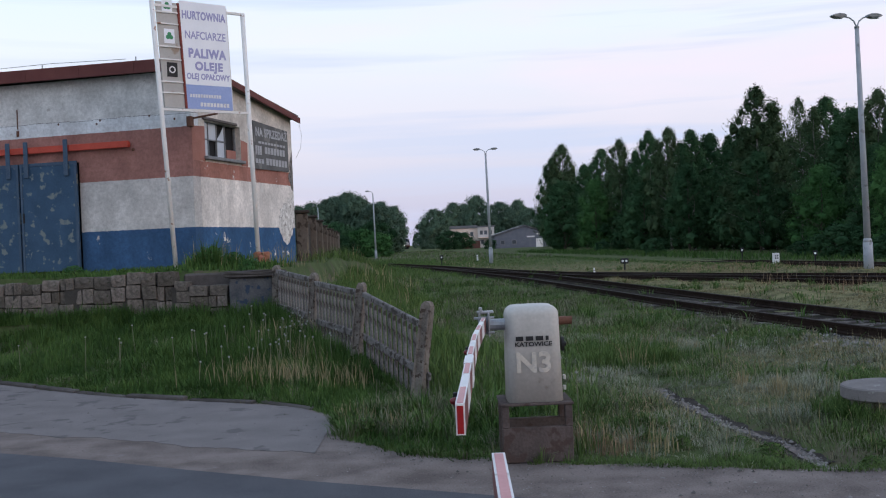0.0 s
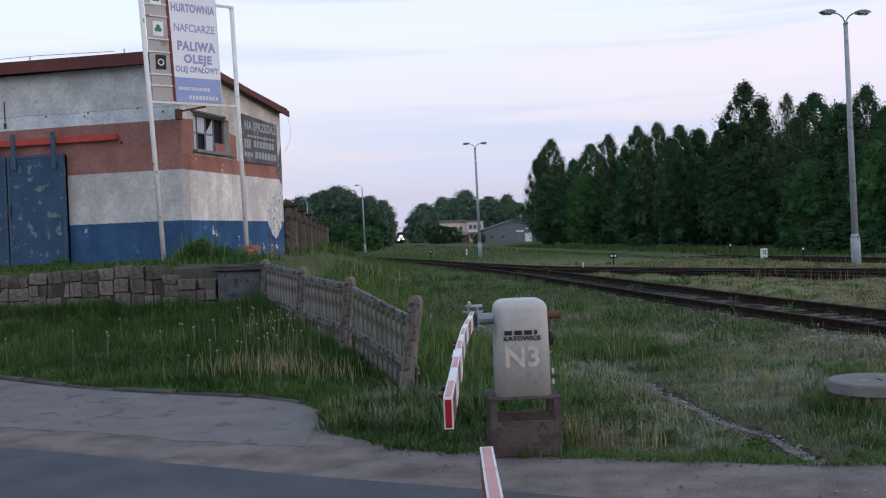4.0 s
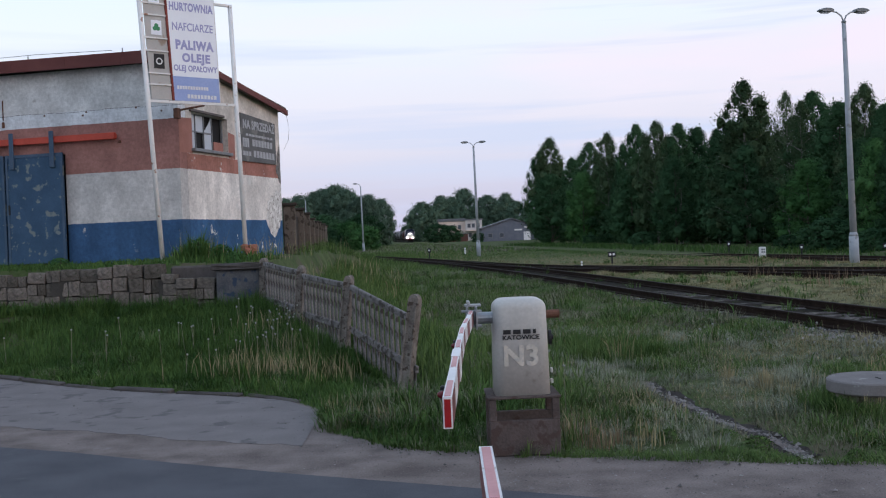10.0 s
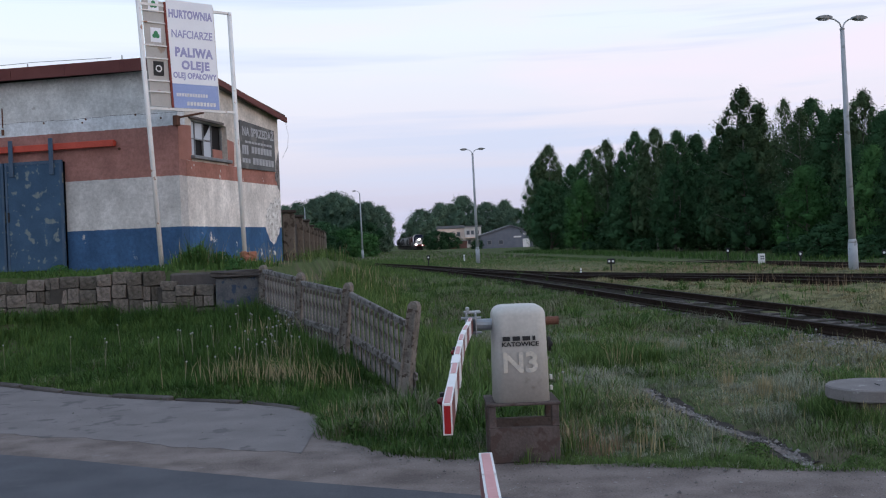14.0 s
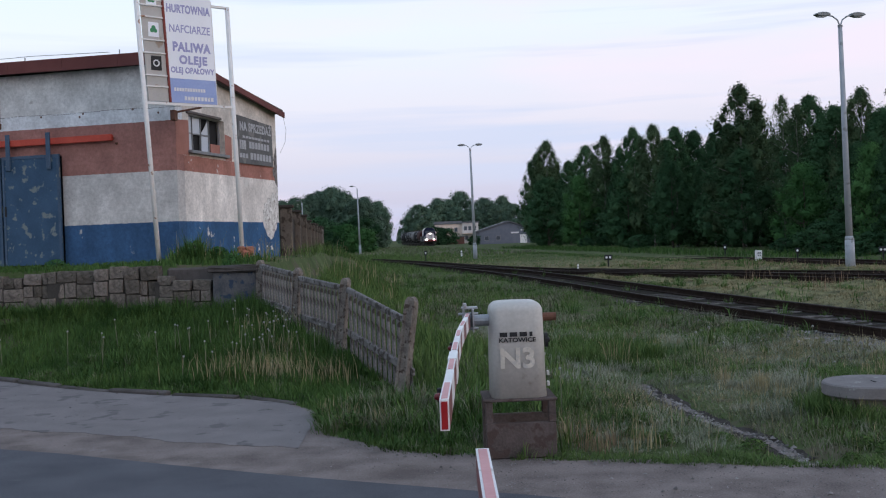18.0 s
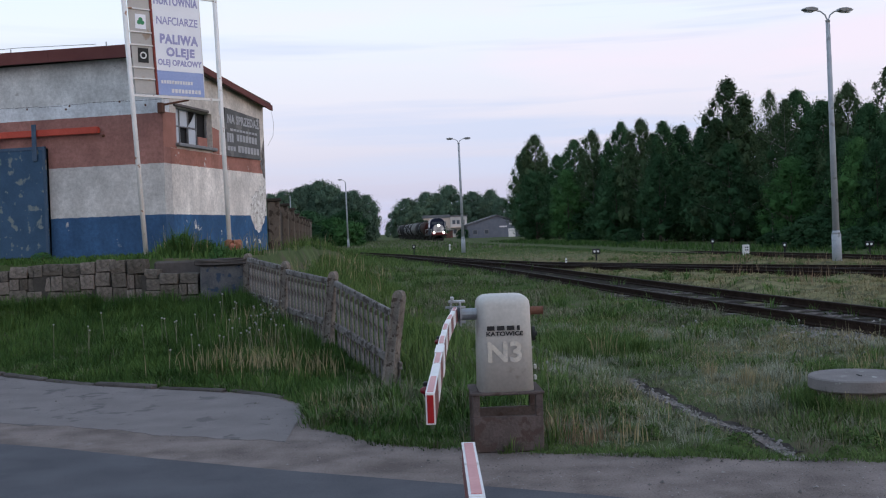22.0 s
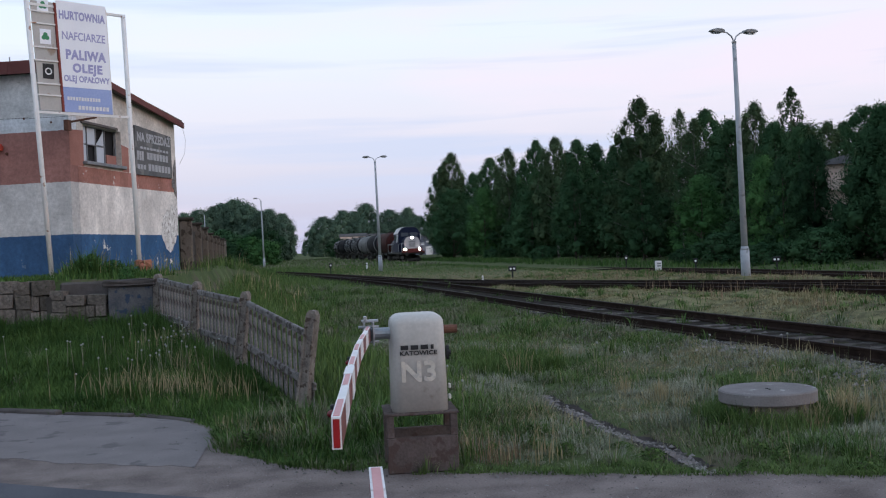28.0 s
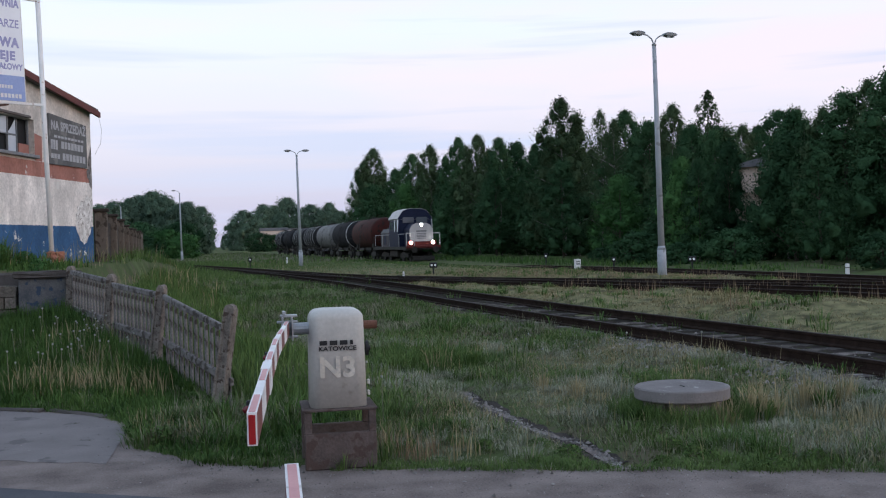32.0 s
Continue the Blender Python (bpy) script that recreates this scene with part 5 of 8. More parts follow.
    for y, z, wd, h in ((3.75, 2.68, 1.5, 0.05), (3.9, 2.52, 1.15, 0.15), (3.0, 2.5, 0.35, 0.2), (3.05, 2.26, 0.45, 0.10), (3.98, 2.27, 1.2, 0.15)):
        bm = bmesh.new()
        n = max(3, int(wd / 0.16))
        for k in range(n):
            bm_box(bm, (0.036, y - wd / 2 + k * wd / n, z - h / 2), (0.039, y - wd / 2 + (k + 0.78) * wd / n, z + h / 2))
        part("text_line", bm, M_LETTERGREY, s, "row of pale bars")
    # the ragged back board behind the banner
    bm = bmesh.new()
    bm_prism(bm, [(2.62, 1.98), (2.735, 2.0), (2.735, 3.12), (2.66, 3.1)], 0.0, 0.03, "x")
    part("backing", bm, M_FENCE, s, "pale strip of backing board")


# ---- advertising sign on two pipes ----
def build_sign():
    a, c = Vector((-4.80, 19.2, 1.47)), Vector((-3.43, 20.3, 1.50))
    d = c - a
    L = Vector((d.x, d.y, 0)).length
    rz = math.atan2(d.y, d.x)
    s = thing("advertising_sign", Matrix.Translation(a) @ Matrix.Rotation(rz, 4, "Z"), "tall fuel wholesaler's sign between two rusty white pipes", "sign")
    lean = -0.13
    top = 4.68

    def px(u, z):
        return u * (L + lean * z / top) + (1 - u) * (0.07 - 0.25 * z / top)
    for u, r in ((0.0, 0.042), (1.0, 0.042)):
        bm = bmesh.new()
        t = top + (0.25 if u == 0 else 0.0)
        bm_cyl(bm, (px(u, 0), 0, -0.1), (px(u, t), 0, t), r, r, 14)
        part("post", bm, M_SIGNPOST, s, "chipped white steel pipe with rust", True)
    for z in (2.80, top - 0.02):
        bm = bmesh.new()
        bm_box(bm, (px(0, z), -0.022, z - 0.022), (px(1, z), 0.022, z + 0.022))
        part("cross_bar", bm, M_SIGNPOST, s, "white steel cross bar")

    def panel(u0, u1, z0, z1, y, t, m, name, label, parent=s):
        bm = bmesh.new()
        bm_prism(bm, [(px(u0, z0), z0), (px(u1, z0), z0), (px(u1, z1), z1), (px(u0, z1), z1)], y - t, y)
        return part(name, bm, m, parent, label)
    grey = panel(0.04, 0.262, 2.84, top + 0.05, 0.02, 0.025, M_SIGNG, "side_panel", "grey side panel with small square marks")
    white = panel(0.285, 0.80, 3.27, top + 0.1, -0.012, 0.02, M_SIGNW, "main_panel", "white main panel with faded violet words")
    blue = panel(0.285, 0.80, 2.83, 3.268, -0.012, 0.02, M_SIGNB, "lower_panel", "pale blue lower panel")
    panel(0.262, 0.283, 2.83, top + 0.05, -0.005, 0.03, M_SIGNRUST, "panel_edge", "dark red rusted edge")
    panel(0.80, 0.808, 2.83, top + 0.05, -0.005, 0.03, M_WHITE, "panel_edge", "thin white edge")
    for k, z in enumerate((4.55, 4.34, 3.93, 3.70, 3.30, 3.10)):
        bm = bmesh.new()
        bm_box(bm, (px(0.02, z), -0.03, z - 0.012), (px(0.31, z), -0.006, z + 0.012))
        part("strut", bm, M_SIGNPOST, s, "thin white strut")
    for z, m in ((4.66, M_GREEN), (4.12, M_LETTERGREY), (3.52, M_BLACK)):
        x = px(0.155, z)
        bm = bmesh.new()
        bm_box(bm, (x - 0.10, -0.012, z - 0.13), (x + 0.10, -0.006, z + 0.13))
        sq = part("mark_plate", bm, M_SIGNW if m is not M_BLACK else M_BLACK, s, "small square mark")
        bm = bmesh.new()
        if m is M_BLACK:
            for k in range(12):
                a0 = k * math.pi / 6
                bm_box(bm, (-0.016, -0.004, 0.04), (0.016, 0, 0.062), m=Matrix.Translation((x, -0.012, z)) @ Matrix.Rotation(a0, 4, "Y"))
            part("mark", bm, M_WHITE, sq, "plain pale ring")
        else:
            for k in range(3):
                bm_cyl(bm, (x + 0.035 * math.sin(k * 2.1), -0.016, z + 0.035 * math.cos(k * 2.1)), (x + 0.035 * math.sin(k * 2.1), -0.0125, z + 0.035 * math.cos(k * 2.1)), 0.04, seg=10)
            part("mark", bm, M_GREEN, sq, "plain green shape")

    def face(u, z):
        return Matrix.Translation((px(u, z), -0.0335, z)) @ Euler((math.pi / 2, 0, 0)).to_matrix().to_4x4()
    W = 0.515 * L
    letters("HURTOWNIA", 0.20, M_LETTER, white, face(0.542, 4.53), "", W * 0.96, bold=0.04, space=1.08)
    letters("PALIWA", 0.225, M_LETTER, white, face(0.55, 3.84), "", W * 0.84, bold=0.05, space=1.12)
    letters("OLEJE", 0.205, M_LETTER, white, face(0.56, 3.61), "", W * 0.62, bold=0.05, space=1.15)
    letters("OLEJ OPAŁOWY", 0.145, M_LETTER, white, face(0.545, 3.42), "", W * 0.96, bold=0.035, space=1.06)

    def bars(u, z, wd, h, n, m, par):
        bm = bmesh.new()
        for k in range(n):
            x = px(u, z) - wd / 2 + k * wd / n
            bm_box(bm, (x, -0.036, z - h / 2), (x + 0.72 * wd / n, -0.0325, z + h / 2))
        part("text_line", bm, m, par, "row of plain bars")
    letters("NAFCIARZE", 0.20, M_LETTER, white, face(0.545, 4.17), "", W * 0.90, bold=0.012)
    bars(0.50, 3.07, W * 0.70, 0.06, 12, M_WHITE, blue)
    bars(0.60, 2.915, W * 0.66, 0.07, 9, M_WHITE, blue)
    # broken lump by the far post
    bl = thing("brick_lump", Matrix.Translation((-3.30, 20.0, 1.46)), "broken orange brick lump by the sign post", "rubble")
    rnd = random.Random(8)
    for k in range(4):
        bm = bmesh.new()
        bm_box(bm, (-0.09, -0.06, -0.02), (0.09, 0.06, 0.12), 0.03)
        for v in bm.verts:
            v.co += Vector([rnd.uniform(-0.02, 0.02) for _ in range(3)])
        part("fragment", bm, M_BRICK, bl, at=Matrix.Translation((rnd.uniform(-0.12, 0.12), rnd.uniform(-0.05, 0.05), 0.06 * (k // 2))) @ Matrix.Rotation(rnd.uniform(0, 3), 4, "Z"))


# ---- the long precast wall behind the workshop ----
def build_far_wall():
    f = thing("precast_wall", Matrix(), "dark precast concrete wall with tall posts", "wall")
    a, c = Vector((-3.36, 26.1, 0)), Vector((-6.3, 67, 0))
    n = 8
    d = (c - a)
    rz = math.atan2(d.y, d.x)
    rnd = random.Random(12)
    for k in range(n + 1):
        p = a.lerp(c, k / n)
        g = float(land_z(p.x - 0.4, p.y)) - 0.4
        top = 2.56 + rnd.uniform(-0.10, 0.05)
        at = Matrix.Translation((p.x, p.y, 0)) @ Matrix.Rotation(rz, 4, "Z")
        bm = bmesh.new()
        bm_box(bm, (-0.13, -0.20, g), (0.13, 0.10, top), 0.025)
        post = part("post", bm, M_POST if k == n else M_FARPOST, f, "brown concrete post, weathered and stained", at=at)
        bm = bmesh.new()
        bm_box(bm, (-0.17, -0.24, top + 0.002), (0.17, 0.14, top + 0.08), 0.02)
        part("post_cap", bm, M_FARWALL, post, "dark cap slab")
        if k < n:
            for j in range(4):
                bm = bmesh.new()
                z0 = g + 0.05 + j * (2.34 - g) / 4
                bm_box(bm, (0.13, -0.03, z0), (d.length / n - 0.13, 0.03, z0 + (2.34 - g) / 4 - 0.015), 0.008)
                part("slab", bm, M_FARWALL, f, at=at)


# ---- concrete well in the grass ----
def build_well():
    w = thing("concrete_well", Matrix.Translation((3.80, 9.08, 0.005)), "round concrete well cover standing in tall grass", "well")
    bm = bmesh.new()
    bm_cyl(bm, (0, 0, -0.1), (0, 0, 0.173), 0.345, 0.345, 36)
    part("ring", bm, M_POST, w, "rough concrete ring")
    bm = bmesh.new()
    bm_cyl(bm, (0, 0, 0.175), (0, 0, 0.285), 0.42, 0.42, 48)
    es = [e for e in bm.edges if abs(e.verts[0].co.z - e.verts[1].co.z) < 1e-4 and e.calc_length() < 0.2]
    bmesh.ops.bevel(bm, geom=es, offset=0.012, segments=1, affect="EDGES")
    lid = part("lid", bm, M_LID, w, "pale grey concrete lid with whitish lichen")
    bm = bmesh.new()
    bm_box(bm, (-0.02, -0.09, 0.283), (-0.008, 0.0, 0.291))
    part("lifting_slot", bm, M_BLACK, lid, "dark lifting eye")


build_barriers()
build_fence()
build_stone_wall()
build_building()
build_sign()
build_far_wall()
build_well()

# ---- lamp posts ----
def build_lamp_post(x, y, arms, h=8.75, turn=0.0, lean=0.0):
    z = flat_z(x, y)
    p = thing("lamp_post", Matrix.Translation((x, y, z - 0.05)) @ Euler((0, -lean, turn)).to_matrix().to_4x4(), "tall pale concrete lamp post with %s head" % ("a double" if arms == 2 else "a single"), "lamp post", "lamp posts of the yard")
    bm = bmesh.new()
    bm_cyl(bm, (0, 0, 0), (0, 0, 1.15), 0.165, 0.155, 14)
    bm_cyl(bm, (0, 0, 1.15), (0, 0, 1.28), 0.155, 0.118, 14)
    part("base", bm, M_LAMPPOST, p, "thicker foot of the post", True)
    bm = bmesh.new()
    bm_cyl(bm, (0, 0, 1.27), (0, 0, h - 0.35), 0.116, 0.07, 14)
    part("pole", bm, M_LAMPPOST, p, "", True)
    bm = bmesh.new()
    bm_cyl(bm, (0, 0, h - 0.36), (0, 0, h - 0.30), 0.085, 0.085, 10)
    part("collar", bm, M_LAMPHEAD, p)
    for s in ((-1, 1) if arms == 2 else (-1,)):
        bm = bmesh.new()
        bm_pipe(bm, [(0, 0, h - 0.33), (s * 0.10, 0, h - 0.12), (s * 0.28, 0, h + 0.0), (s * 0.50, 0, h + 0.03)], 0.025, 8)
        arm = part("arm", bm, M_LAMPPOST, p, "curved steel arm")
        bm = bmesh.new()
        prof = [(0.0, 0.03), (0.1, 0.065), (0.3, 0.075), (0.48, 0.05), (0.56, 0.0), (0.42, -0.045), (0.12, -0.05), (0.0, -0.02)]
        bm_prism(bm, [(s * (0.42 + a), h + 0.045 + b * 1.2) for a, b in prof], -0.12, 0.12)
        bmesh.ops.bevel(bm, geom=bm.edges[:], offset=0.02, segments=1, affect="EDGES")
        part("lamp_head", bm, M_LAMPHEAD, arm, "flat grey lamp head")
        bm = bmesh.new()
        bm_box(bm, (s * 0.56, -0.08, h - 0.035), (s * 0.86, 0.08, h - 0.018), 0.005)
        part("diffuser", bm, M_PANE, arm, "pale unlit lamp glass")
    return p


build_lamp_post(14.55, 36.2, 2, lean=0.012, turn=0.25)
build_lamp_post(4.06, 82.0, 2, lean=0.012, turn=0.15)
build_lamp_post(-7.85, 137, 1, lean=0.012)
build_lamp_post(-19.2, 176, 1, lean=0.012)


# ---- small signals and marker posts ----
def build_dwarf_signal(x, y, h, discs, turn=0.0, k0=1.0):
    z = flat_z(x, y)
    s = thing("dwarf_signal", Matrix.Translation((x, y, z)) @ Matrix.Rotation(turn, 4, "Z"), "low black shunting signal with %s" % ("two white discs" if discs == 2 else "one white disc"), "railway signal", "shunting signals")
    bm = bmesh.new()
    bm_cyl(bm, (0, 0, -0.1), (0, 0, h * 0.6), 0.04, 0.04, 8)
    part("stem", bm, M_BLACK, s)
    bm = bmesh.new()
    w = (0.13 * discs + 0.03) * k0
    bm_box(bm, (-w, -0.05, h * 0.76 - 0.2 * k0), (w, 0.10, h * 0.76 + 0.2 * k0), 0.03)
    hd = part("signal_head", bm, M_BLACK, s, "black lamp case")
    for k in range(discs):
        cx = (k - (discs - 1) / 2) * 0.26 * k0
        bm = bmesh.new()
        bm_cyl(bm, (cx, -0.065, h * 0.76), (cx, -0.051, h * 0.76), 0.085 * k0, seg=12)
        part("disc", bm, M_WHITE, hd, "white disc")
    return s


def build_marker(x, y, h, w, t, label, material, name="marker_post", group="marker posts"):
    z = flat_z(x, y)
    m = thing(name, Matrix.Translation((x, y, z)), label, "marker post", group)
    bm = bmesh.new()
    bm_box(bm, (-w / 2, -t / 2, -0.1), (w / 2, t / 2, h), 0.012)
    part("shaft", bm, material, m)
    bm = bmesh.new()
    if w > 0.2:
        for z in (0.62, 0.80):
            for sx in (-1, 1):
                bm_box(bm, (sx * w * 0.17 - 0.035, -t / 2 - 0.004, h * z - 0.04), (sx * w * 0.17 + 0.035, -t / 2 + 0.002, h * z + 0.03))
        part("number_bar", bm, M_LOCOGREY, m, "plain grey bars")
    else:
        bm_box(bm, (-w / 2 - 0.004, -t / 2 - 0.004, h * 0.66), (w / 2 + 0.004, t / 2 + 0.004, h * 0.72))
        part("band", bm, M_KERB, m, "dark painted band")
    return m


build_dwarf_signal(8.54, 49.2, 0.70, 2, -0.15, 0.62)
build_dwarf_signal(0.26, 79.3, 0.85, 1, 0.0, 0.8)
build_dwarf_signal(17.6, 62, 0.72, 1, -0.3, 0.7)
build_dwarf_signal(17.4, 49.4, 0.62, 1, -0.4, 0.6)
build_dwarf_signal(19.5, 45.0, 0.66, 2, -0.5, 0.6)
build_marker(15.35, 48.7, 0.60, 0.27, 0.22, "white kilometre stone in dry grass", M_WHITE)
build_marker(20.6, 34.3, 0.45, 0.12, 0.1, "short white and red marker post by the track", M_WHITE)
build_marker(3.46, 94.0, 0.55, 0.14, 0.12, "short pale marker post in the grass", M_WHITE)
build_marker(6.45, 44.5, 0.36, 0.07, 0.07, "short white clearance marker between the tracks", M_WHITE)


# ---- trees ----
def crown_reach(t, style):
    """Half width of a crown at the part t of its height, for a crown one metre wide."""
    t = np.asarray(t, float)
    if style == "birch":
        return 0.50 * np.sin(np.pi * np.clip(t * 0.80 + 0.16, 0, 1)) ** 0.68 * (1.16 - 0.57 * t)
    if style == "round":
        return 0.50 * np.sin(np.pi * (0.16 + 0.78 * t)) ** 0.6
    return 0.50 * np.sin(np.pi * (0.20 + 0.74 * t)) ** 0.7 * (1.08 - 0.48 * t)


def boughs_of(rnd, n, h, w, base, style):
    """Leafy lobes at the ends of boughs: centre, radius and stretch. They overlap unevenly and leave gaps."""
    out = []
    for k in range(n):
        t = ((k + rnd.random()) / n) ** (0.9 if style == "birch" else 1.0)
        a = k * 2.4 + rnd.uniform(-0.7, 0.7)
        if style == "birch":
            big = (0.136 * (1.14 - 0.72 * t)) * w * rnd.uniform(0.55, 1.45)
            r = float(crown_reach(t, style)) * w * rnd.uniform(0.25, 1.0) * (1 - max(0, t - 0.85) * 5)
            st = rnd.uniform(1.2, 2.0)
        else:
            big = (0.225 * (1.12 - 0.55 * t)) * w * rnd.uniform(0.5, 1.35)
            r = max(0.0, float(crown_reach(t, style)) * w - big * 0.35) * rnd.uniform(0.45, 1.08) * (1 - max(0, t - 0.85) * 5)
            st = rnd.uniform(0.7, 1.0)
        z = base + t * (h - base)
        out.append((r * math.cos(a), r * math.sin(a), min(z, h - big * 0.9 * st), big, st))
    return np.array(out)


ICO = None


def ico_sphere():
    """Corners and faces of a small ball, made once."""
    global ICO
    if ICO is None:
        bm = bmesh.new()
        bmesh.ops.create_icosphere(bm, subdivisions=2, radius=1)
        bm.verts.ensure_lookup_table()
        ICO = (np.array([v.co[:] for v in bm.verts]), np.array([[v.index for v in f.verts] for f in bm.faces]))
        bm.free()
    return ICO


def leaf_mesh(name, lobes, per, size, material, rng, droop=0.0, crown=None, heart=0.42):
    """Leaves set over lumpy boughs; each leaf shades with the bough it grows on."""
    n = len(lobes) * per
    L = np.repeat(lobes, per, 0)
    rad = rng.normal(0, 1, (n, 3))
    rad /= np.linalg.norm(rad, axis=1, keepdims=True)
    rad[:, 2] = np.where((rad[:, 2] < -0.2) & (rng.random(n) < 0.6), -rad[:, 2], rad[:, 2])

    def swell(d, c):
        return 1 + 0.20 * np.sin(4 * d[:, 0] + 9 * c[:, 0]) * np.sin(4 * d[:, 1] + 7 * c[:, 1]) + 0.14 * np.sin(7 * d[:, 2] + 5 * c[:, 2] + 4 * d[:, 0])
    depth = np.where(rng.random(n) < 0.08, rng.uniform(1.0, 1.14, n), rng.uniform(0.50, 1.06, n)) * swell(rad, L)
    c = L[:, :3] + rad * (L[:, 3] * depth)[:, None] * np.stack([np.ones(n), np.ones(n), L[:, 4]], 1)
    c[:, 2] -= droop * rng.random(n) ** 2 * 0.9
    soft = rad.copy()
    if crown:
        # a share of the leaves hangs between the boughs, ragged at the crown's rim
        h, w, base, style, share = crown
        q = rng.random(n) < share
        m = int(q.sum())
        t, a = rng.random(m) ** 0.9, rng.uniform(0, 2 * np.pi, m)
        rim = 1 + 0.26 * np.sin(3 * a + 9 * t + w) + 0.20 * np.sin(5 * a - 23 * t) + 0.22 * np.sin(2 * a + 37 * t + h)
        r = crown_reach(t, style) * w * np.clip(rim, 0.5, 1.18) * (0.45 + 0.55 * np.sqrt(rng.random(m))) * 0.92 * np.clip((1.02 - t) * 9, 0.10, 1)
        c[q] = np.stack([np.cos(a) * r, np.sin(a) * r, base + t * (h - base) * 0.985], 1)
        soft[q] = np.stack([np.cos(a) * 0.8, np.sin(a) * 0.8, rng.uniform(0.0, 0.8, m)], 1)
    nrm = soft + rng.normal(0, 0.60, (n, 3))
    nrm /= np.linalg.norm(nrm, axis=1, keepdims=True)
    d = rng.normal(0, 1, (n, 3))
    d[:, 2] -= droop * 2
    d -= (d * nrm).sum(1, keepdims=True) * nrm
    d /= np.linalg.norm(d, axis=1, keepdims=True)
    e = np.cross(nrm, d)
    s = size * rng.uniform(0.5, 1.35, (n, 1))
    a, b = d * s * 0.66, e * s * 0.52
    v = np.stack([c - a * 0.8 + b * 0.8, c - a * 0.8 - b * 0.8, c + a], 1).reshape(-1, 3)
    f = np.arange(n * 3).reshape(-1, 3)
    vn = np.repeat(soft * 0.95 + nrm * 0.18 + np.array([0, 0, 0.15]), 3, 0)
    # the dense heart of each bough
    iv, jf = ico_sphere()
    k = len(lobes)
    C = np.repeat(lobes, len(iv), 0)
    dirs = np.tile(iv, (k, 1))
    hv = C[:, :3] + dirs * (C[:, 3] * heart * swell(dirs, C) * rng.uniform(0.50, 1.15, len(C)))[:, None] * np.stack([np.ones(len(C)), np.ones(len(C)), C[:, 4]], 1)
    hf = (jf[None] + (np.arange(k) * len(iv))[:, None, None]).reshape(-1, 3) + len(v)
    me = fast_mesh(name, np.concatenate([v, hv]), np.concatenate([f, hf]), material)
    vn = np.concatenate([vn, dirs + rng.normal(0, 0.55, dirs.shape)])
    vn /= np.linalg.norm(vn, axis=1, keepdims=True)
    me.normals_split_custom_set_from_vertices(vn.tolist())
    return me


def trunk_mesh(name, rnd, h, r, material, limbs, base, w):
    bm = bmesh.new()
    p, q = Vector((0, 0, -0.3)), 0
    k = 7
    pts = [Vector((0, 0, -0.3))]
    for i in range(1, k + 1):
        pts.append(Vector((rnd.uniform(-1, 1) * 0.03 * h * i / k * 0.5, rnd.uniform(-1, 1) * 0.03 * h * i / k * 0.5, h * 0.93 * i / k)))
    for i in range(k):
        bm_cyl(bm, pts[i], pts[i + 1], r * (1 - i / k) + 0.02, r * (1 - (i + 1) / k) + 0.02, 8, False)
    for j in range(limbs):
        t = rnd.uniform(base / h, 0.88)
        i = min(int(t * k), k - 1)
        o = pts[i].lerp(pts[i + 1], t * k - i)
        a = rnd.uniform(0, 6.28)
        ln = w * rnd.uniform(0.25, 0.45) * (1.1 - t * 0.6)
        mid = o + Vector((math.cos(a) * ln * 0.55, math.sin(a) * ln * 0.55, ln * 0.38))
        end = o + Vector((math.cos(a) * ln, math.sin(a) * ln, ln * 0.62))
        rr = r * (1 - t) * 0.5 + 0.015
        bm_cyl(bm, o, mid, rr, rr * 0.6, 5, False)
        bm_cyl(bm, mid, end, rr * 0.6, rr * 0.2, 5, False)
    return to_mesh(name, bm, material)


TREES = {}


def tree_kind(key, seed, h, w, base, style, lobes, per, size, leaf, bark, droop=0.0, limbs=16, r=0.16, heart=0.47, share=0.24):
    rnd, rng = random.Random(seed), np.random.default_rng(seed)
    TREES[key] = (h, trunk_mesh("trunk", rnd, h, r, bark, limbs, base, w), leaf_mesh("crown", boughs_of(rnd, lobes, h, w, base, style), per, size, leaf, rng, droop, (h, w, base, style, share), heart))


tree_kind("birch_a", 1, 13, 6.2, 1.6, "birch", 88, 230, 0.110, M_LEAF3, M_BIRCH, 0.7, heart=0.44, share=0.20)
tree_kind("birch_b", 2, 14, 5.4, 2.6, "birch", 52, 190, 0.105, M_LEAF3, M_BIRCH, 1.0, heart=0.30, share=0.34)
tree_kind("birch_c", 3, 12, 6.0, 1.4, "birch", 88, 230, 0.110, M_LEAF, M_BIRCH, 0.5, heart=0.46, share=0.18)
tree_kind("birch_high", 13, 9.5, 4.6, 5.9, "round", 20, 260, 0.130, M_LEAF, M_BIRCH, 0.3, 8, 0.10)
tree_kind("maple_a", 4, 10, 7.4, 0.7, "oval", 42, 460, 0.124, M_LEAF2, M_BARK, share=0.14)
tree_kind("maple_b", 5, 9, 6.8, 0.6, "oval", 40, 460, 0.124, M_LEAF, M_BARK, share=0.14)
tree_kind("maple_c", 6, 11, 6.4, 0.8, "oval", 44, 440, 0.120, M_LEAF, M_BARK, share=0.14)
# far crowns carry their haze in the leaf colour
tree_kind("broad_a", 7, 14, 13, 0.6, "round", 70, 230, 0.30, M_LEAFHAZE, M_BARK)
tree_kind("broad_b", 8, 13, 12, 0.4, "round", 66, 230, 0.30, M_LEAFHAZE, M_BARK)
tree_kind("poplar", 9, 13, 4.6, 1.6, "birch", 48, 150, 0.13, M_LEAF3, M_BARK, 0.0, 26, heart=0.25, share=0.3)
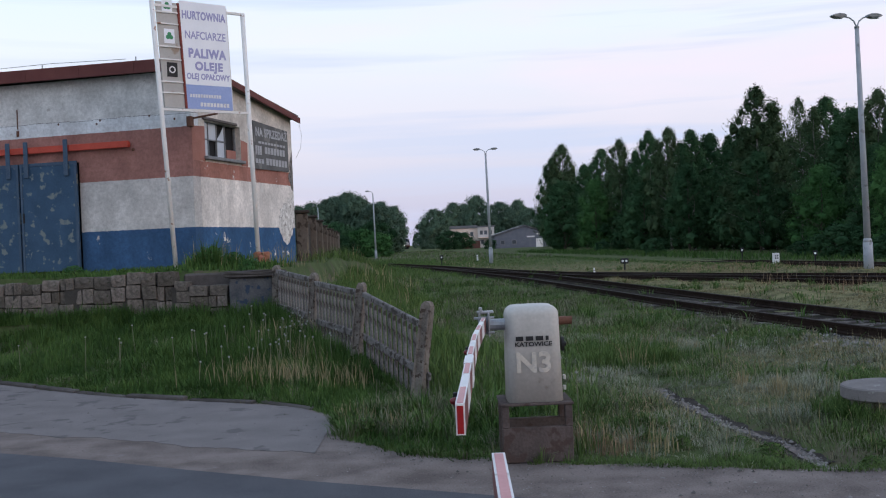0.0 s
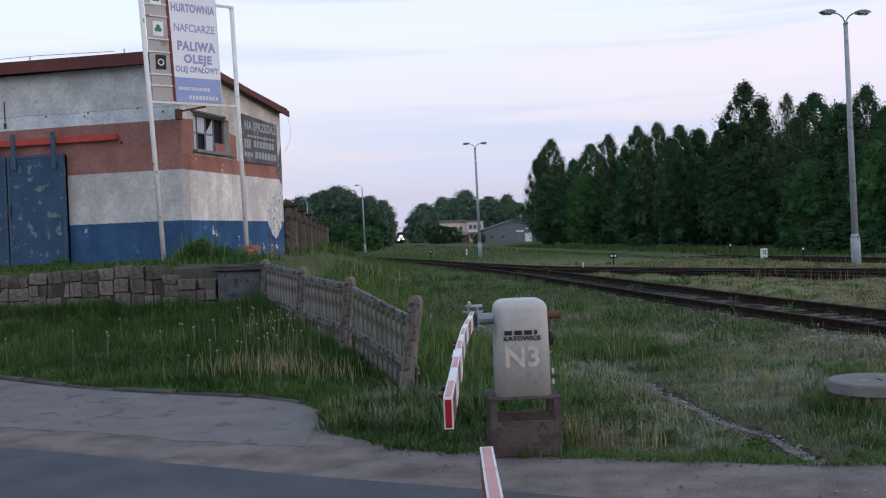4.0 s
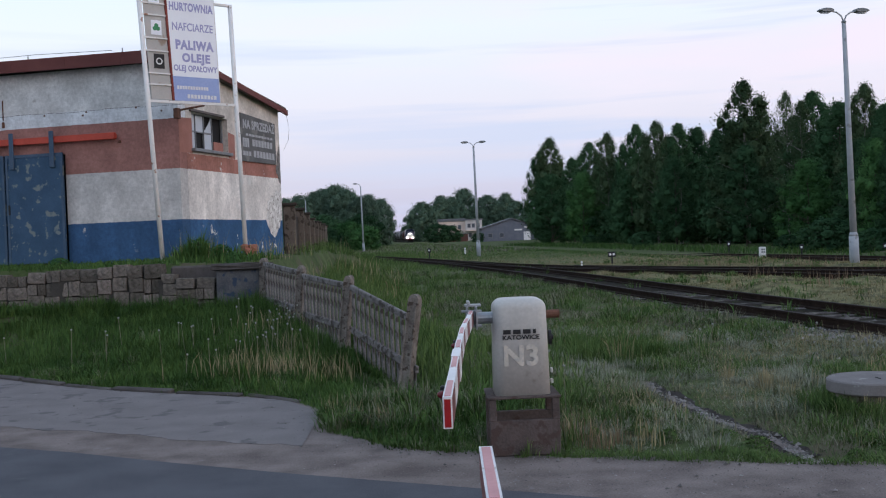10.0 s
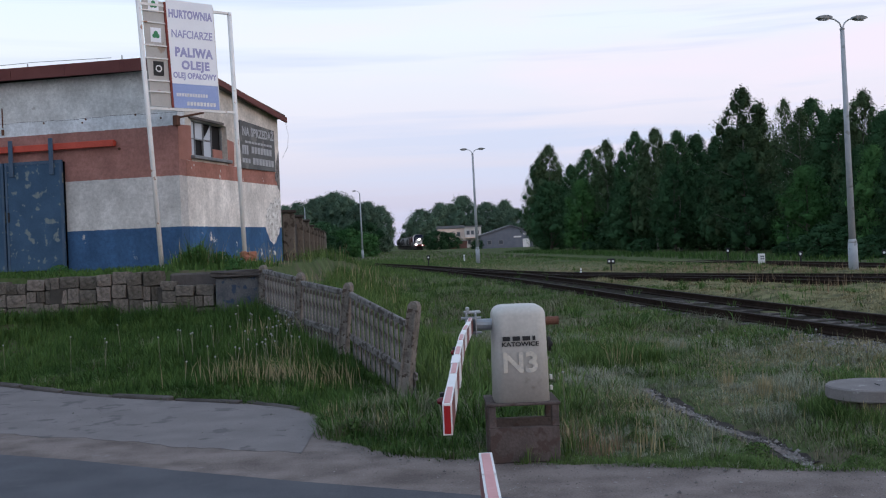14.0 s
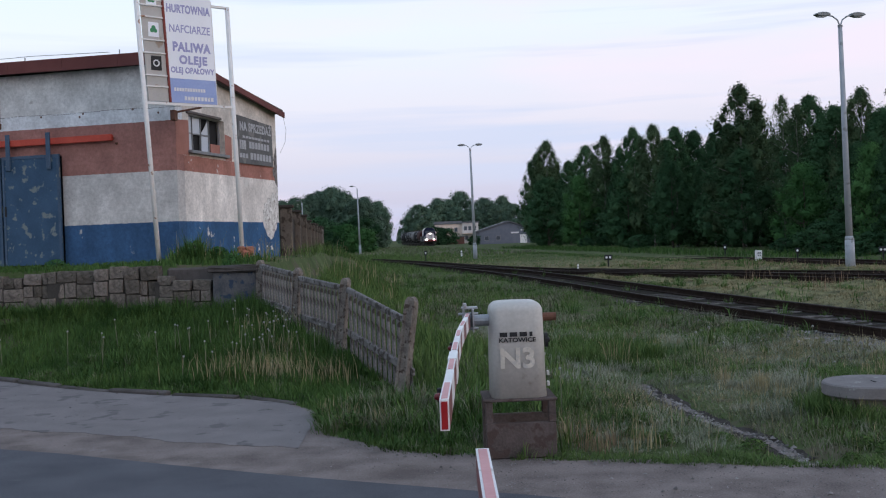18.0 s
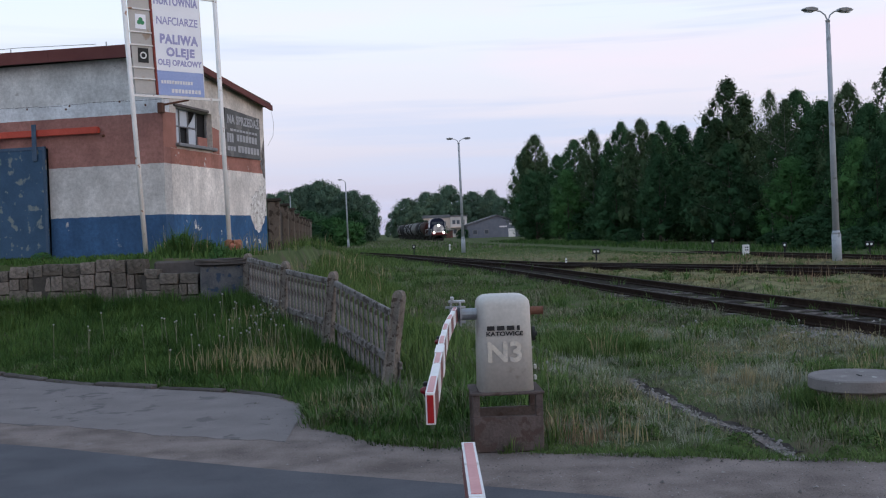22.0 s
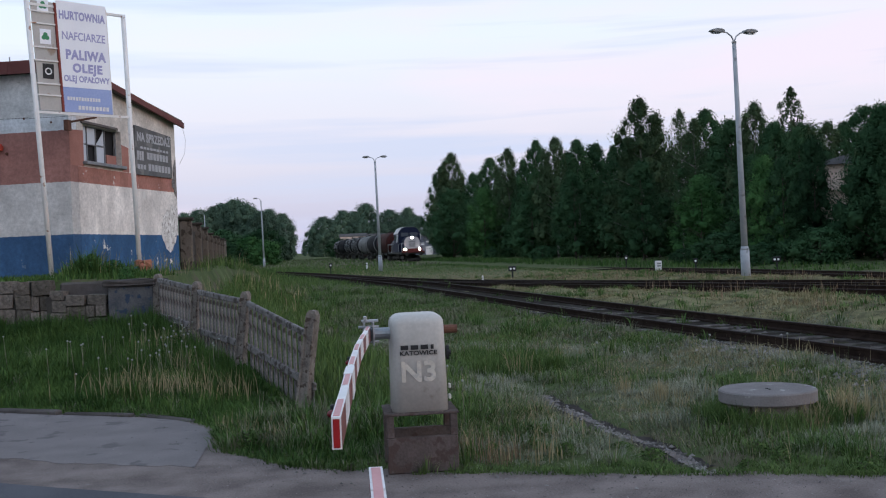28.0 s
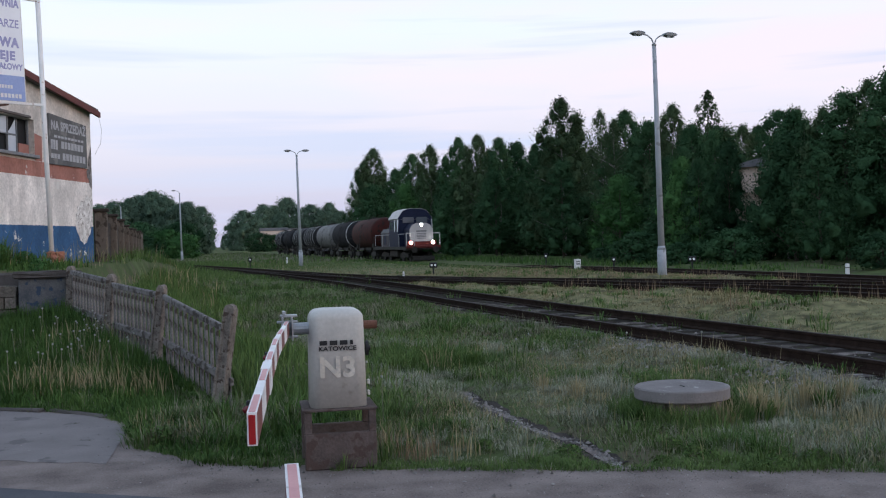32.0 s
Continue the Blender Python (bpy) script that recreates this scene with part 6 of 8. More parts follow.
tree_kind("shrub", 10, 3.2, 4.2, 0.0, "round", 26, 220, 0.13, M_LEAF, M_BARK, r=0.06)
tree_kind("shrub_fresh", 12, 3.0, 3.6, 0.0, "round", 24, 220, 0.13, M_LEAF2, M_BARK, r=0.05)
tree_kind("nettle", 15, 0.8, 1.0, 0.0, "round", 26, 60, 0.055, M_LEAF2, M_BARK, 0.1, 8, 0.012, heart=0.12, share=0.5)
tree_kind("weed", 16, 0.22, 0.34, 0.0, "round", 18, 60, 0.020, M_CLOVER, M_GRASS2, 0.02, 6, 0.004, heart=0.08, share=0.5)
TREE_WORDS = {"nettle": ("dark green nettle clump under the sign", "nettle"), "weed": ("low leafy green weed at the road's edge", "weed"), "birch_a": ("slender birch with grey-green drooping foliage", "birch tree"), "birch_b": ("tall thin birch with open drooping crown", "birch tree"),
              "birch_c": ("dark narrow birch in dense leaf", "birch tree"), "maple_a": ("bushy fresh green tree at the wood's edge", "tree"),
              "maple_b": ("dense dark green tree at the wood's edge", "tree"), "maple_c": ("upright dark green leafy tree", "tree"),
              "broad_a": ("broad dark green tree with a rounded crown", "tree"), "broad_b": ("broad green tree with low branches", "tree"),
              "birch_high": ("slim birch with a high crown before the flats", "birch tree"), "poplar": ("sparse spiky young tree rising above the wood", "tree"), "shrub": ("low dark green shrub under the trees", "shrub"),
              "shrub_fresh": ("fresh green bush in long grass", "shrub")}


def plant(key, x, y, h, wide=1.0, turn=None, group="trees of the wood"):
    h0, tm, cm = TREES[key]
    s = h / h0
    z = float(land_z(x, y)) - 0.05
    a = (x * 7.3 + y * 3.1) % 6.28 if turn is None else turn
    lab, cat = TREE_WORDS[key]
    ob = thing(cat if cat in ("shrub", "weed", "nettle") else "tree", Matrix.Translation((x, y, z)) @ Matrix.Rotation(a, 4, "Z") @ Matrix.Diagonal((s * wide, s * wide, s, 1)), lab, cat, group)
    shared("trunk", tm, ob, Matrix())
    shared("crown", cm, ob, Matrix())
    return ob


def wood_at(b, off):
    """The point in the wood on the bearing b (sideways per metre ahead), off metres beside the main track."""
    y = (20.12 + off) / (b + 0.0719)
    return b * y, y


# skyline of the wood: bearing, height over the eye per metre ahead, kind
SKY_TREES = [(0.110, 0.074, "birch_c"), (0.119, 0.086, "birch_a"), (0.140, 0.066, "maple_c"), (0.156, 0.080, "birch_c"), (0.173, 0.088, "birch_a"),
             (0.188, 0.076, "birch_c"), (0.201, 0.094, "birch_c"), (0.219, 0.096, "birch_a"), (0.240, 0.093, "birch_c"), (0.258, 0.088, "maple_c"),
             (0.276, 0.086, "birch_c"), (0.289, 0.092, "maple_c"), (0.303, 0.128, "birch_a"), (0.318, 0.112, "birch_b")]
SKY_TREES2 = [(0.342, 0.117, "birch_b"), (0.356, 0.108, "birch_b"), (0.368, 0.115, "birch_c"), (0.392, 0.104, "maple_c"), (0.416, 0.120, "birch_a"), (0.436, 0.100, "maple_c"),
              (0.454, 0.131, "poplar"), (0.446, 0.085, "maple_c"), (0.444, 0.098, "birch_b"), (0.537, 0.104, "birch_a"), (0.545, 0.092, "maple_b"), (0.546, 0.111, "maple_c"), (0.556, 0.102, "birch_c"), (0.578, 0.112, "birch_a"), (0.602, 0.124, "maple_c"),
              (0.628, 0.137, "birch_a"), (0.655, 0.142, "maple_c"), (0.70, 0.150, "birch_a"), (0.76, 0.15, "maple_c")]


def build_wood():
    rnd = random.Random(21)
    for b, s, k in SKY_TREES + SKY_TREES2:
        x, y = wood_at(b, rnd.uniform(12, 15))
        plant(k, x, y, 1.65 + s * y * (1.012 + 0.16 * b), rnd.uniform(0.80, 1.12))
        if b == 0.318:
            continue
        x, y = wood_at(b + rnd.uniform(0.004, 0.014), rnd.uniform(17, 22))
        plant(rnd.choice(["birch_a", "birch_c", "maple_c"]), x, y, 1.65 + s * y * rnd.uniform(0.74, 0.88), 1.3)
    # the leafy edge, lower than the birches behind
    b = 0.119
    while b < 0.80:
        off = rnd.uniform(7.5, 10.5)
        if 0.430 < b < 0.572:
            b = 0.572
        x, y = wood_at(b, off)
        top = float(np.interp(b, [0.09, 0.13, 0.2, 0.26, 0.33, 0.42, 0.5, 0.58, 0.8], [0.050, 0.056, 0.060, 0.066, 0.074, 0.078, 0.080, 0.094, 0.11])) * rnd.uniform(0.66, 1.22)
        plant(rnd.choice(["maple_a", "maple_a", "maple_b", "maple_c"] if b < 0.5 else ["maple_b", "maple_c"]), x, y, 1.65 + top * y, rnd.uniform(0.85, 1.1))
        b += 5.0 / y * rnd.uniform(0.65, 1.35)
    b = 0.116
    while b < 0.80:
        if rnd.random() < 0.40:
            x, y = wood_at(b, rnd.uniform(4.2, 7.0))
            plant("shrub", x, y, rnd.uniform(0.8, 1.9), 1.3)
        x, y = wood_at(b + 0.006, rnd.uniform(14, 20))
        if not 0.470 < x / y < 0.527:
            plant("shrub", x, y, rnd.uniform(4.0, 5.0), 1.5)
        b += 3.2 / y * rnd.uniform(0.8, 1.3)


def build_far_trees():
    rnd = random.Random(4)
    far = "far trees across the yard"
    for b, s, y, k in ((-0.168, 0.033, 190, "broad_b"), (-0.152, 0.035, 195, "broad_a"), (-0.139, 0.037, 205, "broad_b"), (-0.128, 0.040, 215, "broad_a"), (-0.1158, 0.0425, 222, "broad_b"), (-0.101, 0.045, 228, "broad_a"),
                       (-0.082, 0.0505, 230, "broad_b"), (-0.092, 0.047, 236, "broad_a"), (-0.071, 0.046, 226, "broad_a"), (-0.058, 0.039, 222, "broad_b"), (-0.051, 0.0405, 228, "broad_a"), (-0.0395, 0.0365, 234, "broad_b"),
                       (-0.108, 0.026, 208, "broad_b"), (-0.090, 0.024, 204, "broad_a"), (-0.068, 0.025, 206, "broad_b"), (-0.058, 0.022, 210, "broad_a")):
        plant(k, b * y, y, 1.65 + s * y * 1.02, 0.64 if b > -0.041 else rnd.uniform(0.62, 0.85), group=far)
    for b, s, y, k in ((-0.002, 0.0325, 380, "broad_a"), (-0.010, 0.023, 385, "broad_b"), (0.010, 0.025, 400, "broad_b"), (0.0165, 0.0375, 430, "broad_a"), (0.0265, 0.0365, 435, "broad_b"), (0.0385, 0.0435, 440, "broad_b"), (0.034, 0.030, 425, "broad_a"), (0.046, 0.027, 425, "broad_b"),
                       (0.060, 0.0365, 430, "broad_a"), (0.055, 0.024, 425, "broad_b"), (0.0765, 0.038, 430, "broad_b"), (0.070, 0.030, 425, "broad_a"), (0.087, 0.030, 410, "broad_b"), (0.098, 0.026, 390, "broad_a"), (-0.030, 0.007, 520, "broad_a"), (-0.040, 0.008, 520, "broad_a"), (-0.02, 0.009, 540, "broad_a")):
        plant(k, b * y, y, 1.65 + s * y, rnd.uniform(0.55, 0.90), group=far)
    for x, y, h in ((-8.3, 150, 3.0), (-10.5, 152, 3.6), (-14, 155, 4.0), (-11, 185, 5), (-17, 180, 5), (-9.2, 100, 2.2)):
        plant("shrub_fresh" if h < 3.9 and y > 120 else "shrub", x, y, h * 1.2, 1.0, group=far)
    for b, y, h in ((0.012, 285, 5), (0.024, 290, 4.5), (0.112, 236, 4), (0.118, 230, 5), (0.049, 246, 2.2)):
        plant("shrub", b * y, y, h, 1.2, group=far)


build_wood()
build_far_trees()
for nx, ny, nh, nw in ((-4.1, 19.3, 0.44, 1.0), (-3.75, 19.5, 0.34, 1.1), (-4.35, 19.5, 0.34, 1.2), (-6.7, 19.6, 0.24, 1.5), (-3.2, 17.75, 0.24, 1.0)):
    plant("nettle", nx, ny, nh, nw, group="nettles on the terrace")
weed_rnd = random.Random(19)
for k in range(20):
    wx = weed_rnd.choice((weed_rnd.uniform(1.1, 6.5), weed_rnd.gauss(2.0, 0.4), weed_rnd.gauss(3.5, 0.5)))
    wy = float(kerb_y(wx)) + 0.08 + abs(weed_rnd.gauss(0, 0.8))
    if abs(wx - float(ditch_x(wy))) > 0.22 and (wx > 1.0):
        plant("weed", wx, wy, weed_rnd.uniform(0.07, 0.15), weed_rnd.uniform(0.7, 1.3), group="weeds along the road")
for wx, wy in ((-0.7, 9.3), (-0.95, 9.9), (-4.9, 13.9), (-5.3, 14.4)):
    plant("weed", wx, wy, weed_rnd.uniform(0.12, 0.24), 1.1, group="weeds along the road")


# ---- far houses ----
def openings(house, xs, z0, z1, w, y, material=None, name="window"):
    for x in xs:
        bm = bmesh.new()
        bm_box(bm, (x - w / 2, y - 0.06, z0), (x + w / 2, y + 0.02, z1))
        o = part(name, bm, M_WINFRAME if name == "window" else M_WHITE, house)
        if name == "window":
            bm = bmesh.new()
            bm_box(bm, (x - w / 2 + 0.12, y - 0.075, z0 + 0.12), (x + w / 2 - 0.12, y - 0.062, z1 - 0.12))
            part("pane", bm, M_CABGLASS, o)


def build_houses():
    y = 250
    x0, x1 = 0.0535 * y, 0.1075 * y
    h = thing("gabled_shed", Matrix.Translation((x0, y, 0)), "long slate-grey gabled shed with a white door", "building")
    W = x1 - x0
    bm = bmesh.new()
    bm_prism(bm, [(0, -0.3), (W, -0.3), (W, 2.9), (W * 0.52, 5.0), (0, 3.0)], 0, 16)
    part("wall", bm, M_HOUSEGREY, h, "slate-grey clad walls")
    for a, c in (((-0.5, 2.9), (W * 0.52, 5.12)), ((W * 0.52, 5.12), (W + 0.5, 2.8))):
        bm = bmesh.new()
        bm_prism(bm, [a, c, (c[0], c[1] + 0.18), (a[0], a[1] + 0.18)], -0.4, 16.4)
        part("roof", bm, M_ROOFGREY, h, "grey sheet roof slope")
    openings(h, (1.9, 4.6), 0.8, 1.9, 1.1, 0)
    openings(h, (W - 3.0,), 0.0, 2.0, 1.6, 0, name="door")
    for x, z in ((W - 2.7, 2.9), (W - 5, 2.3)):
        bm = bmesh.new()
        bm_box(bm, (x - 0.9, -0.08, z), (x + 0.9, -0.02, z + 0.35))
        part("name_board", bm, M_WHITE, h, "small pale board")
    y = 330
    h = thing("two_storey_house", Matrix.Translation((0.0135 * y, y, 0)), "pale two-storey building with a flat dark roof", "building")
    W = 0.040 * y
    bm = bmesh.new()
    bm_box(bm, (0, 0, -0.3), (W * 0.62, 12, 6.0))
    part("wall", bm, M_HOUSEPINK, h, "pinkish beige wall block")
    bm = bmesh.new()
    bm_box(bm, (W * 0.62, -1.5, -0.3), (W, 12, 6.2))
    part("wall", bm, M_HOUSEWHITE, h, "white wall block")
    bm = bmesh.new()
    bm_box(bm, (-0.3, -0.3, 6.0), (W * 0.62, 12, 6.9), 0.05)
    bm_box(bm, (W * 0.62, -1.8, 6.2), (W + 0.3, 12, 6.6), 0.05)
    part("roof", bm, M_ROOFGREY, h, "dark grey flat roof")
    openings(h, (W * 0.70, W * 0.80, W * 0.91), 3.9, 5.2, 1.0, -1.5)
    openings(h, (W * 0.72, W * 0.88), 1.0, 2.4, 1.0, -1.5)
    openings(h, (W * 0.15, W * 0.32, W * 0.48), 3.6, 4.9, 1.0, 0)
    bm = bmesh.new()
    bm_box(bm, (W * 0.62, -4.0, 2.9), (W + 1.5, -1.5, 3.15))
    part("balcony", bm, M_HOUSEPINK, h, "brown balcony slab")
    y = 296
    f = thing("brick_shed", Matrix.Translation((0.020 * y, y, 0)), "low reddish brick shed beside the line", "building")
    bm = bmesh.new()
    bm_box(bm, (0, 0, -0.2), (6.0, 4, 2.0))
    part("wall", bm, M_ROOFRED, f)
    bm = bmesh.new()
    bm_box(bm, (-0.2, -0.2, 2.0), (6.2, 4.2, 2.2), 0.03)
    part("roof", bm, M_ROOFGREY, f)
    # block of flats glimpsed through the wood
    b, y = 0.494, 66
    x = b * y
    plant("shrub", 0.499 * 57, 57, 2.2, 1.0)
    plant("birch_high", 0.530 * 60, 60, 9.0, 0.7)
    plant("maple_c", 0.460 * 60, 60, 7.8, 0.7)
    plant("maple_b", 0.541 * 59, 59, 7.2, 0.66)
    plant("maple_b", 0.474 * 58, 58, 7.0, 0.55)
    plant("maple_c", 0.442 * 56, 56, 5.8, 0.8)
    plant("maple_a", 0.424 * 57, 57, 6.0, 0.7)
    plant("maple_b", 0.566 * 54, 54, 6.2, 0.72)
    plant("birch_a", 0.490 * 76, 76, 9.9, 1.2)
    plant("birch_c", 0.508 * 77, 77, 9.9, 1.2)
    h = thing("block_of_flats", Matrix.Translation((x, y, 0)) @ Matrix.Rotation(radians(-20), 4, "Z"), "pink-beige block of flats half hidden by trees", "building")
    bm = bmesh.new()
    bm_box(bm, (-1.2, 0, -0.2), (3.0, 7, 5.9))
    part("wall", bm, M_HOUSEPINK, h, "pinkish plaster wall")
    for k in range(3):
        bm = bmesh.new()
        bm_box(bm, (-1.3, -0.25, 1.5 + k * 1.35), (2.9, -0.02, 2.05 + k * 1.35), 0.02)
        part("balcony", bm, M_HOUSEPINK, h, "pinkish balcony front")
        bm = bmesh.new()
        bm_box(bm, (0.9, -0.06, 2.15 + k * 1.35), (1.7, -0.01, 2.7 + k * 1.35))
        part("window", bm, M_CABGLASS, h)
    bm = bmesh.new()
    bm_prism(bm, [(-1.5, 5.9), (3.3, 5.9), (0.9, 6.5)], -0.3, 7.3)
    part("roof", bm, M_ROOFGREY, h, "grey pitched roof")


build_houses()

# ---- train ----
def build_wheelset(parent, x):
    bm = bmesh.new()
    for s in (-1, 1):
        bm_cyl(bm, (x, s * 0.70, 0.46), (x, s * 0.82, 0.46), 0.46, 0.46, 18)
    bm_cyl(bm, (x, -0.7, 0.46), (x, 0.7, 0.46), 0.08, seg=8)
    return part("wheelset", bm, M_UNDER, parent, "grimy steel wheelset")


def build_buffers(parent, xe, sgn):
    for s in (-1, 1):
        bm = bmesh.new()
        bm_cyl(bm, (xe, s * 0.875, 1.06), (xe + sgn * 0.5, s * 0.875, 1.06), 0.09, seg=10)
        bm_cyl(bm, (xe + sgn * 0.5, s * 0.875, 1.06), (xe + sgn * 0.56, s * 0.875, 1.06), 0.24, seg=16)
        part("buffer", bm, M_UNDER, parent, "round black buffer")


def build_bogie(parent, x, wb=1.3):
    bm = bmesh.new()
    for s in (-1, 1):
        bm_prism(bm, [(x - wb - 0.35, 0.45), (x + wb + 0.35, 0.45), (x + wb + 0.2, 0.75), (x + 0.5, 0.85), (x - 0.5, 0.85), (x - wb - 0.2, 0.75)], s * 0.95 - 0.06, s * 0.95 + 0.06)
    bm_box(bm, (x - 0.3, -0.95, 0.5), (x + 0.3, 0.95, 0.85))
    bg = part("bogie_frame", bm, M_UNDER, parent, "dark bogie frame")
    for s in (-1, 1):
        build_wheelset(bg, x + s * wb)


def build_locomotive():
    t = thing("locomotive", Matrix(), "blue, white and red diesel shunting locomotive with lit headlights", "locomotive")
    F, R = 6.55, -6.55
    bm = bmesh.new()
    bm_box(bm, (R, -1.45, 1.05), (F, 1.45, 1.32), 0.03)
    part("main_frame", bm, M_UNDER, t, "dark main frame with walkway")
    for x in (-3.9, 3.9):
        build_bogie(t, x)
    bm = bmesh.new()
    bm_box(bm, (-1.6, -1.1, 0.45), (1.6, 1.1, 1.05), 0.08)
    part("fuel_tank", bm, M_UNDER, t)
    for xe, sg in ((F, 1), (R, -1)):
        bm = bmesh.new()
        bm_box(bm, (xe - 0.02, -1.42, 1.20 if sg > 0 else 0.78), (xe + 0.10, 1.42, 1.40), 0.02)
        part("buffer_beam", bm, M_LOCORED if sg > 0 else M_UNDER, t, "red buffer beam" if sg > 0 else "grimy buffer beam")
        build_buffers(t, xe + 0.1, sg)
        bm = bmesh.new()
        bm_box(bm, (xe + sg * 0.02 - 0.1, -0.9, 0.18), (xe + sg * 0.02 + 0.06, 0.9, 0.55), 0.03)
        part("rail_guard", bm, M_UNDER, t)
    # front hood
    bm = bmesh.new()
    prof = [(-0.98, 1.33), (0.98, 1.33), (0.98, 2.72), (0.60, 3.20), (-0.60, 3.20), (-0.98, 2.72)]
    bm_prism(bm, prof, 3.6, 5.9, "x")
    hood = part("front_hood", bm, M_LOCOBLUE, t, "blue front hood")
    bm = bmesh.new()
    bm_prism(bm, [(-0.97, 1.72), (0.97, 1.72), (0.97, 2.70), (0.74, 3.06), (0.42, 3.21), (-0.42, 3.21), (-0.74, 3.06), (-0.97, 2.70)], 5.902, 5.95, "x")
    nose = part("nose", bm, M_LOCOWHITE, hood, "white nose panel")
    bm = bmesh.new()
    bm_prism(bm, [(-1.20, 1.33), (1.20, 1.33), (1.28, 1.50), (1.20, 1.71), (-1.20, 1.71), (-1.28, 1.50)], 5.75, 6.0, "x")
    part("red_band", bm, M_LOCORED, hood, "red lower nose band")
    for s in (-1, 1):
        bm = bmesh.new()
        bm_box(bm, (6.0, s * 0.95 - 0.25, 1.47), (6.06, s * 0.95 + 0.25, 1.79), 0.05)
        hs = part("headlight_case", bm, M_LOCORED, hood, "red headlight case")
        bm = bmesh.new()
        bm_cyl(bm, (6.06, s * 0.90, 1.63), (6.10, s * 0.90, 1.63), 0.125, seg=16)
        part("headlight", bm, M_HEADLIGHT, hs, "bright headlight")
    bm = bmesh.new()
    bm_cyl(bm, (5.95, 0, 3.06), (6.02, 0, 3.06), 0.17, seg=16)
    hs = part("headlight_case", bm, M_LOCOGREY, hood, "top headlight case")
    bm = bmesh.new()
    bm_cyl(bm, (6.02, 0, 3.06), (6.05, 0, 3.06), 0.10, seg=16)
    part("headlight", bm, M_HEADLIGHT, hs, "bright headlight")
    bm = bmesh.new()
    for k in range(4):
        bm_box(bm, (5.951, -0.38, 1.95 + k * 0.12), (5.965, 0.38, 2.0 + k * 0.12))
    bm_box(bm, (5.951, -0.42, 2.50), (5.965, 0.42, 2.60))
    part("nose_marking", bm, M_LOCOGREY, nose, "grey grille bars and plain number bar")
    # cab
    bm = bmesh.new()
    cab_prof = [(-1.42, 1.33), (1.42, 1.33), (1.46, 2.6), (1.38, 3.55), (-1.38, 3.55), (-1.46, 2.6)]
    bm_prism(bm, cab_prof, 0.1, 3.75, "x")
    cab = part("cab", bm, M_LOCOBLUE, t, "dark blue cab")
    bm = bmesh.new()
    bm_prism(bm, [(-1.40, 3.55), (1.40, 3.55), (1.48, 3.64), (1.02, 4.30), (0.55, 4.46), (-0.55, 4.46), (-1.02, 4.30), (-1.48, 3.64)], -0.1, 3.75, "x")
    part("cab_roof", bm, M_LOCOWHITE, cab, "pale grey cab roof")
    bm = bmesh.new()
    bm_prism(bm, [(-1.44, 3.56), (1.44, 3.56), (1.45, 3.64), (1.00, 4.28), (0.54, 4.44), (-0.54, 4.44), (-1.00, 4.28), (-1.45, 3.64)], 3.752, 3.80, "x")
    part("roof_front", bm, M_LOCOBLUE, cab, "dark blue roof front")
    for s in (-1, 1):
        bm = bmesh.new()
        bm_box(bm, (3.745, s * 0.58 - 0.47, 3.27), (3.825, s * 0.58 + 0.47, 3.74), 0.02)
        part("windscreen", bm, M_CABGLASS, cab, "cab windscreen")
        for x in (0.5, 1.5, 2.6):
            bm = bmesh.new()
            bm_box(bm, (x, s * 1.42 - 0.03, 2.68), (x + 0.75, s * 1.42 + 0.03, 3.42), 0.01)
            part("side_window", bm, M_CABGLASS, cab, "cab side window")
        for xa, xb in ((3.36, 3.72), (2.27, 2.57)):
            bm = bmesh.new()
            bm_box(bm, (xa, s * 1.44 - 0.02, 2.55), (xb, s * 1.44 + 0.04, 3.54), 0.01)
            part("cab_stripe", bm, M_WHITE, cab, "white stripe on the cab side")
    # long hood
    bm = bmesh.new()
    bm_prism(bm, [(-0.95, 1.33), (0.95, 1.33), (0.95, 2.55), (0.7, 2.9), (-0.7, 2.9), (-0.95, 2.55)], -6.1, 0.1, "x")
    lh = part("long_hood", bm, M_LOCODARK, t, "grey engine hood")
    for s in (-1, 1):
        for k in range(5):
            bm = bmesh.new()
            bm_box(bm, (-5.8 + k * 1.15, s * 0.955 - 0.012, 1.5), (-4.8 + k * 1.15, s * 0.955 + 0.012, 2.45), 0.008)
            part("engine_door", bm, M_LOCOBLUE if k % 2 else M_LOCODARK, lh, "hood side door")
    bm = bmesh.new()
    bm_cyl(bm, (-2.5, 0, 2.9), (-2.5, 0, 3.25), 0.16, seg=10)
    bm_box(bm, (-5.3, -0.5, 2.9), (-3.9, 0.5, 3.02), 0.02)
    part("exhaust", bm, M_UNDER, lh, "black exhaust and fan housing")
    # railings
    for s in (-1, 1):
        for x0, x1 in ((3.75, 6.5), (-6.5, 0.0)):
            bm = bmesh.new()
            n = 1 if x1 > 3 else 2
            for k in range(n + 1):
                x = x0 + (x1 - x0) * k / n
                bm_cyl(bm, (x, s * 1.40, 1.32), (x, s * 1.40, 2.35), 0.02, seg=6)
            bm_cyl(bm, (x0, s * 1.40, 2.35), (x1, s * 1.40, 2.35), 0.02, seg=6)
            part("railing", bm, M_TANKBAND, t, "pale grey handrail")
        bm = bmesh.new()
        bm_pipe(bm, [(6.52, s * 0.72, 1.32), (6.52, s * 0.72, 2.40), (6.52, s * 1.38, 2.40), (6.52, s * 1.38, 1.32)], 0.025, 6)
        part("front_railing", bm, M_TANKBAND, t, "pale front handrail")
        bm = bmesh.new()
        for k in range(3):
            bm_box(bm, (5.9, s * 1.42 - 0.1, 0.45 + k * 0.28), (6.5, s * 1.42 + 0.1, 0.49 + k * 0.28))
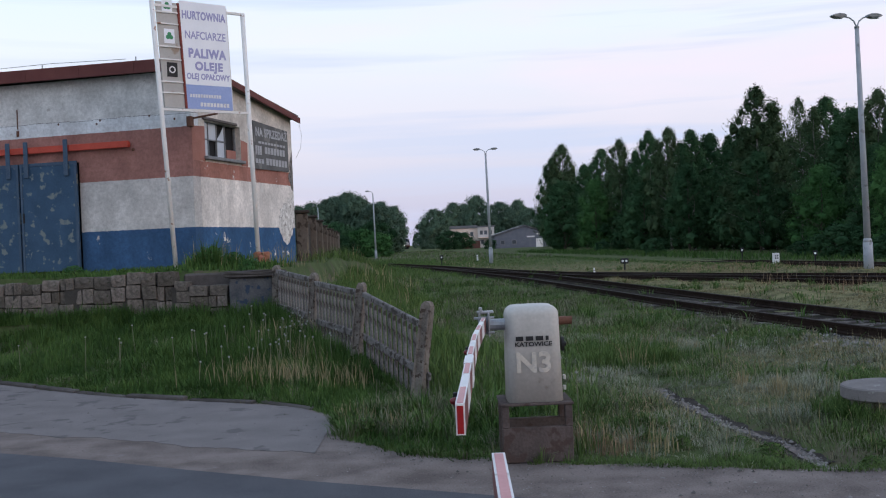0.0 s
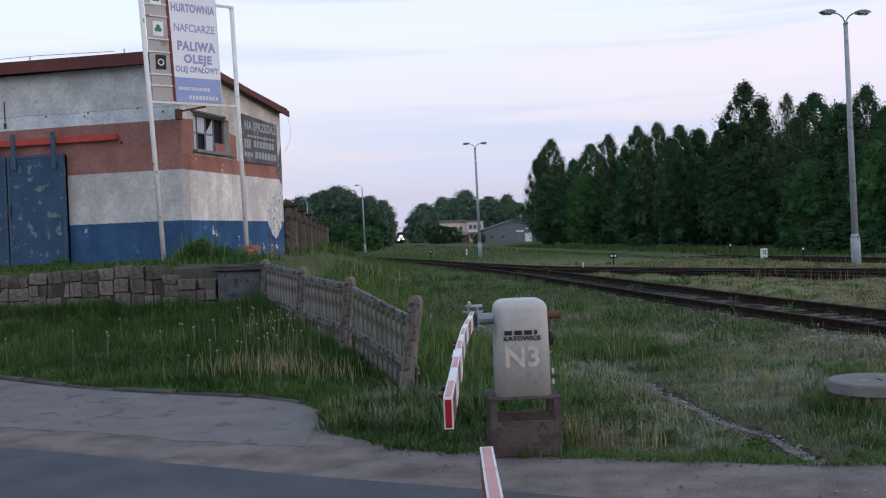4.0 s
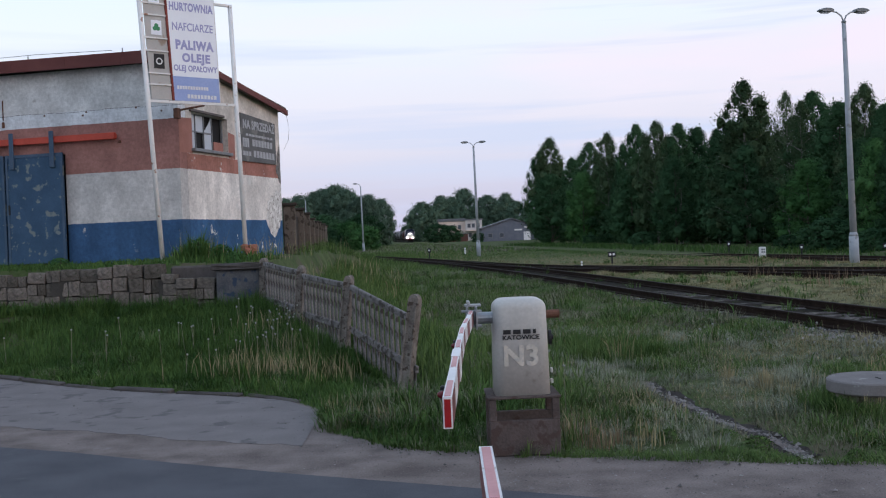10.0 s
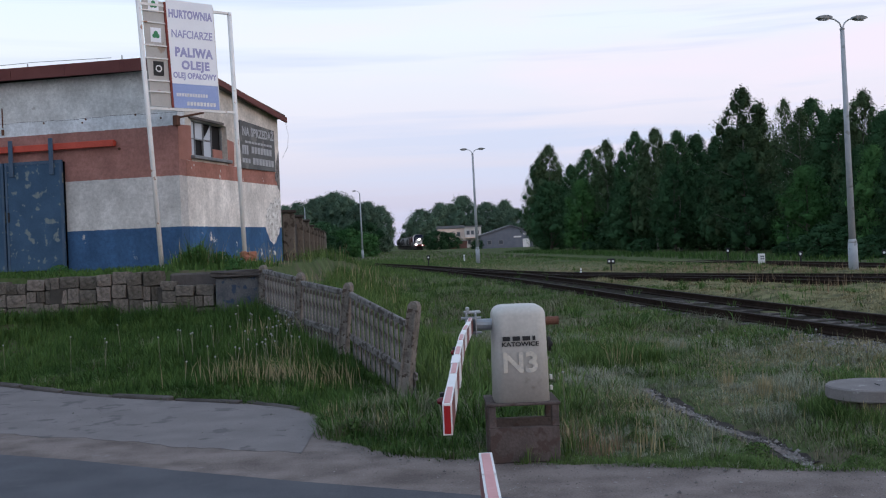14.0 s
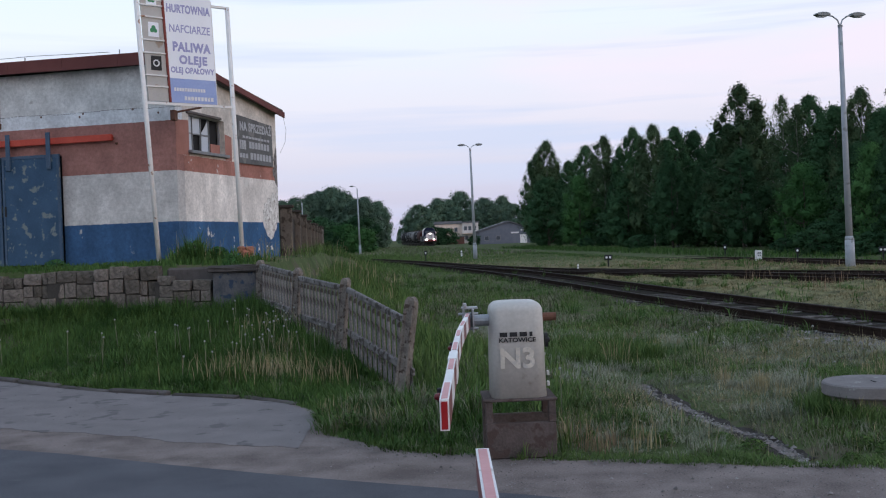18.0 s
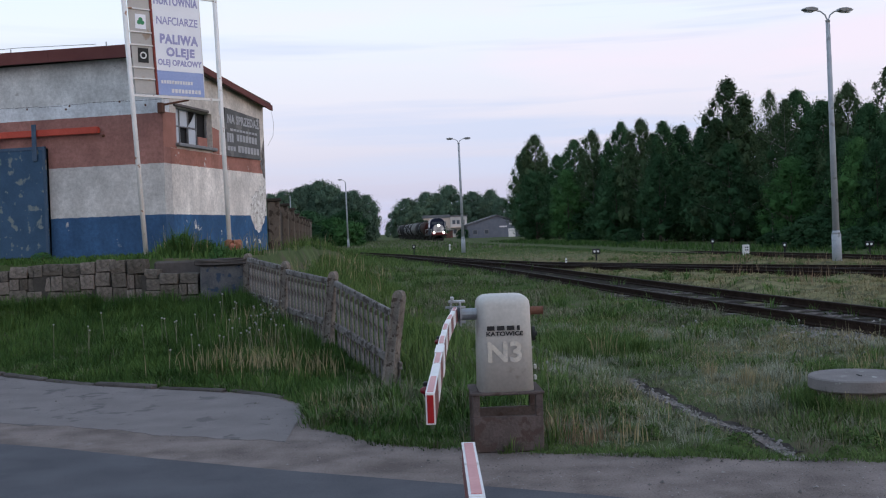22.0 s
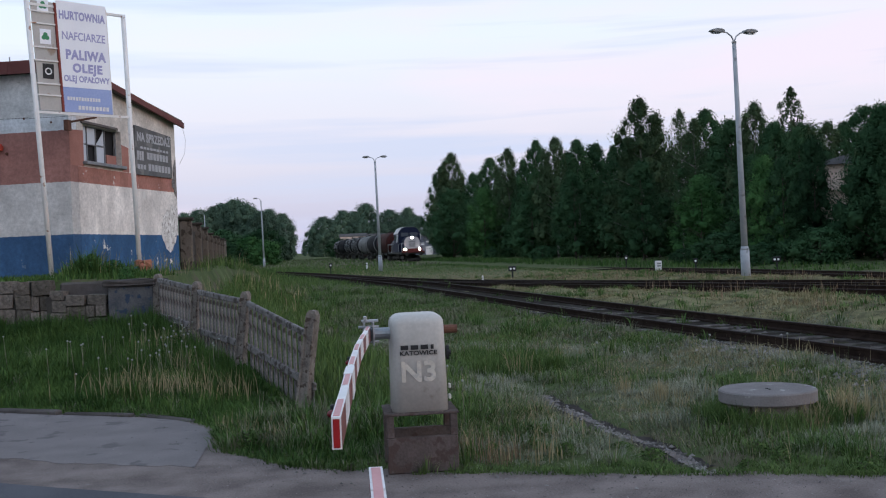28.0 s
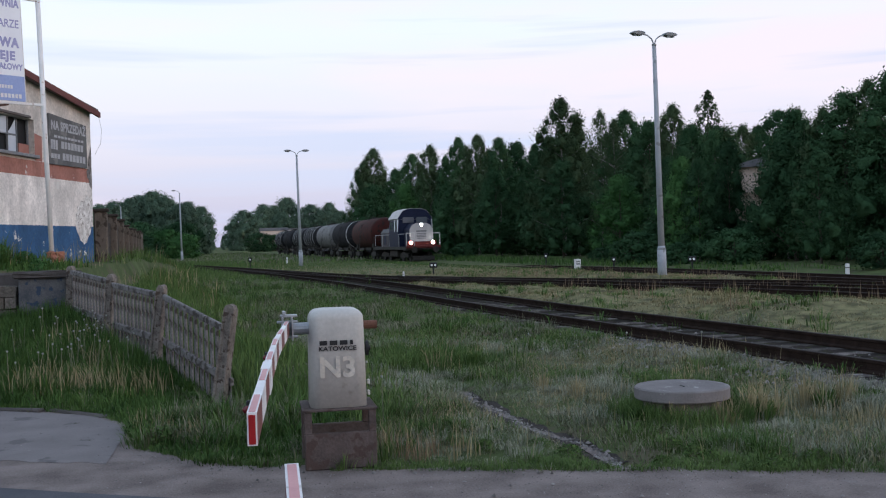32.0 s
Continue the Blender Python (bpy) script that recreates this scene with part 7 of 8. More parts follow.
        part("step", bm, M_UNDER, t)
    return t


def build_tank_wagon(kind):
    col, label, rings, ringcol = {
        "brown": (M_TANKBROWN, "red-brown railway tank wagon", 0, None), "dark_ring": (M_TANKDARK, "black railway tank wagon with a pale ring", 1, M_TANKBAND),
        "grey": (M_TANKGREY, "pale grey railway tank wagon with ribs", 6, M_LOCOGREY), "ribbed": (M_TANKDARK, "black railway tank wagon with pale ribs", 5, M_TANKBAND),
        "dark": (M_TANKDARK, "grimy black railway tank wagon", 3, M_TANKDARK)}[kind]
    t = thing("tank_wagon", Matrix(), label, "tank wagon", "wagons of the train")
    bm = bmesh.new()
    for s in (-1, 1):
        bm_box(bm, (-6.05, s * 0.9 - 0.08, 0.98), (6.05, s * 0.9 + 0.08, 1.25), 0.01)
    for x in (-6.05, -3.9, 0, 3.9, 5.9):
        bm_box(bm, (x, -1.2, 0.98), (x + 0.15, 1.2, 1.24))
    part("underframe", bm, M_UNDER, t, "dark underframe")
    for x in (-4.3, 4.3):
        build_bogie(t, x, 0.9)
    for xe, sg in ((6.1, 1), (-6.1, -1)):
        build_buffers(t, xe, sg)
    bm = bmesh.new()
    R, n = 1.45, 28
    prof = [(-5.85, 0.0), (-5.84, 0.5), (-5.76, 0.95), (-5.6, 1.25), (-5.35, 1.40), (-5.1, R), (5.1, R), (5.35, 1.40), (5.6, 1.25), (5.76, 0.95), (5.84, 0.5), (5.85, 0.0)]
    ringv = []
    for x, r in prof:
        if r == 0:
            ringv.append([bm.verts.new((x, 0, 2.62))])
        else:
            ringv.append([bm.verts.new((x, r * math.cos(k * 2 * math.pi / n), 2.62 + r * math.sin(k * 2 * math.pi / n))) for k in range(n)])
    for a, b in zip(ringv, ringv[1:]):
        for k in range(n):
            q = [a[k % len(a)], a[(k + 1) % n % len(a)], b[(k + 1) % n % len(b)], b[k % len(b)]]
            bm.faces.new(list(dict.fromkeys(q)))
    bmesh.ops.recalc_face_normals(bm, faces=bm.faces[:])
    tank = part("tank", bm, col, t, "rounded cylindrical tank", True)
    xs = [-4.6] if rings == 1 else [(-4.4 + 8.8 * k / max(rings - 1, 1)) for k in range(rings)]
    if rings == 1:
        xs = [4.7]
    for x in xs:
        bm = bmesh.new()
        w = (0.30 if rings == 1 else 0.13) if ringcol is M_TANKBAND else 0.12
        bm_cyl(bm, (x - w / 2, 0, 2.62), (x + w / 2, 0, 2.62), R + 0.018, R + 0.018, 28)
        part("rib", bm, ringcol, tank, "raised ring round the tank")
    bm = bmesh.new()
    bm_cyl(bm, (0, 0, 4.0), (0, 0, 4.22), 0.32, 0.30, 14)
    part("manhole", bm, M_UNDER, tank, "filling dome with a lid")
    bm = bmesh.new()
    bm_box(bm, (-2.2, -0.35, 4.06), (2.2, -0.05, 4.10))
    for k in range(5):
        bm_cyl(bm, (-2.1 + k * 1.05, -0.4, 4.05), (-2.1 + k * 1.05, -0.4, 4.5), 0.015, seg=5)
    part("top_walkway", bm, M_UNDER, tank, "narrow walkway on the tank")
    bm = bmesh.new()
    for s in (-1, 1):
        bm_cyl(bm, (0.2 * s, -1.62, 1.1), (0.2 * s, -1.3, 3.4), 0.018, seg=5)
        bm_cyl(bm, (0.2 * s, -1.3, 3.4), (0.2 * s, -0.4, 4.1), 0.018, seg=5)
    for k in range(8):
        bm_cyl(bm, (-0.2, -1.60 + 0.04 * k, 1.3 + 0.29 * k), (0.2, -1.60 + 0.04 * k, 1.3 + 0.29 * k), 0.012, seg=5)
    part("ladder", bm, M_UNDER, t, "thin steel ladder")
    for s in (-1, 1):
        for x in (-4.3, 4.3):
            bm = bmesh.new()
            bm_prism(bm, [(x - 0.5, 1.24), (x + 0.5, 1.24), (x + 0.4, 1.75), (x - 0.4, 1.75)], s * 0.95 - 0.08, s * 0.95 + 0.08)
            part("saddle", bm, M_UNDER, t)
    bm = bmesh.new()
    for y in (-1.3, 1.3):
        bm_cyl(bm, (6.0, y, 1.24), (6.0, y, 2.2), 0.02, seg=5)
    bm_cyl(bm, (6.0, -1.3, 2.2), (6.0, 1.3, 2.2), 0.02, seg=5)
    part("end_railing", bm, M_UNDER, t)
    return t


LOCO = build_locomotive()
WAGON_KINDS = ["brown", "dark_ring", "grey", "ribbed", "ribbed", "dark", "ribbed"]
WAGONS, first = [], {}
for kind in WAGON_KINDS:
    if kind in first:
        w = copy_thing(first[kind], Matrix())
    else:
        w = first[kind] = build_tank_wagon(kind)
    WAGONS.append(w)
build_tracks()

# ---- grass and weeds ----
def blades(name, x, y, z, h, w, lean, material, rng, label, category, turn=None):
    """Bent grass blades, three faces each."""
    n = len(x)
    a = rng.uniform(0, 2 * np.pi, n) if turn is None else turn
    b = rng.uniform(0, 2 * np.pi, n)
    px, py = np.cos(a), np.sin(a)
    lx, ly = np.cos(b) * lean, np.sin(b) * lean
    base = np.stack([x, y, z - 0.02], 1)
    side = np.stack([px * w / 2, py * w / 2, np.zeros(n)], 1)
    mid = base + np.stack([lx * h * 0.35, ly * h * 0.35, h * 0.58], 1)
    tip = base + np.stack([lx * h, ly * h, h * (1 - 0.25 * lean)], 1)
    v = np.stack([base - side, base + side, mid + side * 0.75, mid - side * 0.75, tip], 1).reshape(-1, 3)
    i = np.arange(n)[:, None] * 5
    f = np.concatenate([i + np.array([[0, 1, 2]]), i + np.array([[0, 2, 3]]), i + np.array([[3, 2, 4]])], 0)
    ob = new(name, fast_mesh(name, v, f, material))
    return tagged(ob, label, category, kind="stuff")


def tufts(name, cx, cy, per, spread, h, w, material, rng, label, category="grass", lean=0.7):
    """Tufts whose blades rise from one root and fan outwards; h is each tuft's height."""
    n = len(cx) * per
    x0, y0, hh, sp = np.repeat(cx, per), np.repeat(cy, per), np.repeat(h, per), np.repeat(spread, per)
    a, r = rng.uniform(0, 2 * np.pi, n), np.sqrt(rng.random(n))
    x, y = x0 + np.cos(a) * r * sp, y0 + np.sin(a) * r * sp
    hh = hh * rng.uniform(0.45, 1.15, n) * (1.1 - 0.4 * r)
    ln = lean * (0.25 + 0.75 * r) * rng.uniform(0.5, 1.3, n)
    ww = rng.uniform(0.6, 1.3, n) * w
    side = np.stack([-np.sin(a), np.cos(a), np.zeros(n)], 1) * (ww / 2)[:, None]
    out = np.stack([np.cos(a), np.sin(a), np.zeros(n)], 1)
    base = np.stack([x, y, land_z(x, y) - 0.02], 1)
    up = np.array([[0, 0, 1.0]])
    mid = base + out * (ln * hh * 0.35)[:, None] + up * (hh * 0.62)[:, None]
    tip = base + out * (ln * hh)[:, None] + up * (hh * (1 - 0.3 * ln))[:, None]
    v = np.stack([base - side, base + side, mid + side * 0.75, mid - side * 0.75, tip], 1).reshape(-1, 3)
    i = np.arange(n)[:, None] * 5
    f = np.concatenate([i + np.array([[0, 1, 2]]), i + np.array([[0, 2, 3]]), i + np.array([[3, 2, 4]])], 0)
    return tagged(new(name, fast_mesh(name, v, f, material)), label, category, kind="stuff")


def scatter(rng, n, x0, x1, y0, y1):
    return rng.uniform(x0, x1, n), rng.uniform(y0, y1, n)


def patchy(x, y, s=1.0, ph=0.0):
    return 0.5 + 0.5 * np.sin(x * 1.9 * s + ph) * np.sin(y * 1.3 * s + 0.8 * np.sin(x * s) + ph * 2)


def off_tracks(x, y, r=1.0):
    ok = np.ones(len(x), bool)
    for tr, rr in ((TRACK_A, r * 0.74), (TRACK_B, r * 0.62), (TRACK_C, r * 0.45)):
        p = np.array(tr)[::-1]
        o = np.argsort(p[:, 1])
        ok &= (np.abs(x - np.interp(y, p[o, 1], p[o, 0])) > rr) | (y > p[:, 1].max()) | (y < p[:, 1].min())
    ok &= np.abs(x - main_x(y)) > 1.1
    return ok


def in_building(x, y):
    u = (x + 4.74) * 0.965 - (y - 20.91) * 0.262
    v = (x + 4.74) * 0.262 + (y - 20.91) * 0.965
    return (u < 0.05) & (u > -13.2) & (v > -0.02) & (v < 5.1)


def build_grass():
    rng = np.random.default_rng(17)

    def keep(x, y, edge=0.05):
        ok = (y > kerb_y(x) + edge) & ~in_building(x, y)
        ok &= ~((np.abs(x - 0.645) < 0.30) & (np.abs(y - 8.1) < 0.32))
        ok &= ~(np.hypot(x - 3.80, y - 9.08) < 0.36)
        ok &= ~((np.abs(x - ditch_x(y)) < 0.130 + 0.03 * np.sin(y * 5)) & (y < 11.3) & (y > 7.7))
        ok &= ~((y > wall_y(x) - 0.10) & (y < wall_y(x) + 0.42) & (x < -2.6))
        return ok
    # lawn before the stone wall
    x, y = scatter(rng, 75000, -8.6, 0.6, 8.3, 17.4)
    k = keep(x, y) & (x < fence_x(y) + 0.5) & (y < wall_y(x))
    x, y = x[k], y[k]
    near_fence = np.clip(1 - np.abs(fence_x(y) - x - 1.1) / 1.3, 0, 1) * np.clip((y - 11.5) / 2, 0, 1)
    h = (0.09 + 0.11 * patchy(x, y, 0.8) + 0.20 * near_fence * patchy(x, y, 1.3, 1)) * rng.uniform(0.6, 1.3, len(x)) * np.clip((y - kerb_y(x)) / 0.6 + 0.5, 0.5, 1)
    h *= np.where((np.abs(x - fence_x(y)) < 0.6) & (y < 13.2) & (y > 10.4), 0.5, 1.0)
    blades("lawn_grass", x, y, land_z(x, y), h, rng.uniform(0.006, 0.014, len(x)), rng.uniform(0.1, 0.7, len(x)), M_GRASS, rng, "deep green unmown grass on the bank", "grass")
    # long grass beside and beyond the fence
    x, y = scatter(rng, 80000, -3.5, 6.6, 7.6, 32)
    k = keep(x, y) & (x > fence_x(y) + 0.15 + 0.5 * (y > 17.5)) & off_tracks(x, y, 1.5)
    k &= rng.random(len(x)) < np.clip(1.35 - np.interp(y, [8, 11, 16], [0.95, 0.62, 0.40]) * (x - np.minimum(fence_x(y), -0.25 - 0.10 * (11.85 - y))), 0.0, 1) * np.clip(1.5 - y / 30, 0.4, 1)
    x, y = x[k], y[k]
    h = np.interp(x - fence_x(y), [0, 1.5, 3.0, 6], [0.34, 0.34, 0.18, 0.10]) * rng.uniform(0.55, 1.3, len(x)) * (0.7 + 0.5 * patchy(x, y, 0.7))
    h *= np.clip((y - kerb_y(x)) / 0.8 + 0.3, 0.3, 1)
    blades("long_grass", x, y, land_z(x, y), h, rng.uniform(0.007, 0.016, len(x)) * (1 + y / 40), rng.uniform(0.1, 0.6, len(x)), M_MEADOW, rng, "tall fresh green grass behind the fence", "grass")
    # greyer, shorter growth on the open verge, in three mixed kinds
    x, y = scatter(rng, 250000, 0.3, 8.6, 5.8, 20)
    k = keep(x, y, 0.0) & off_tracks(x, y, 1.35) & (rng.random(len(x)) < np.clip(1.75 - y / 11, 0.22, 1)) & (rng.random(len(x)) < 0.45 + 0.55 * patchy(x, y, 1.6, 4))
    k &= x < 0.55 * y + 2.2
    x, y = x[k], y[k]
    tone = patchy(x, y, 0.75, 2) + rng.normal(0, 0.24, len(x)) + 0.35 * np.exp(-((y - kerb_y(x)) / 0.5) ** 2)
    for sel, m, nm, lb, h0, h1 in ((tone > 0.62, M_CLOVER, "low_green_weeds", "low dark green weeds on the verge", 0.02, 0.09),
                                   ((tone <= 0.62) & (tone > -0.02), M_GRASS2, "verge_weeds", "grey-green weeds and low grass on the verge", 0.03, 0.10),
                                   (tone <= -0.02, M_STRAW, "verge_straw", "bleached low grass on the verge", 0.03, 0.10)):
        xx, yy = x[sel], y[sel]
        h = (h0 + h1 * patchy(xx, yy, 1.1, 1) ** 1.3) * rng.uniform(0.4, 1.5, len(xx))
        blades(nm, xx, yy, land_z(xx, yy), h, rng.uniform(0.003, 0.008, len(xx)) * (1 + yy / 40), rng.uniform(0.2, 1.3, len(xx)), m, rng, lb, "weeds")
    # feathery tufts of the verge: silvery, green and dry, in drifts
    x, y = scatter(rng, 4600, 0.75, 8.6, 5.9, 19)
    k = keep(x, y, 0.04) & ((np.abs(x - ditch_x(y)) > 0.33) | (y > 11.0)) & off_tracks(x, y, 1.55) & (x < 0.55 * y + 2.0) & (rng.random(len(x)) < np.interp(y, [6, 10, 19], [1.0, 0.8, 0.35]))
    x, y = x[k], y[k]
    edge = np.exp(-((y - kerb_y(x)) / 0.45) ** 2)
    tone = patchy(x, y, 0.9, 2.5) + rng.normal(0, 0.16, len(x)) + 0.4 * edge
    size = (0.45 + 0.75 * patchy(x, y, 1.2, 5)) * (1 - 0.45 * edge)
    for sel, m, nm, lb, h0, w, per, ln in ((tone > 0.56, M_CLOVER, "green_tufts", "deep green grass tufts on the verge", 0.17, 0.0065, 56, 0.9),
                                          ((tone <= 0.56) & (tone > 0.04), M_SILVER, "silvery_weeds", "silvery feathery weeds on the verge", 0.17, 0.005, 60, 1.0),
                                          (tone <= 0.04, M_STRAW, "straw_tufts", "dry brownish grass tufts on the verge", 0.20, 0.005, 34, 0.6)):
        q = size[sel] * rng.uniform(0.7, 1.25, sel.sum())
        tufts(nm, x[sel], y[sel], per, 0.13 * q + 0.04, h0 * q, w, m, rng, lb, "weeds", ln)
    x, y = scatter(rng, 1500, -4.6, -0.6, 12.6, 17.0)
    k = keep(x, y) & (x < fence_x(y) - 0.1) & (x > fence_x(y) - 2.6) & (y < wall_y(x) - 0.15) & (rng.random(len(x)) < 0.75)
    x, y = x[k], y[k]
    tufts("bank_grass", x, y, 40, np.full(len(x), 0.12), (0.20 + 0.16 * patchy(x, y, 0.9, 2)) * rng.uniform(0.8, 1.2, len(x)) * np.interp(fence_x(y) - x, [0, 0.4, 1.6, 2.6], [0.5, 0.8, 1, 0.6]), 0.011, M_GRASS, rng, "tall dark grass on the bank before the fence", "grass", 0.6)
    y = rng.uniform(13.2, 17.1, 420)
    x = fence_x(y) - 0.12 - np.abs(rng.normal(0, 0.45, 420))
    tufts("fence_grass", x, y, 44, np.full(420, 0.12), rng.uniform(0.28, 0.50, 420) * np.interp(y, [13.2, 14.5], [0.6, 1.0]), 0.011, M_GRASS, rng, "rank dark grass against the fence", "grass", 0.45)
    x, y = rng.normal(-2.2, 0.55, 60), rng.normal(15.0, 0.6, 60)
    tufts("bank_stems", x, y, 5, np.full(60, 0.12), np.full(60, 0.42), 0.006, M_GRASS2, rng, "grey seed stems standing over the grass", "weeds", 0.2)
    x = rng.uniform(-8.5, -3.0, 420)
    y = wall_y(x) - 0.15 - np.abs(rng.normal(0, 0.4, 420))
    tufts("wall_foot_grass", x, y, 34, np.full(420, 0.13), rng.uniform(0.16, 0.36, 420), 0.011, M_GRASS, rng, "dark long grass at the foot of the stone wall", "grass", 0.7)
    # overhanging tufts round the lawn's corner and along its foot
    x, y = scatter(rng, 2600, -6.5, 0.75, 7.8, 15.5)
    k = keep(x, y, 0.02) & (x < fence_x(y) + 0.4) & (y < wall_y(x) - 0.3)
    x, y = x[k], y[k]
    edge = np.exp(-((y - kerb_y(x)) / 0.5) ** 2)
    tall = np.where((np.abs(x + 0.3) < 0.8) & (y > 10.6), 0.5, 1.0) * (0.12 + 0.20 * patchy(x, y, 0.9, 1)) + 0.12 * np.exp(-((x + 0.55) / 0.6) ** 2 - ((y - 9.7) / 1.0) ** 2)
    q = rng.random(len(x)) < 0.12 + 0.3 * patchy(x, y, 1.1, 3) * (y < 12)
    for sel, m, nm, lb, w in ((~q, M_GRASS, "lawn_tufts", "long green grass tufts on the lawn", 0.010), (q, M_GRASS2, "grey_tufts", "grey-green drooping tufts on the lawn", 0.007)):
        tufts(nm, x[sel], y[sel], 34, np.full(sel.sum(), 0.11), tall[sel] * (1 - 0.45 * edge[sel]) * rng.uniform(0.8, 1.3, sel.sum()), w, m, rng, lb, "grass", 0.9)
    # mounds of bleached grass in the yard and along the rails
    x, y = scatter(rng, 9000, 4.0, 21, 9, 46)
    k = off_tracks(x, y, 1.15) & keep(x, y) & (x < main_x(y) + 0.5) & (rng.random(len(x)) < patchy(x, y, 0.42, 3) ** 1.2) & (x < 0.6 * y + 3)
    x, y = x[k], y[k]
    q = patchy(x, y, 0.6, 6) + rng.normal(0, 0.2, len(x))
    for sel, m, nm, lb in ((q > 0.62, M_MOSS, "yard_tufts", "pale mossy grass tufts of the yard"), ((q <= 0.62) & (q > 0.22), M_STRAW, "yard_straw_tufts", "bleached straw tufts of the yard"), ((q <= 0.22) & (q > 0.02), M_GRASS2, "yard_green_tufts", "grey-green tufts of the yard"), (q <= 0.02, M_RUSTGRASS, "yard_brown_tufts", "low brown withered tufts of the yard")):
        tufts(nm, x[sel], y[sel], 22, rng.uniform(0.10, 0.30, sel.sum()), (0.05 + 0.15 * patchy(x[sel], y[sel], 0.42, 3) ** 2) * rng.uniform(0.6, 1.2, sel.sum()), 0.012, m, rng, lb, "grass", 0.9)
    tufts("plinth_weeds", np.array([0.66, 0.60, 0.86, 0.98, 1.06]), np.array([7.835, 7.83, 7.86, 8.0, 8.2]), 40, np.array([0.05, 0.04, 0.05, 0.10, 0.12]), np.array([0.17, 0.12, 0.14, 0.24, 0.28]), 0.008, M_CLOVER, rng, "green weeds at the foot of the barrier", "weeds", 0.7)
    tufts("rusty_tufts", np.array([1.12, 1.24, 1.38, 1.05]), np.array([8.05, 7.92, 8.1, 8.5]), 30, np.full(4, 0.09), np.array([0.34, 0.28, 0.30, 0.3]), 0.006, M_RUSTGRASS, rng, "rust-brown dry tufts beside the barrier", "dry stalks", 0.5)
    # short fringe where the verge meets the road
    x = rng.uniform(-6.5, 8.0, 16000)
    y = kerb_y(x) + 0.02 + np.abs(rng.normal(0, 0.16, 16000)) + 0.05 * np.sin(x * 7)
    k = keep(x, y, 0.01)
    x, y = x[k], y[k]
    blades("edge_fringe", x, y, land_z(x, y), rng.uniform(0.02, 0.10, len(x)), rng.uniform(0.003, 0.008, len(x)), rng.uniform(0.2, 1.2, len(x)), M_CLOVER, rng, "short green fringe along the road's edge", "grass")
    # meadow towards the far tracks
    x, y = scatter(rng, 95000, -9, 30, 24, 110)
    k = off_tracks(x, y, 1.3) & ~in_building(x, y) & (x < np.minimum(31 - 0.06 * y, main_x(y) + 1.0))
    k &= (x > -3.2 - 0.07 * (y - 26)) | (rng.random(len(x)) < 0.4)
    x, y = x[k], y[k]
    right = np.clip((x - np.interp(y, [20, 50, 75], [7.5, 4, -1])) / 2, 0, 1)
    g = rng.random(len(x)) < (1 - right * np.interp(y, [20, 45, 62, 80], [0.65, 0.72, 0.55, 0.10]))
    hh = np.interp(x, [-6, 2, 6, 30], [0.38, 0.22, 0.12, 0.13]) * rng.uniform(0.5, 1.3, len(x)) * (0.6 + 0.7 * patchy(x, y, 0.35, 1))
    hh *= np.where(x > -0.5, 0.8, 1.0)
    wd = rng.uniform(0.008, 0.02, len(x)) * (0.6 + y / 60)
    for sel, m, nm, lb in ((g, M_MEADOW, "meadow_grass", "green meadow grass between the tracks"), (~g, M_STRAW, "dry_grass", "straw-coloured dry grass between the tracks")):
        xx, yy = x[sel], y[sel]
        blades(nm, xx, yy, land_z(xx, yy), hh[sel], wd[sel], rng.uniform(0.1, 0.7, len(xx)), m, rng, lb, "grass")
    # a stand of tall fresh grass behind the barrier, and withered patches beyond it
    x, y = rng.normal(2.25, 0.50, 150), rng.normal(14.3, 0.75, 150)
    tufts("tall_green_stand", x, y, 50, np.full(150, 0.14), rng.uniform(0.16, 0.34, 150), 0.009, M_MEADOW, rng, "stand of tall fresh grass behind the barrier", "grass", 0.6)
    x, y = np.concatenate([rng.normal(3.1, 0.75, 130), rng.normal(2.2, 0.6, 60)]), np.concatenate([rng.normal(18.4, 0.35, 130), rng.normal(16.6, 0.3, 60)])
    tufts("withered_patch", x, y, 36, np.full(190, 0.16), rng.uniform(0.05, 0.12, 190), 0.007, M_RUSTGRASS, rng, "low withered brown patch in the grass", "dry stalks", 1.0)
    # scattered taller clumps that break the meadow's evenness
    x, y = scatter(rng, 1500, -3.0, 5.5, 17.5, 48)
    k = (x > fence_x(y) + 0.4) & off_tracks(x, y, 1.4) & (patchy(x, y, 0.55, 3) > 0.5) & ~in_building(x, y)
    x, y = x[k], y[k]
    q = rng.random(len(x)) < 0.65
    for sel, m, nm, lb in ((q, M_GRASS, "meadow_clumps", "dark green clumps in the meadow"), (~q, M_GRASS2, "pale_meadow_clumps", "pale green clumps in the meadow")):
        tufts(nm, x[sel], y[sel], 34, rng.uniform(0.14, 0.34, sel.sum()), rng.uniform(0.12, 0.36, sel.sum()), 0.012, m, rng, lb, "grass", 0.8)
    # rough far meadow before the houses and the far trees
    x, y = scatter(rng, 26000, -26, 14, 95, 250)
    k = (x > -0.13 * y) & (x < main_x(y) - 2.0) & (rng.random(len(x)) < 0.3 + 0.7 * patchy(x, y, 0.12, 1))
    x, y = x[k], y[k]
    q = patchy(x, y, 0.2, 4) + rng.normal(0, 0.25, len(x)) > 0.5
    for sel, m, nm, lb in ((q, M_MEADOW, "far_meadow", "green rough meadow far across the yard"), (~q, M_GRASS2, "far_weeds", "greyish weeds far across the yard")):
        blades(nm, x[sel], y[sel], land_z(x[sel], y[sel]), rng.uniform(0.15, 0.42, sel.sum()), rng.uniform(0.06, 0.16, sel.sum()), rng.uniform(0.1, 0.7, sel.sum()), m, rng, lb, "grass")
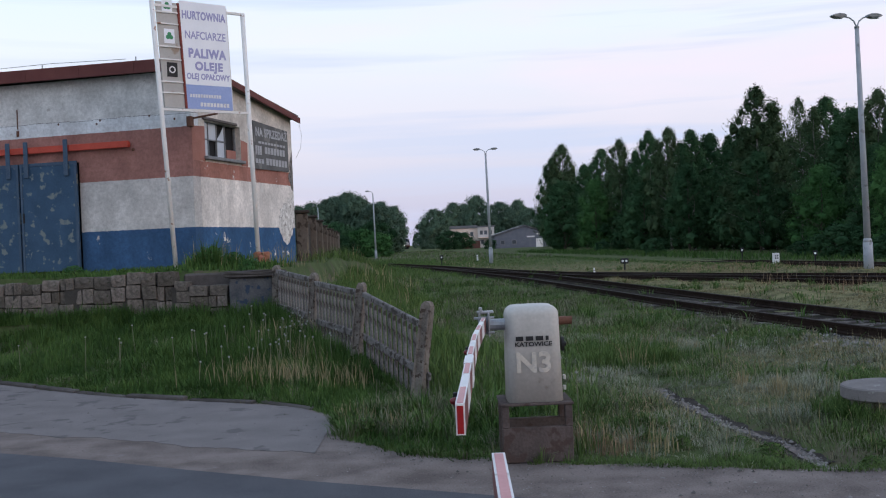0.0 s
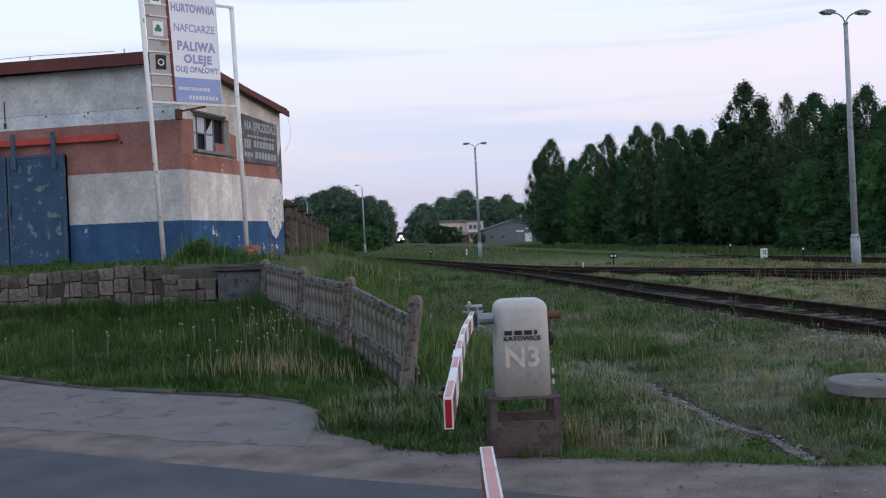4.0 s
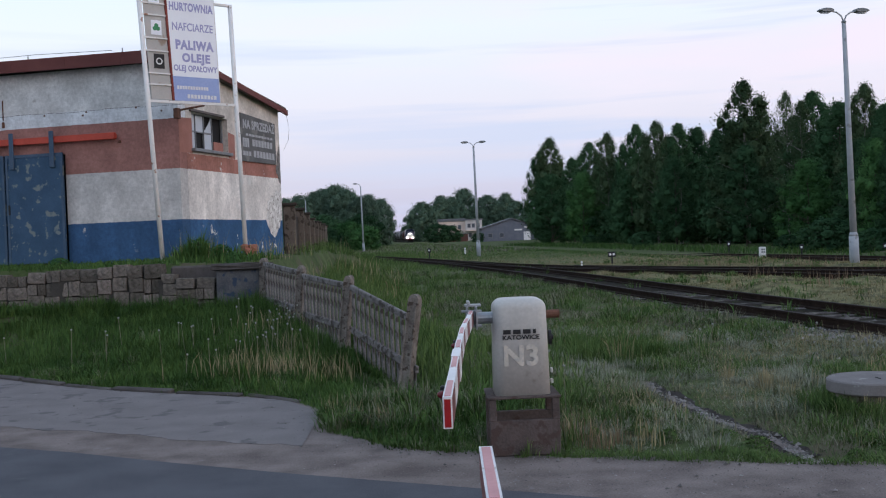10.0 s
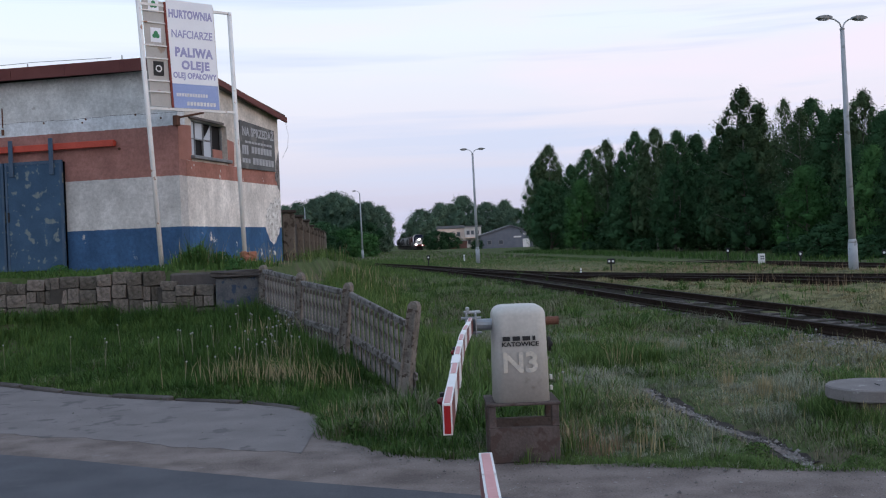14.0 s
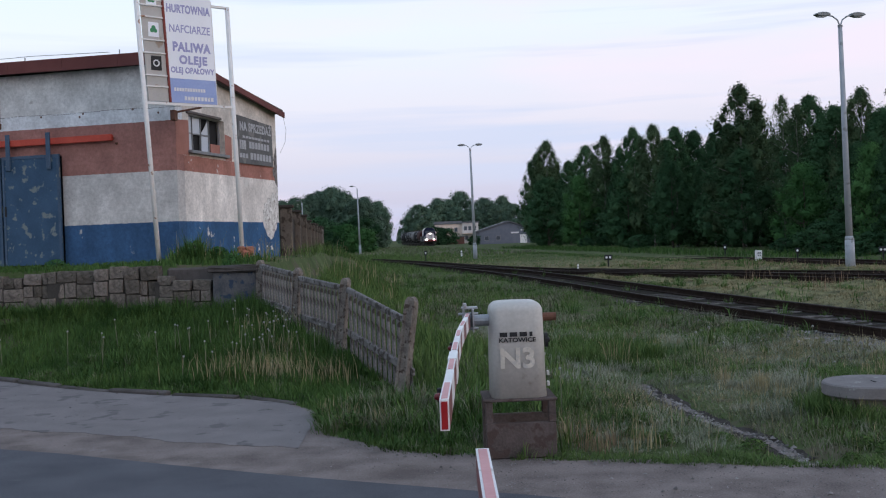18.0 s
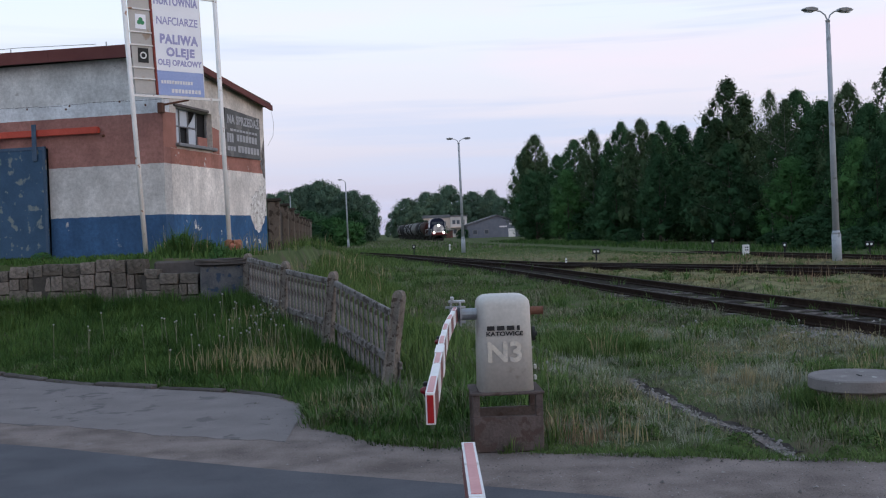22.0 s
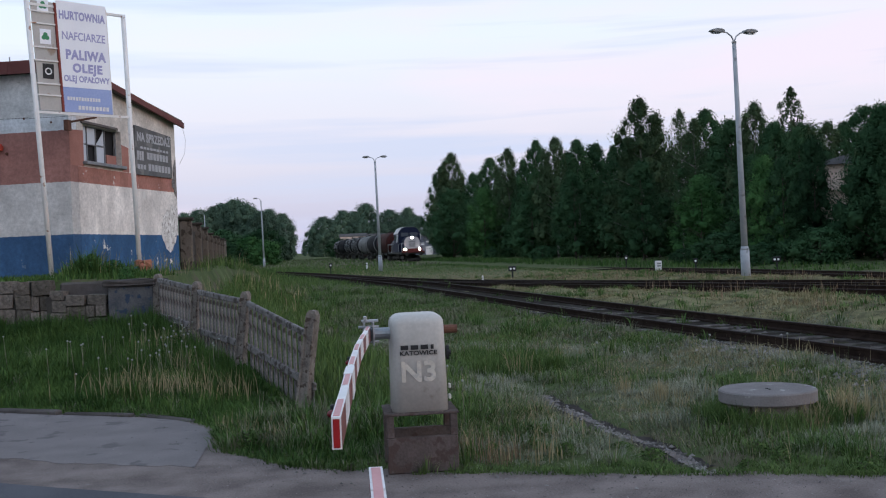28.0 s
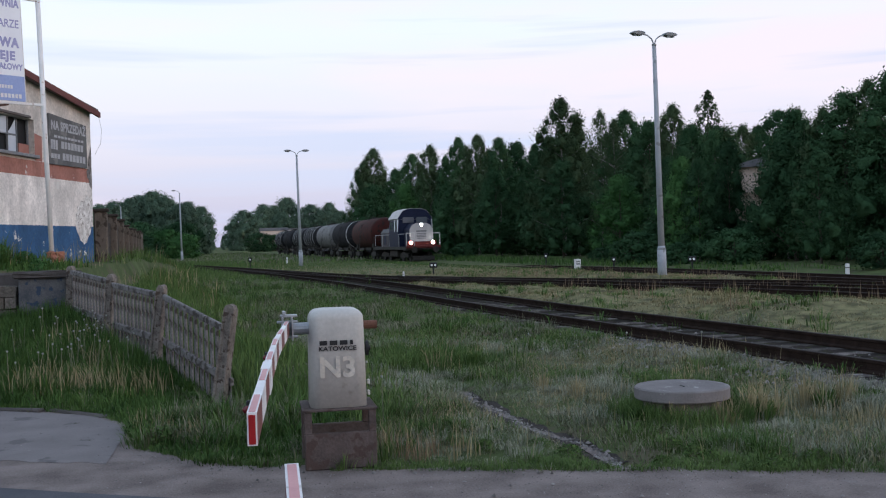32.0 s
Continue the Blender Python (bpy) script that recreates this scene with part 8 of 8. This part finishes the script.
    # brown seed heads in the rank grass behind the fence
    x, y = scatter(rng, 220, -3.8, -0.6, 22, 40)
    k = (x > fence_x(y) + 0.4) & (patchy(x, y, 0.5, 2) > 0.45) & ~in_building(x, y)
    x, y = x[k], y[k]
    blades("brown_seed_heads", x, y, land_z(x, y), rng.uniform(0.3, 0.75, len(x)), rng.uniform(0.010, 0.022, len(x)), rng.uniform(0.05, 0.35, len(x)), M_STRAW, rng, "brown seed heads over the rank grass", "dry stalks")
    # low mossy straw on the yard
    x, y = scatter(rng, 230000, 4.5, 22, 10, 52)
    k = off_tracks(x, y, 1.05) & keep(x, y) & (x < main_x(y) + 0.4) & (rng.random(len(x)) < 0.35 + 0.65 * patchy(x, y, 0.5, 3))
    x, y = x[k], y[k]
    sel = patchy(x, y, 0.8, 5) + rng.normal(0, 0.2, len(x)) > 0.45
    for q, m, nm, lb in ((sel, M_MOSS, "yard_moss", "low mossy growth of the railway yard"), (~sel, M_STRAW, "yard_grass", "short bleached grass of the railway yard")):
        xx, yy = x[q], y[q]
        blades(nm, xx, yy, land_z(xx, yy), (0.035 + 0.07 * patchy(xx, yy, 1.3, 2)) * rng.uniform(0.4, 1.5, len(xx)), rng.uniform(0.005, 0.010, len(xx)) * (0.8 + yy / 50), rng.uniform(0.5, 1.9, len(xx)), m, rng, lb, "grass")
    # low growth between the long grass and the first track
    x, y = scatter(rng, 60000, 0.0, 7.0, 16.5, 34)
    k = off_tracks(x, y, 1.3) & (x > fence_x(y) + 1.5) & (rng.random(len(x)) < np.interp(y, [17, 26, 34], [0.9, 0.7, 0.4]))
    x, y = x[k], y[k]
    q = patchy(x, y, 0.8, 4) + rng.normal(0, 0.25, len(x))
    for sel, m, nm, lb in ((q > 0.35, M_MEADOW, "low_meadow", "low fresh grass beside the first track"), (q <= 0.35, M_GRASS2, "low_grey_grass", "grey-green low grass beside the first track")):
        xx, yy = x[sel], y[sel]
        blades(nm, xx, yy, land_z(xx, yy), (0.04 + 0.12 * patchy(xx, yy, 0.6, 1)) * rng.uniform(0.5, 1.4, len(xx)), rng.uniform(0.009, 0.02, len(xx)), rng.uniform(0.2, 1.0, len(xx)), m, rng, lb, "grass")
    # leafy green clumps beside and between the rails
    x, y = scatter(rng, 900, 3.5, 20, 11, 52)
    k = off_tracks(x, y, 0.35) & keep(x, y) & (patchy(x, y, 1.1, 8) > 0.55) & (x < main_x(y) - 0.6)
    x, y = x[k], y[k]
    tufts("trackside_clumps", x, y, 30, rng.uniform(0.10, 0.22, len(x)), rng.uniform(0.10, 0.34, len(x)), 0.016, M_MEADOW, rng, "fresh green weed clumps beside the rails", "weeds", 0.8)
    # brown dock stalks and leafy clumps on the bank between the tracks
    x, y = scatter(rng, 5200, 9, 24, 20, 48)
    k = off_tracks(x, y, 0.8) & keep(x, y) & (patchy(x, y, 0.9, 11) > 0.66) & (x < main_x(y) - 0.6)
    x, y = x[k], y[k]
    blades("dock_stalks", x, y, land_z(x, y), rng.uniform(0.16, 0.50, len(x)), rng.uniform(0.010, 0.020, len(x)), rng.uniform(0.02, 0.30, len(x)), M_RUSTGRASS, rng, "brown dock stalks on the bank between the tracks", "dry stalks")
    x, y = scatter(rng, 1500, 6, 26, 14, 50)
    k = off_tracks(x, y, 0.8) & keep(x, y) & (patchy(x, y, 0.7, 14) > 0.62) & (x < main_x(y) - 0.6)
    x, y = x[k], y[k]
    tufts("bank_clumps", x, y, 34, rng.uniform(0.14, 0.36, len(x)), rng.uniform(0.08, 0.26, len(x)), 0.018, M_CLOVER, rng, "soft green weed clumps on the bank between the tracks", "weeds", 0.9)
    # rank dark grass on both sides of the main line
    y = rng.uniform(38, 150, 9000)
    x = main_x(y) + np.where(rng.random(9000) < 0.45, rng.uniform(-3.4, -1.5, 9000), rng.uniform(1.5, 6.5, 9000))
    blades("lineside_grass", x, y, land_z(x, y), rng.uniform(0.2, 0.55, 9000) * np.where(x < main_x(y), 0.28, np.interp(y, [38, 70], [0.5, 1.0])), rng.uniform(0.03, 0.07, 9000), rng.uniform(0.1, 0.6, 9000), M_GRASS, rng, "rank dark grass beside the main line", "grass")
    # weeds that stand up along the tracks
    x, y = scatter(rng, 5000, 4, 20, 12, 50)
    k = off_tracks(x, y, 0.9) & (patchy(x, y, 1.7, 6) > 0.86)
    x, y = x[k], y[k]
    blades("track_weeds", x, y, land_z(x, y), rng.uniform(0.1, 0.38, len(x)), rng.uniform(0.012, 0.03, len(x)), rng.uniform(0.1, 0.6, len(x)), M_GRASS, rng, "scattered green weeds between the tracks", "weeds")
    # dry stalks in tufts
    tx, ty, th = [], [], []
    rnd = random.Random(31)
    spots = [(-1.75, 12.7, 190, 0.55, 0.36), (-2.4, 13.0, 150, 0.5, 0.36), (-1.2, 12.4, 110, 0.4, 0.32), (-1.9, 13.8, 70, 0.6, 0.42), (-2.3, 15.2, 80, 0.6, 0.46), (-0.80, 10.0, 110, 0.45, 0.22), (-0.55, 9.4, 90, 0.35, 0.20), (-0.45, 10.5, 50, 0.3, 0.22),
             (1.05, 8.3, 30, 0.25, 0.30), (1.5, 8.0, 25, 0.3, 0.26), (2.3, 13.2, 25, 0.2, 0.4), (4.35, 8.9, 60, 0.18, 0.34), (5.0, 9.2, 50, 0.25, 0.34), (4.9, 11.6, 40, 0.5, 0.20), (6.0, 13.2, 22, 0.4, 0.26), (3.6, 8.75, 30, 0.12, 0.3),
             (-2.9, 19.6, 30, 0.5, 0.45), (-2.6, 21, 30, 0.8, 0.5), (-2.2, 24, 30, 1.2, 0.55)]
    for cx, cy, n, r, h in spots:
        for _ in range(n):
            tx.append(rnd.gauss(cx, r * 0.42))
            ty.append(rnd.gauss(cy, r * 0.42))
            th.append(h * rnd.uniform(0.5, 1.25))
    x, y = np.array(tx), np.array(ty)
    k = keep(x, y, 0.1)
    x, y, h = x[k], y[k], np.array(th)[k]
    blades("dry_stalks", x, y, land_z(x, y), h, rng.uniform(0.007, 0.013, len(x)), rng.uniform(0.02, 0.45, len(x)), M_STRAW, rng, "bleached dry stalks in tufts", "dry stalks")
    x, y = scatter(rng, 1300, 0.8, 9.0, 6.5, 18)
    k = keep(x, y, 0.3) & off_tracks(x, y, 1.1)
    x, y = x[k], y[k]
    blades("scattered_stalks", x, y, land_z(x, y), rng.uniform(0.10, 0.28, len(x)), np.full(len(x), 0.005), rng.uniform(0.02, 0.3, len(x)), M_STRAW, rng, "scattered dry stalks on the verge", "dry stalks")
    # tufts that hide the well's foot
    a = rng.uniform(0, 6.283, 3200)
    r = 0.40 + np.abs(rng.normal(0, 0.13, 3200))
    x, y = 3.80 + r * np.cos(a), 9.08 + r * np.sin(a)
    h = rng.uniform(0.12, 0.27, 3200)
    blades("well_grass", x, y, land_z(x, y), h, rng.uniform(0.006, 0.013, 3200), rng.uniform(0.1, 0.6, 3200), M_CLOVER, rng, "dark green tufts round the concrete well", "grass")
    x, y = np.array([3.98, 4.06, 4.42, 4.52, 4.62, 5.05, 5.22, 5.4, 5.6, 4.3, 3.3, 3.1]), np.array([8.62, 8.66, 8.95, 9.02, 8.9, 9.2, 9.3, 9.15, 9.4, 10.2, 10.6, 11.2])
    tufts("well_straw", x, y, 70, np.full(12, 0.10), np.array([0.34, 0.30, 0.36, 0.38, 0.3, 0.36, 0.36, 0.32, 0.36, 0.3, 0.3, 0.3]), 0.008, M_STRAW, rng, "bleached straw tufts beside the concrete well", "dry stalks", 0.35)
    tufts("well_clump", np.array([3.42, 3.36, 4.45, 5.2]), np.array([8.78, 8.9, 8.85, 9.1]), 160, np.full(4, 0.13), np.array([0.28, 0.26, 0.24, 0.26]), 0.012, M_GRASS, rng, "dense dark green clump beside the well", "weeds", 0.6)
    # weeds on the terrace under the workshop wall
    x = np.concatenate([rng.normal(-4.12, 0.20, 260), rng.normal(-3.25, 0.25, 140), rng.uniform(-9, -4.6, 4200), rng.uniform(-4.6, -2.8, 900)])
    y = np.concatenate([rng.normal(19.3, 0.35, 260), rng.normal(19.3, 0.4, 140), rng.uniform(17.8, 21, 4200), rng.uniform(17.7, 20.5, 900)])
    hh = np.concatenate([rng.uniform(0.12, 0.34, 260), rng.uniform(0.1, 0.30, 140), rng.uniform(0.03, 0.15, 4200), rng.uniform(0.05, 0.2, 900)])
    k = ~in_building(x, y) & (y > wall_y(x) + 0.3)
    x, y, hh = x[k], y[k], hh[k]
    blades("terrace_weeds", x, y, land_z(x, y), hh, rng.uniform(0.01, 0.03, len(x)), rng.uniform(0.1, 0.7, len(x)), M_GRASS, rng, "tall weeds under the workshop wall", "weeds")
    x = np.array([-4.25, -4.05, -4.35, -3.95, -4.15, -3.75, -3.5, -4.5])
    y = np.array([19.3, 19.1, 19.0, 19.5, 19.6, 19.4, 19.7, 19.2])
    tufts("terrace_tufts", x, y, 110, np.full(8, 0.18), np.array([0.62, 0.70, 0.42, 0.52, 0.6, 0.36, 0.4, 0.26]), 0.012, M_GRASS, rng, "dark green nettles and tall grass by the sign post", "weeds", 0.7)
    tufts("terrace_stalks", x[1:6], y[1:6], 7, np.full(5, 0.2), np.full(5, 0.8), 0.008, M_STRAW, rng, "dry stalks by the sign post", "dry stalks", 0.3)


def build_dandelions():
    rnd = random.Random(77)
    bm = bmesh.new()
    bm_ball(bm, (0, 0, 0), 0.0135, 10)
    puff = to_mesh("seed_head", bm, M_PUFF, True)
    bm = bmesh.new()
    bm_cyl(bm, (0, 0, 0), (0, 0, 1), 0.0045, 0.0035, 5)
    stem = to_mesh("stem", bm, M_GRASS2)
    spots = [(-2.15, 15.4, 0.35, 30), (-2.0, 13.8, 0.35, 12), (-3.3, 14.9, 0.35, 6), (-4.5, 14.7, 0.3, 4), (-1.6, 13.8, 0.3, 5), (-2.7, 13.3, 0.4, 4), (-5.6, 14.9, 0.4, 2), (2.9, 12.0, 0.4, 3), (1.3, 10.2, 0.3, 3), (4.6, 12.0, 0.3, 3)]
    for cx, cy, r, n in spots:
        for _ in range(n):
            x, y = rnd.gauss(cx, r), rnd.gauss(cy, r)
            if y < float(kerb_y(x)) + 0.3 or (x < -2.0 and y > float(wall_y(x)) - 0.3):
                continue
            h = rnd.uniform(0.34, 0.56)
            d = thing("dandelion", Matrix.Translation((x, y, float(land_z(x, y)) - 0.01)) @ Euler((rnd.uniform(-0.15, 0.15), rnd.uniform(-0.15, 0.15), 0)).to_matrix().to_4x4(), "dandelion gone to seed on a tall stem", "dandelion", "dandelions in the grass")
            shared("stem", stem, d, Matrix.Diagonal((1, 1, h, 1)))
            shared("seed_head", puff, d, Matrix.Translation((0, 0, h)))


build_grass()
build_dandelions()


# ---- what moves ----
def motions():
    rows_t = [0, 0.1, 0.3] + [float(k) for k in range(1, 32)] + [31.7, 31.9, 32]
    heading = math.atan2(-1.0, 0.0719)
    for k, car in enumerate([LOCO] + WAGONS):
        back = 7.2 if k == 0 else 14.4 + 13.3 * (k - 0.5)
        rows = []
        for t in rows_t:
            y = 84.4 + 11.75 * (32 - t) + back
            rows.append((t, Matrix.Translation((main_x(y), y, main_z(y) - 0.04)) @ Matrix.Rotation(heading, 4, "Z")))
        walk(car, rows)


motions()
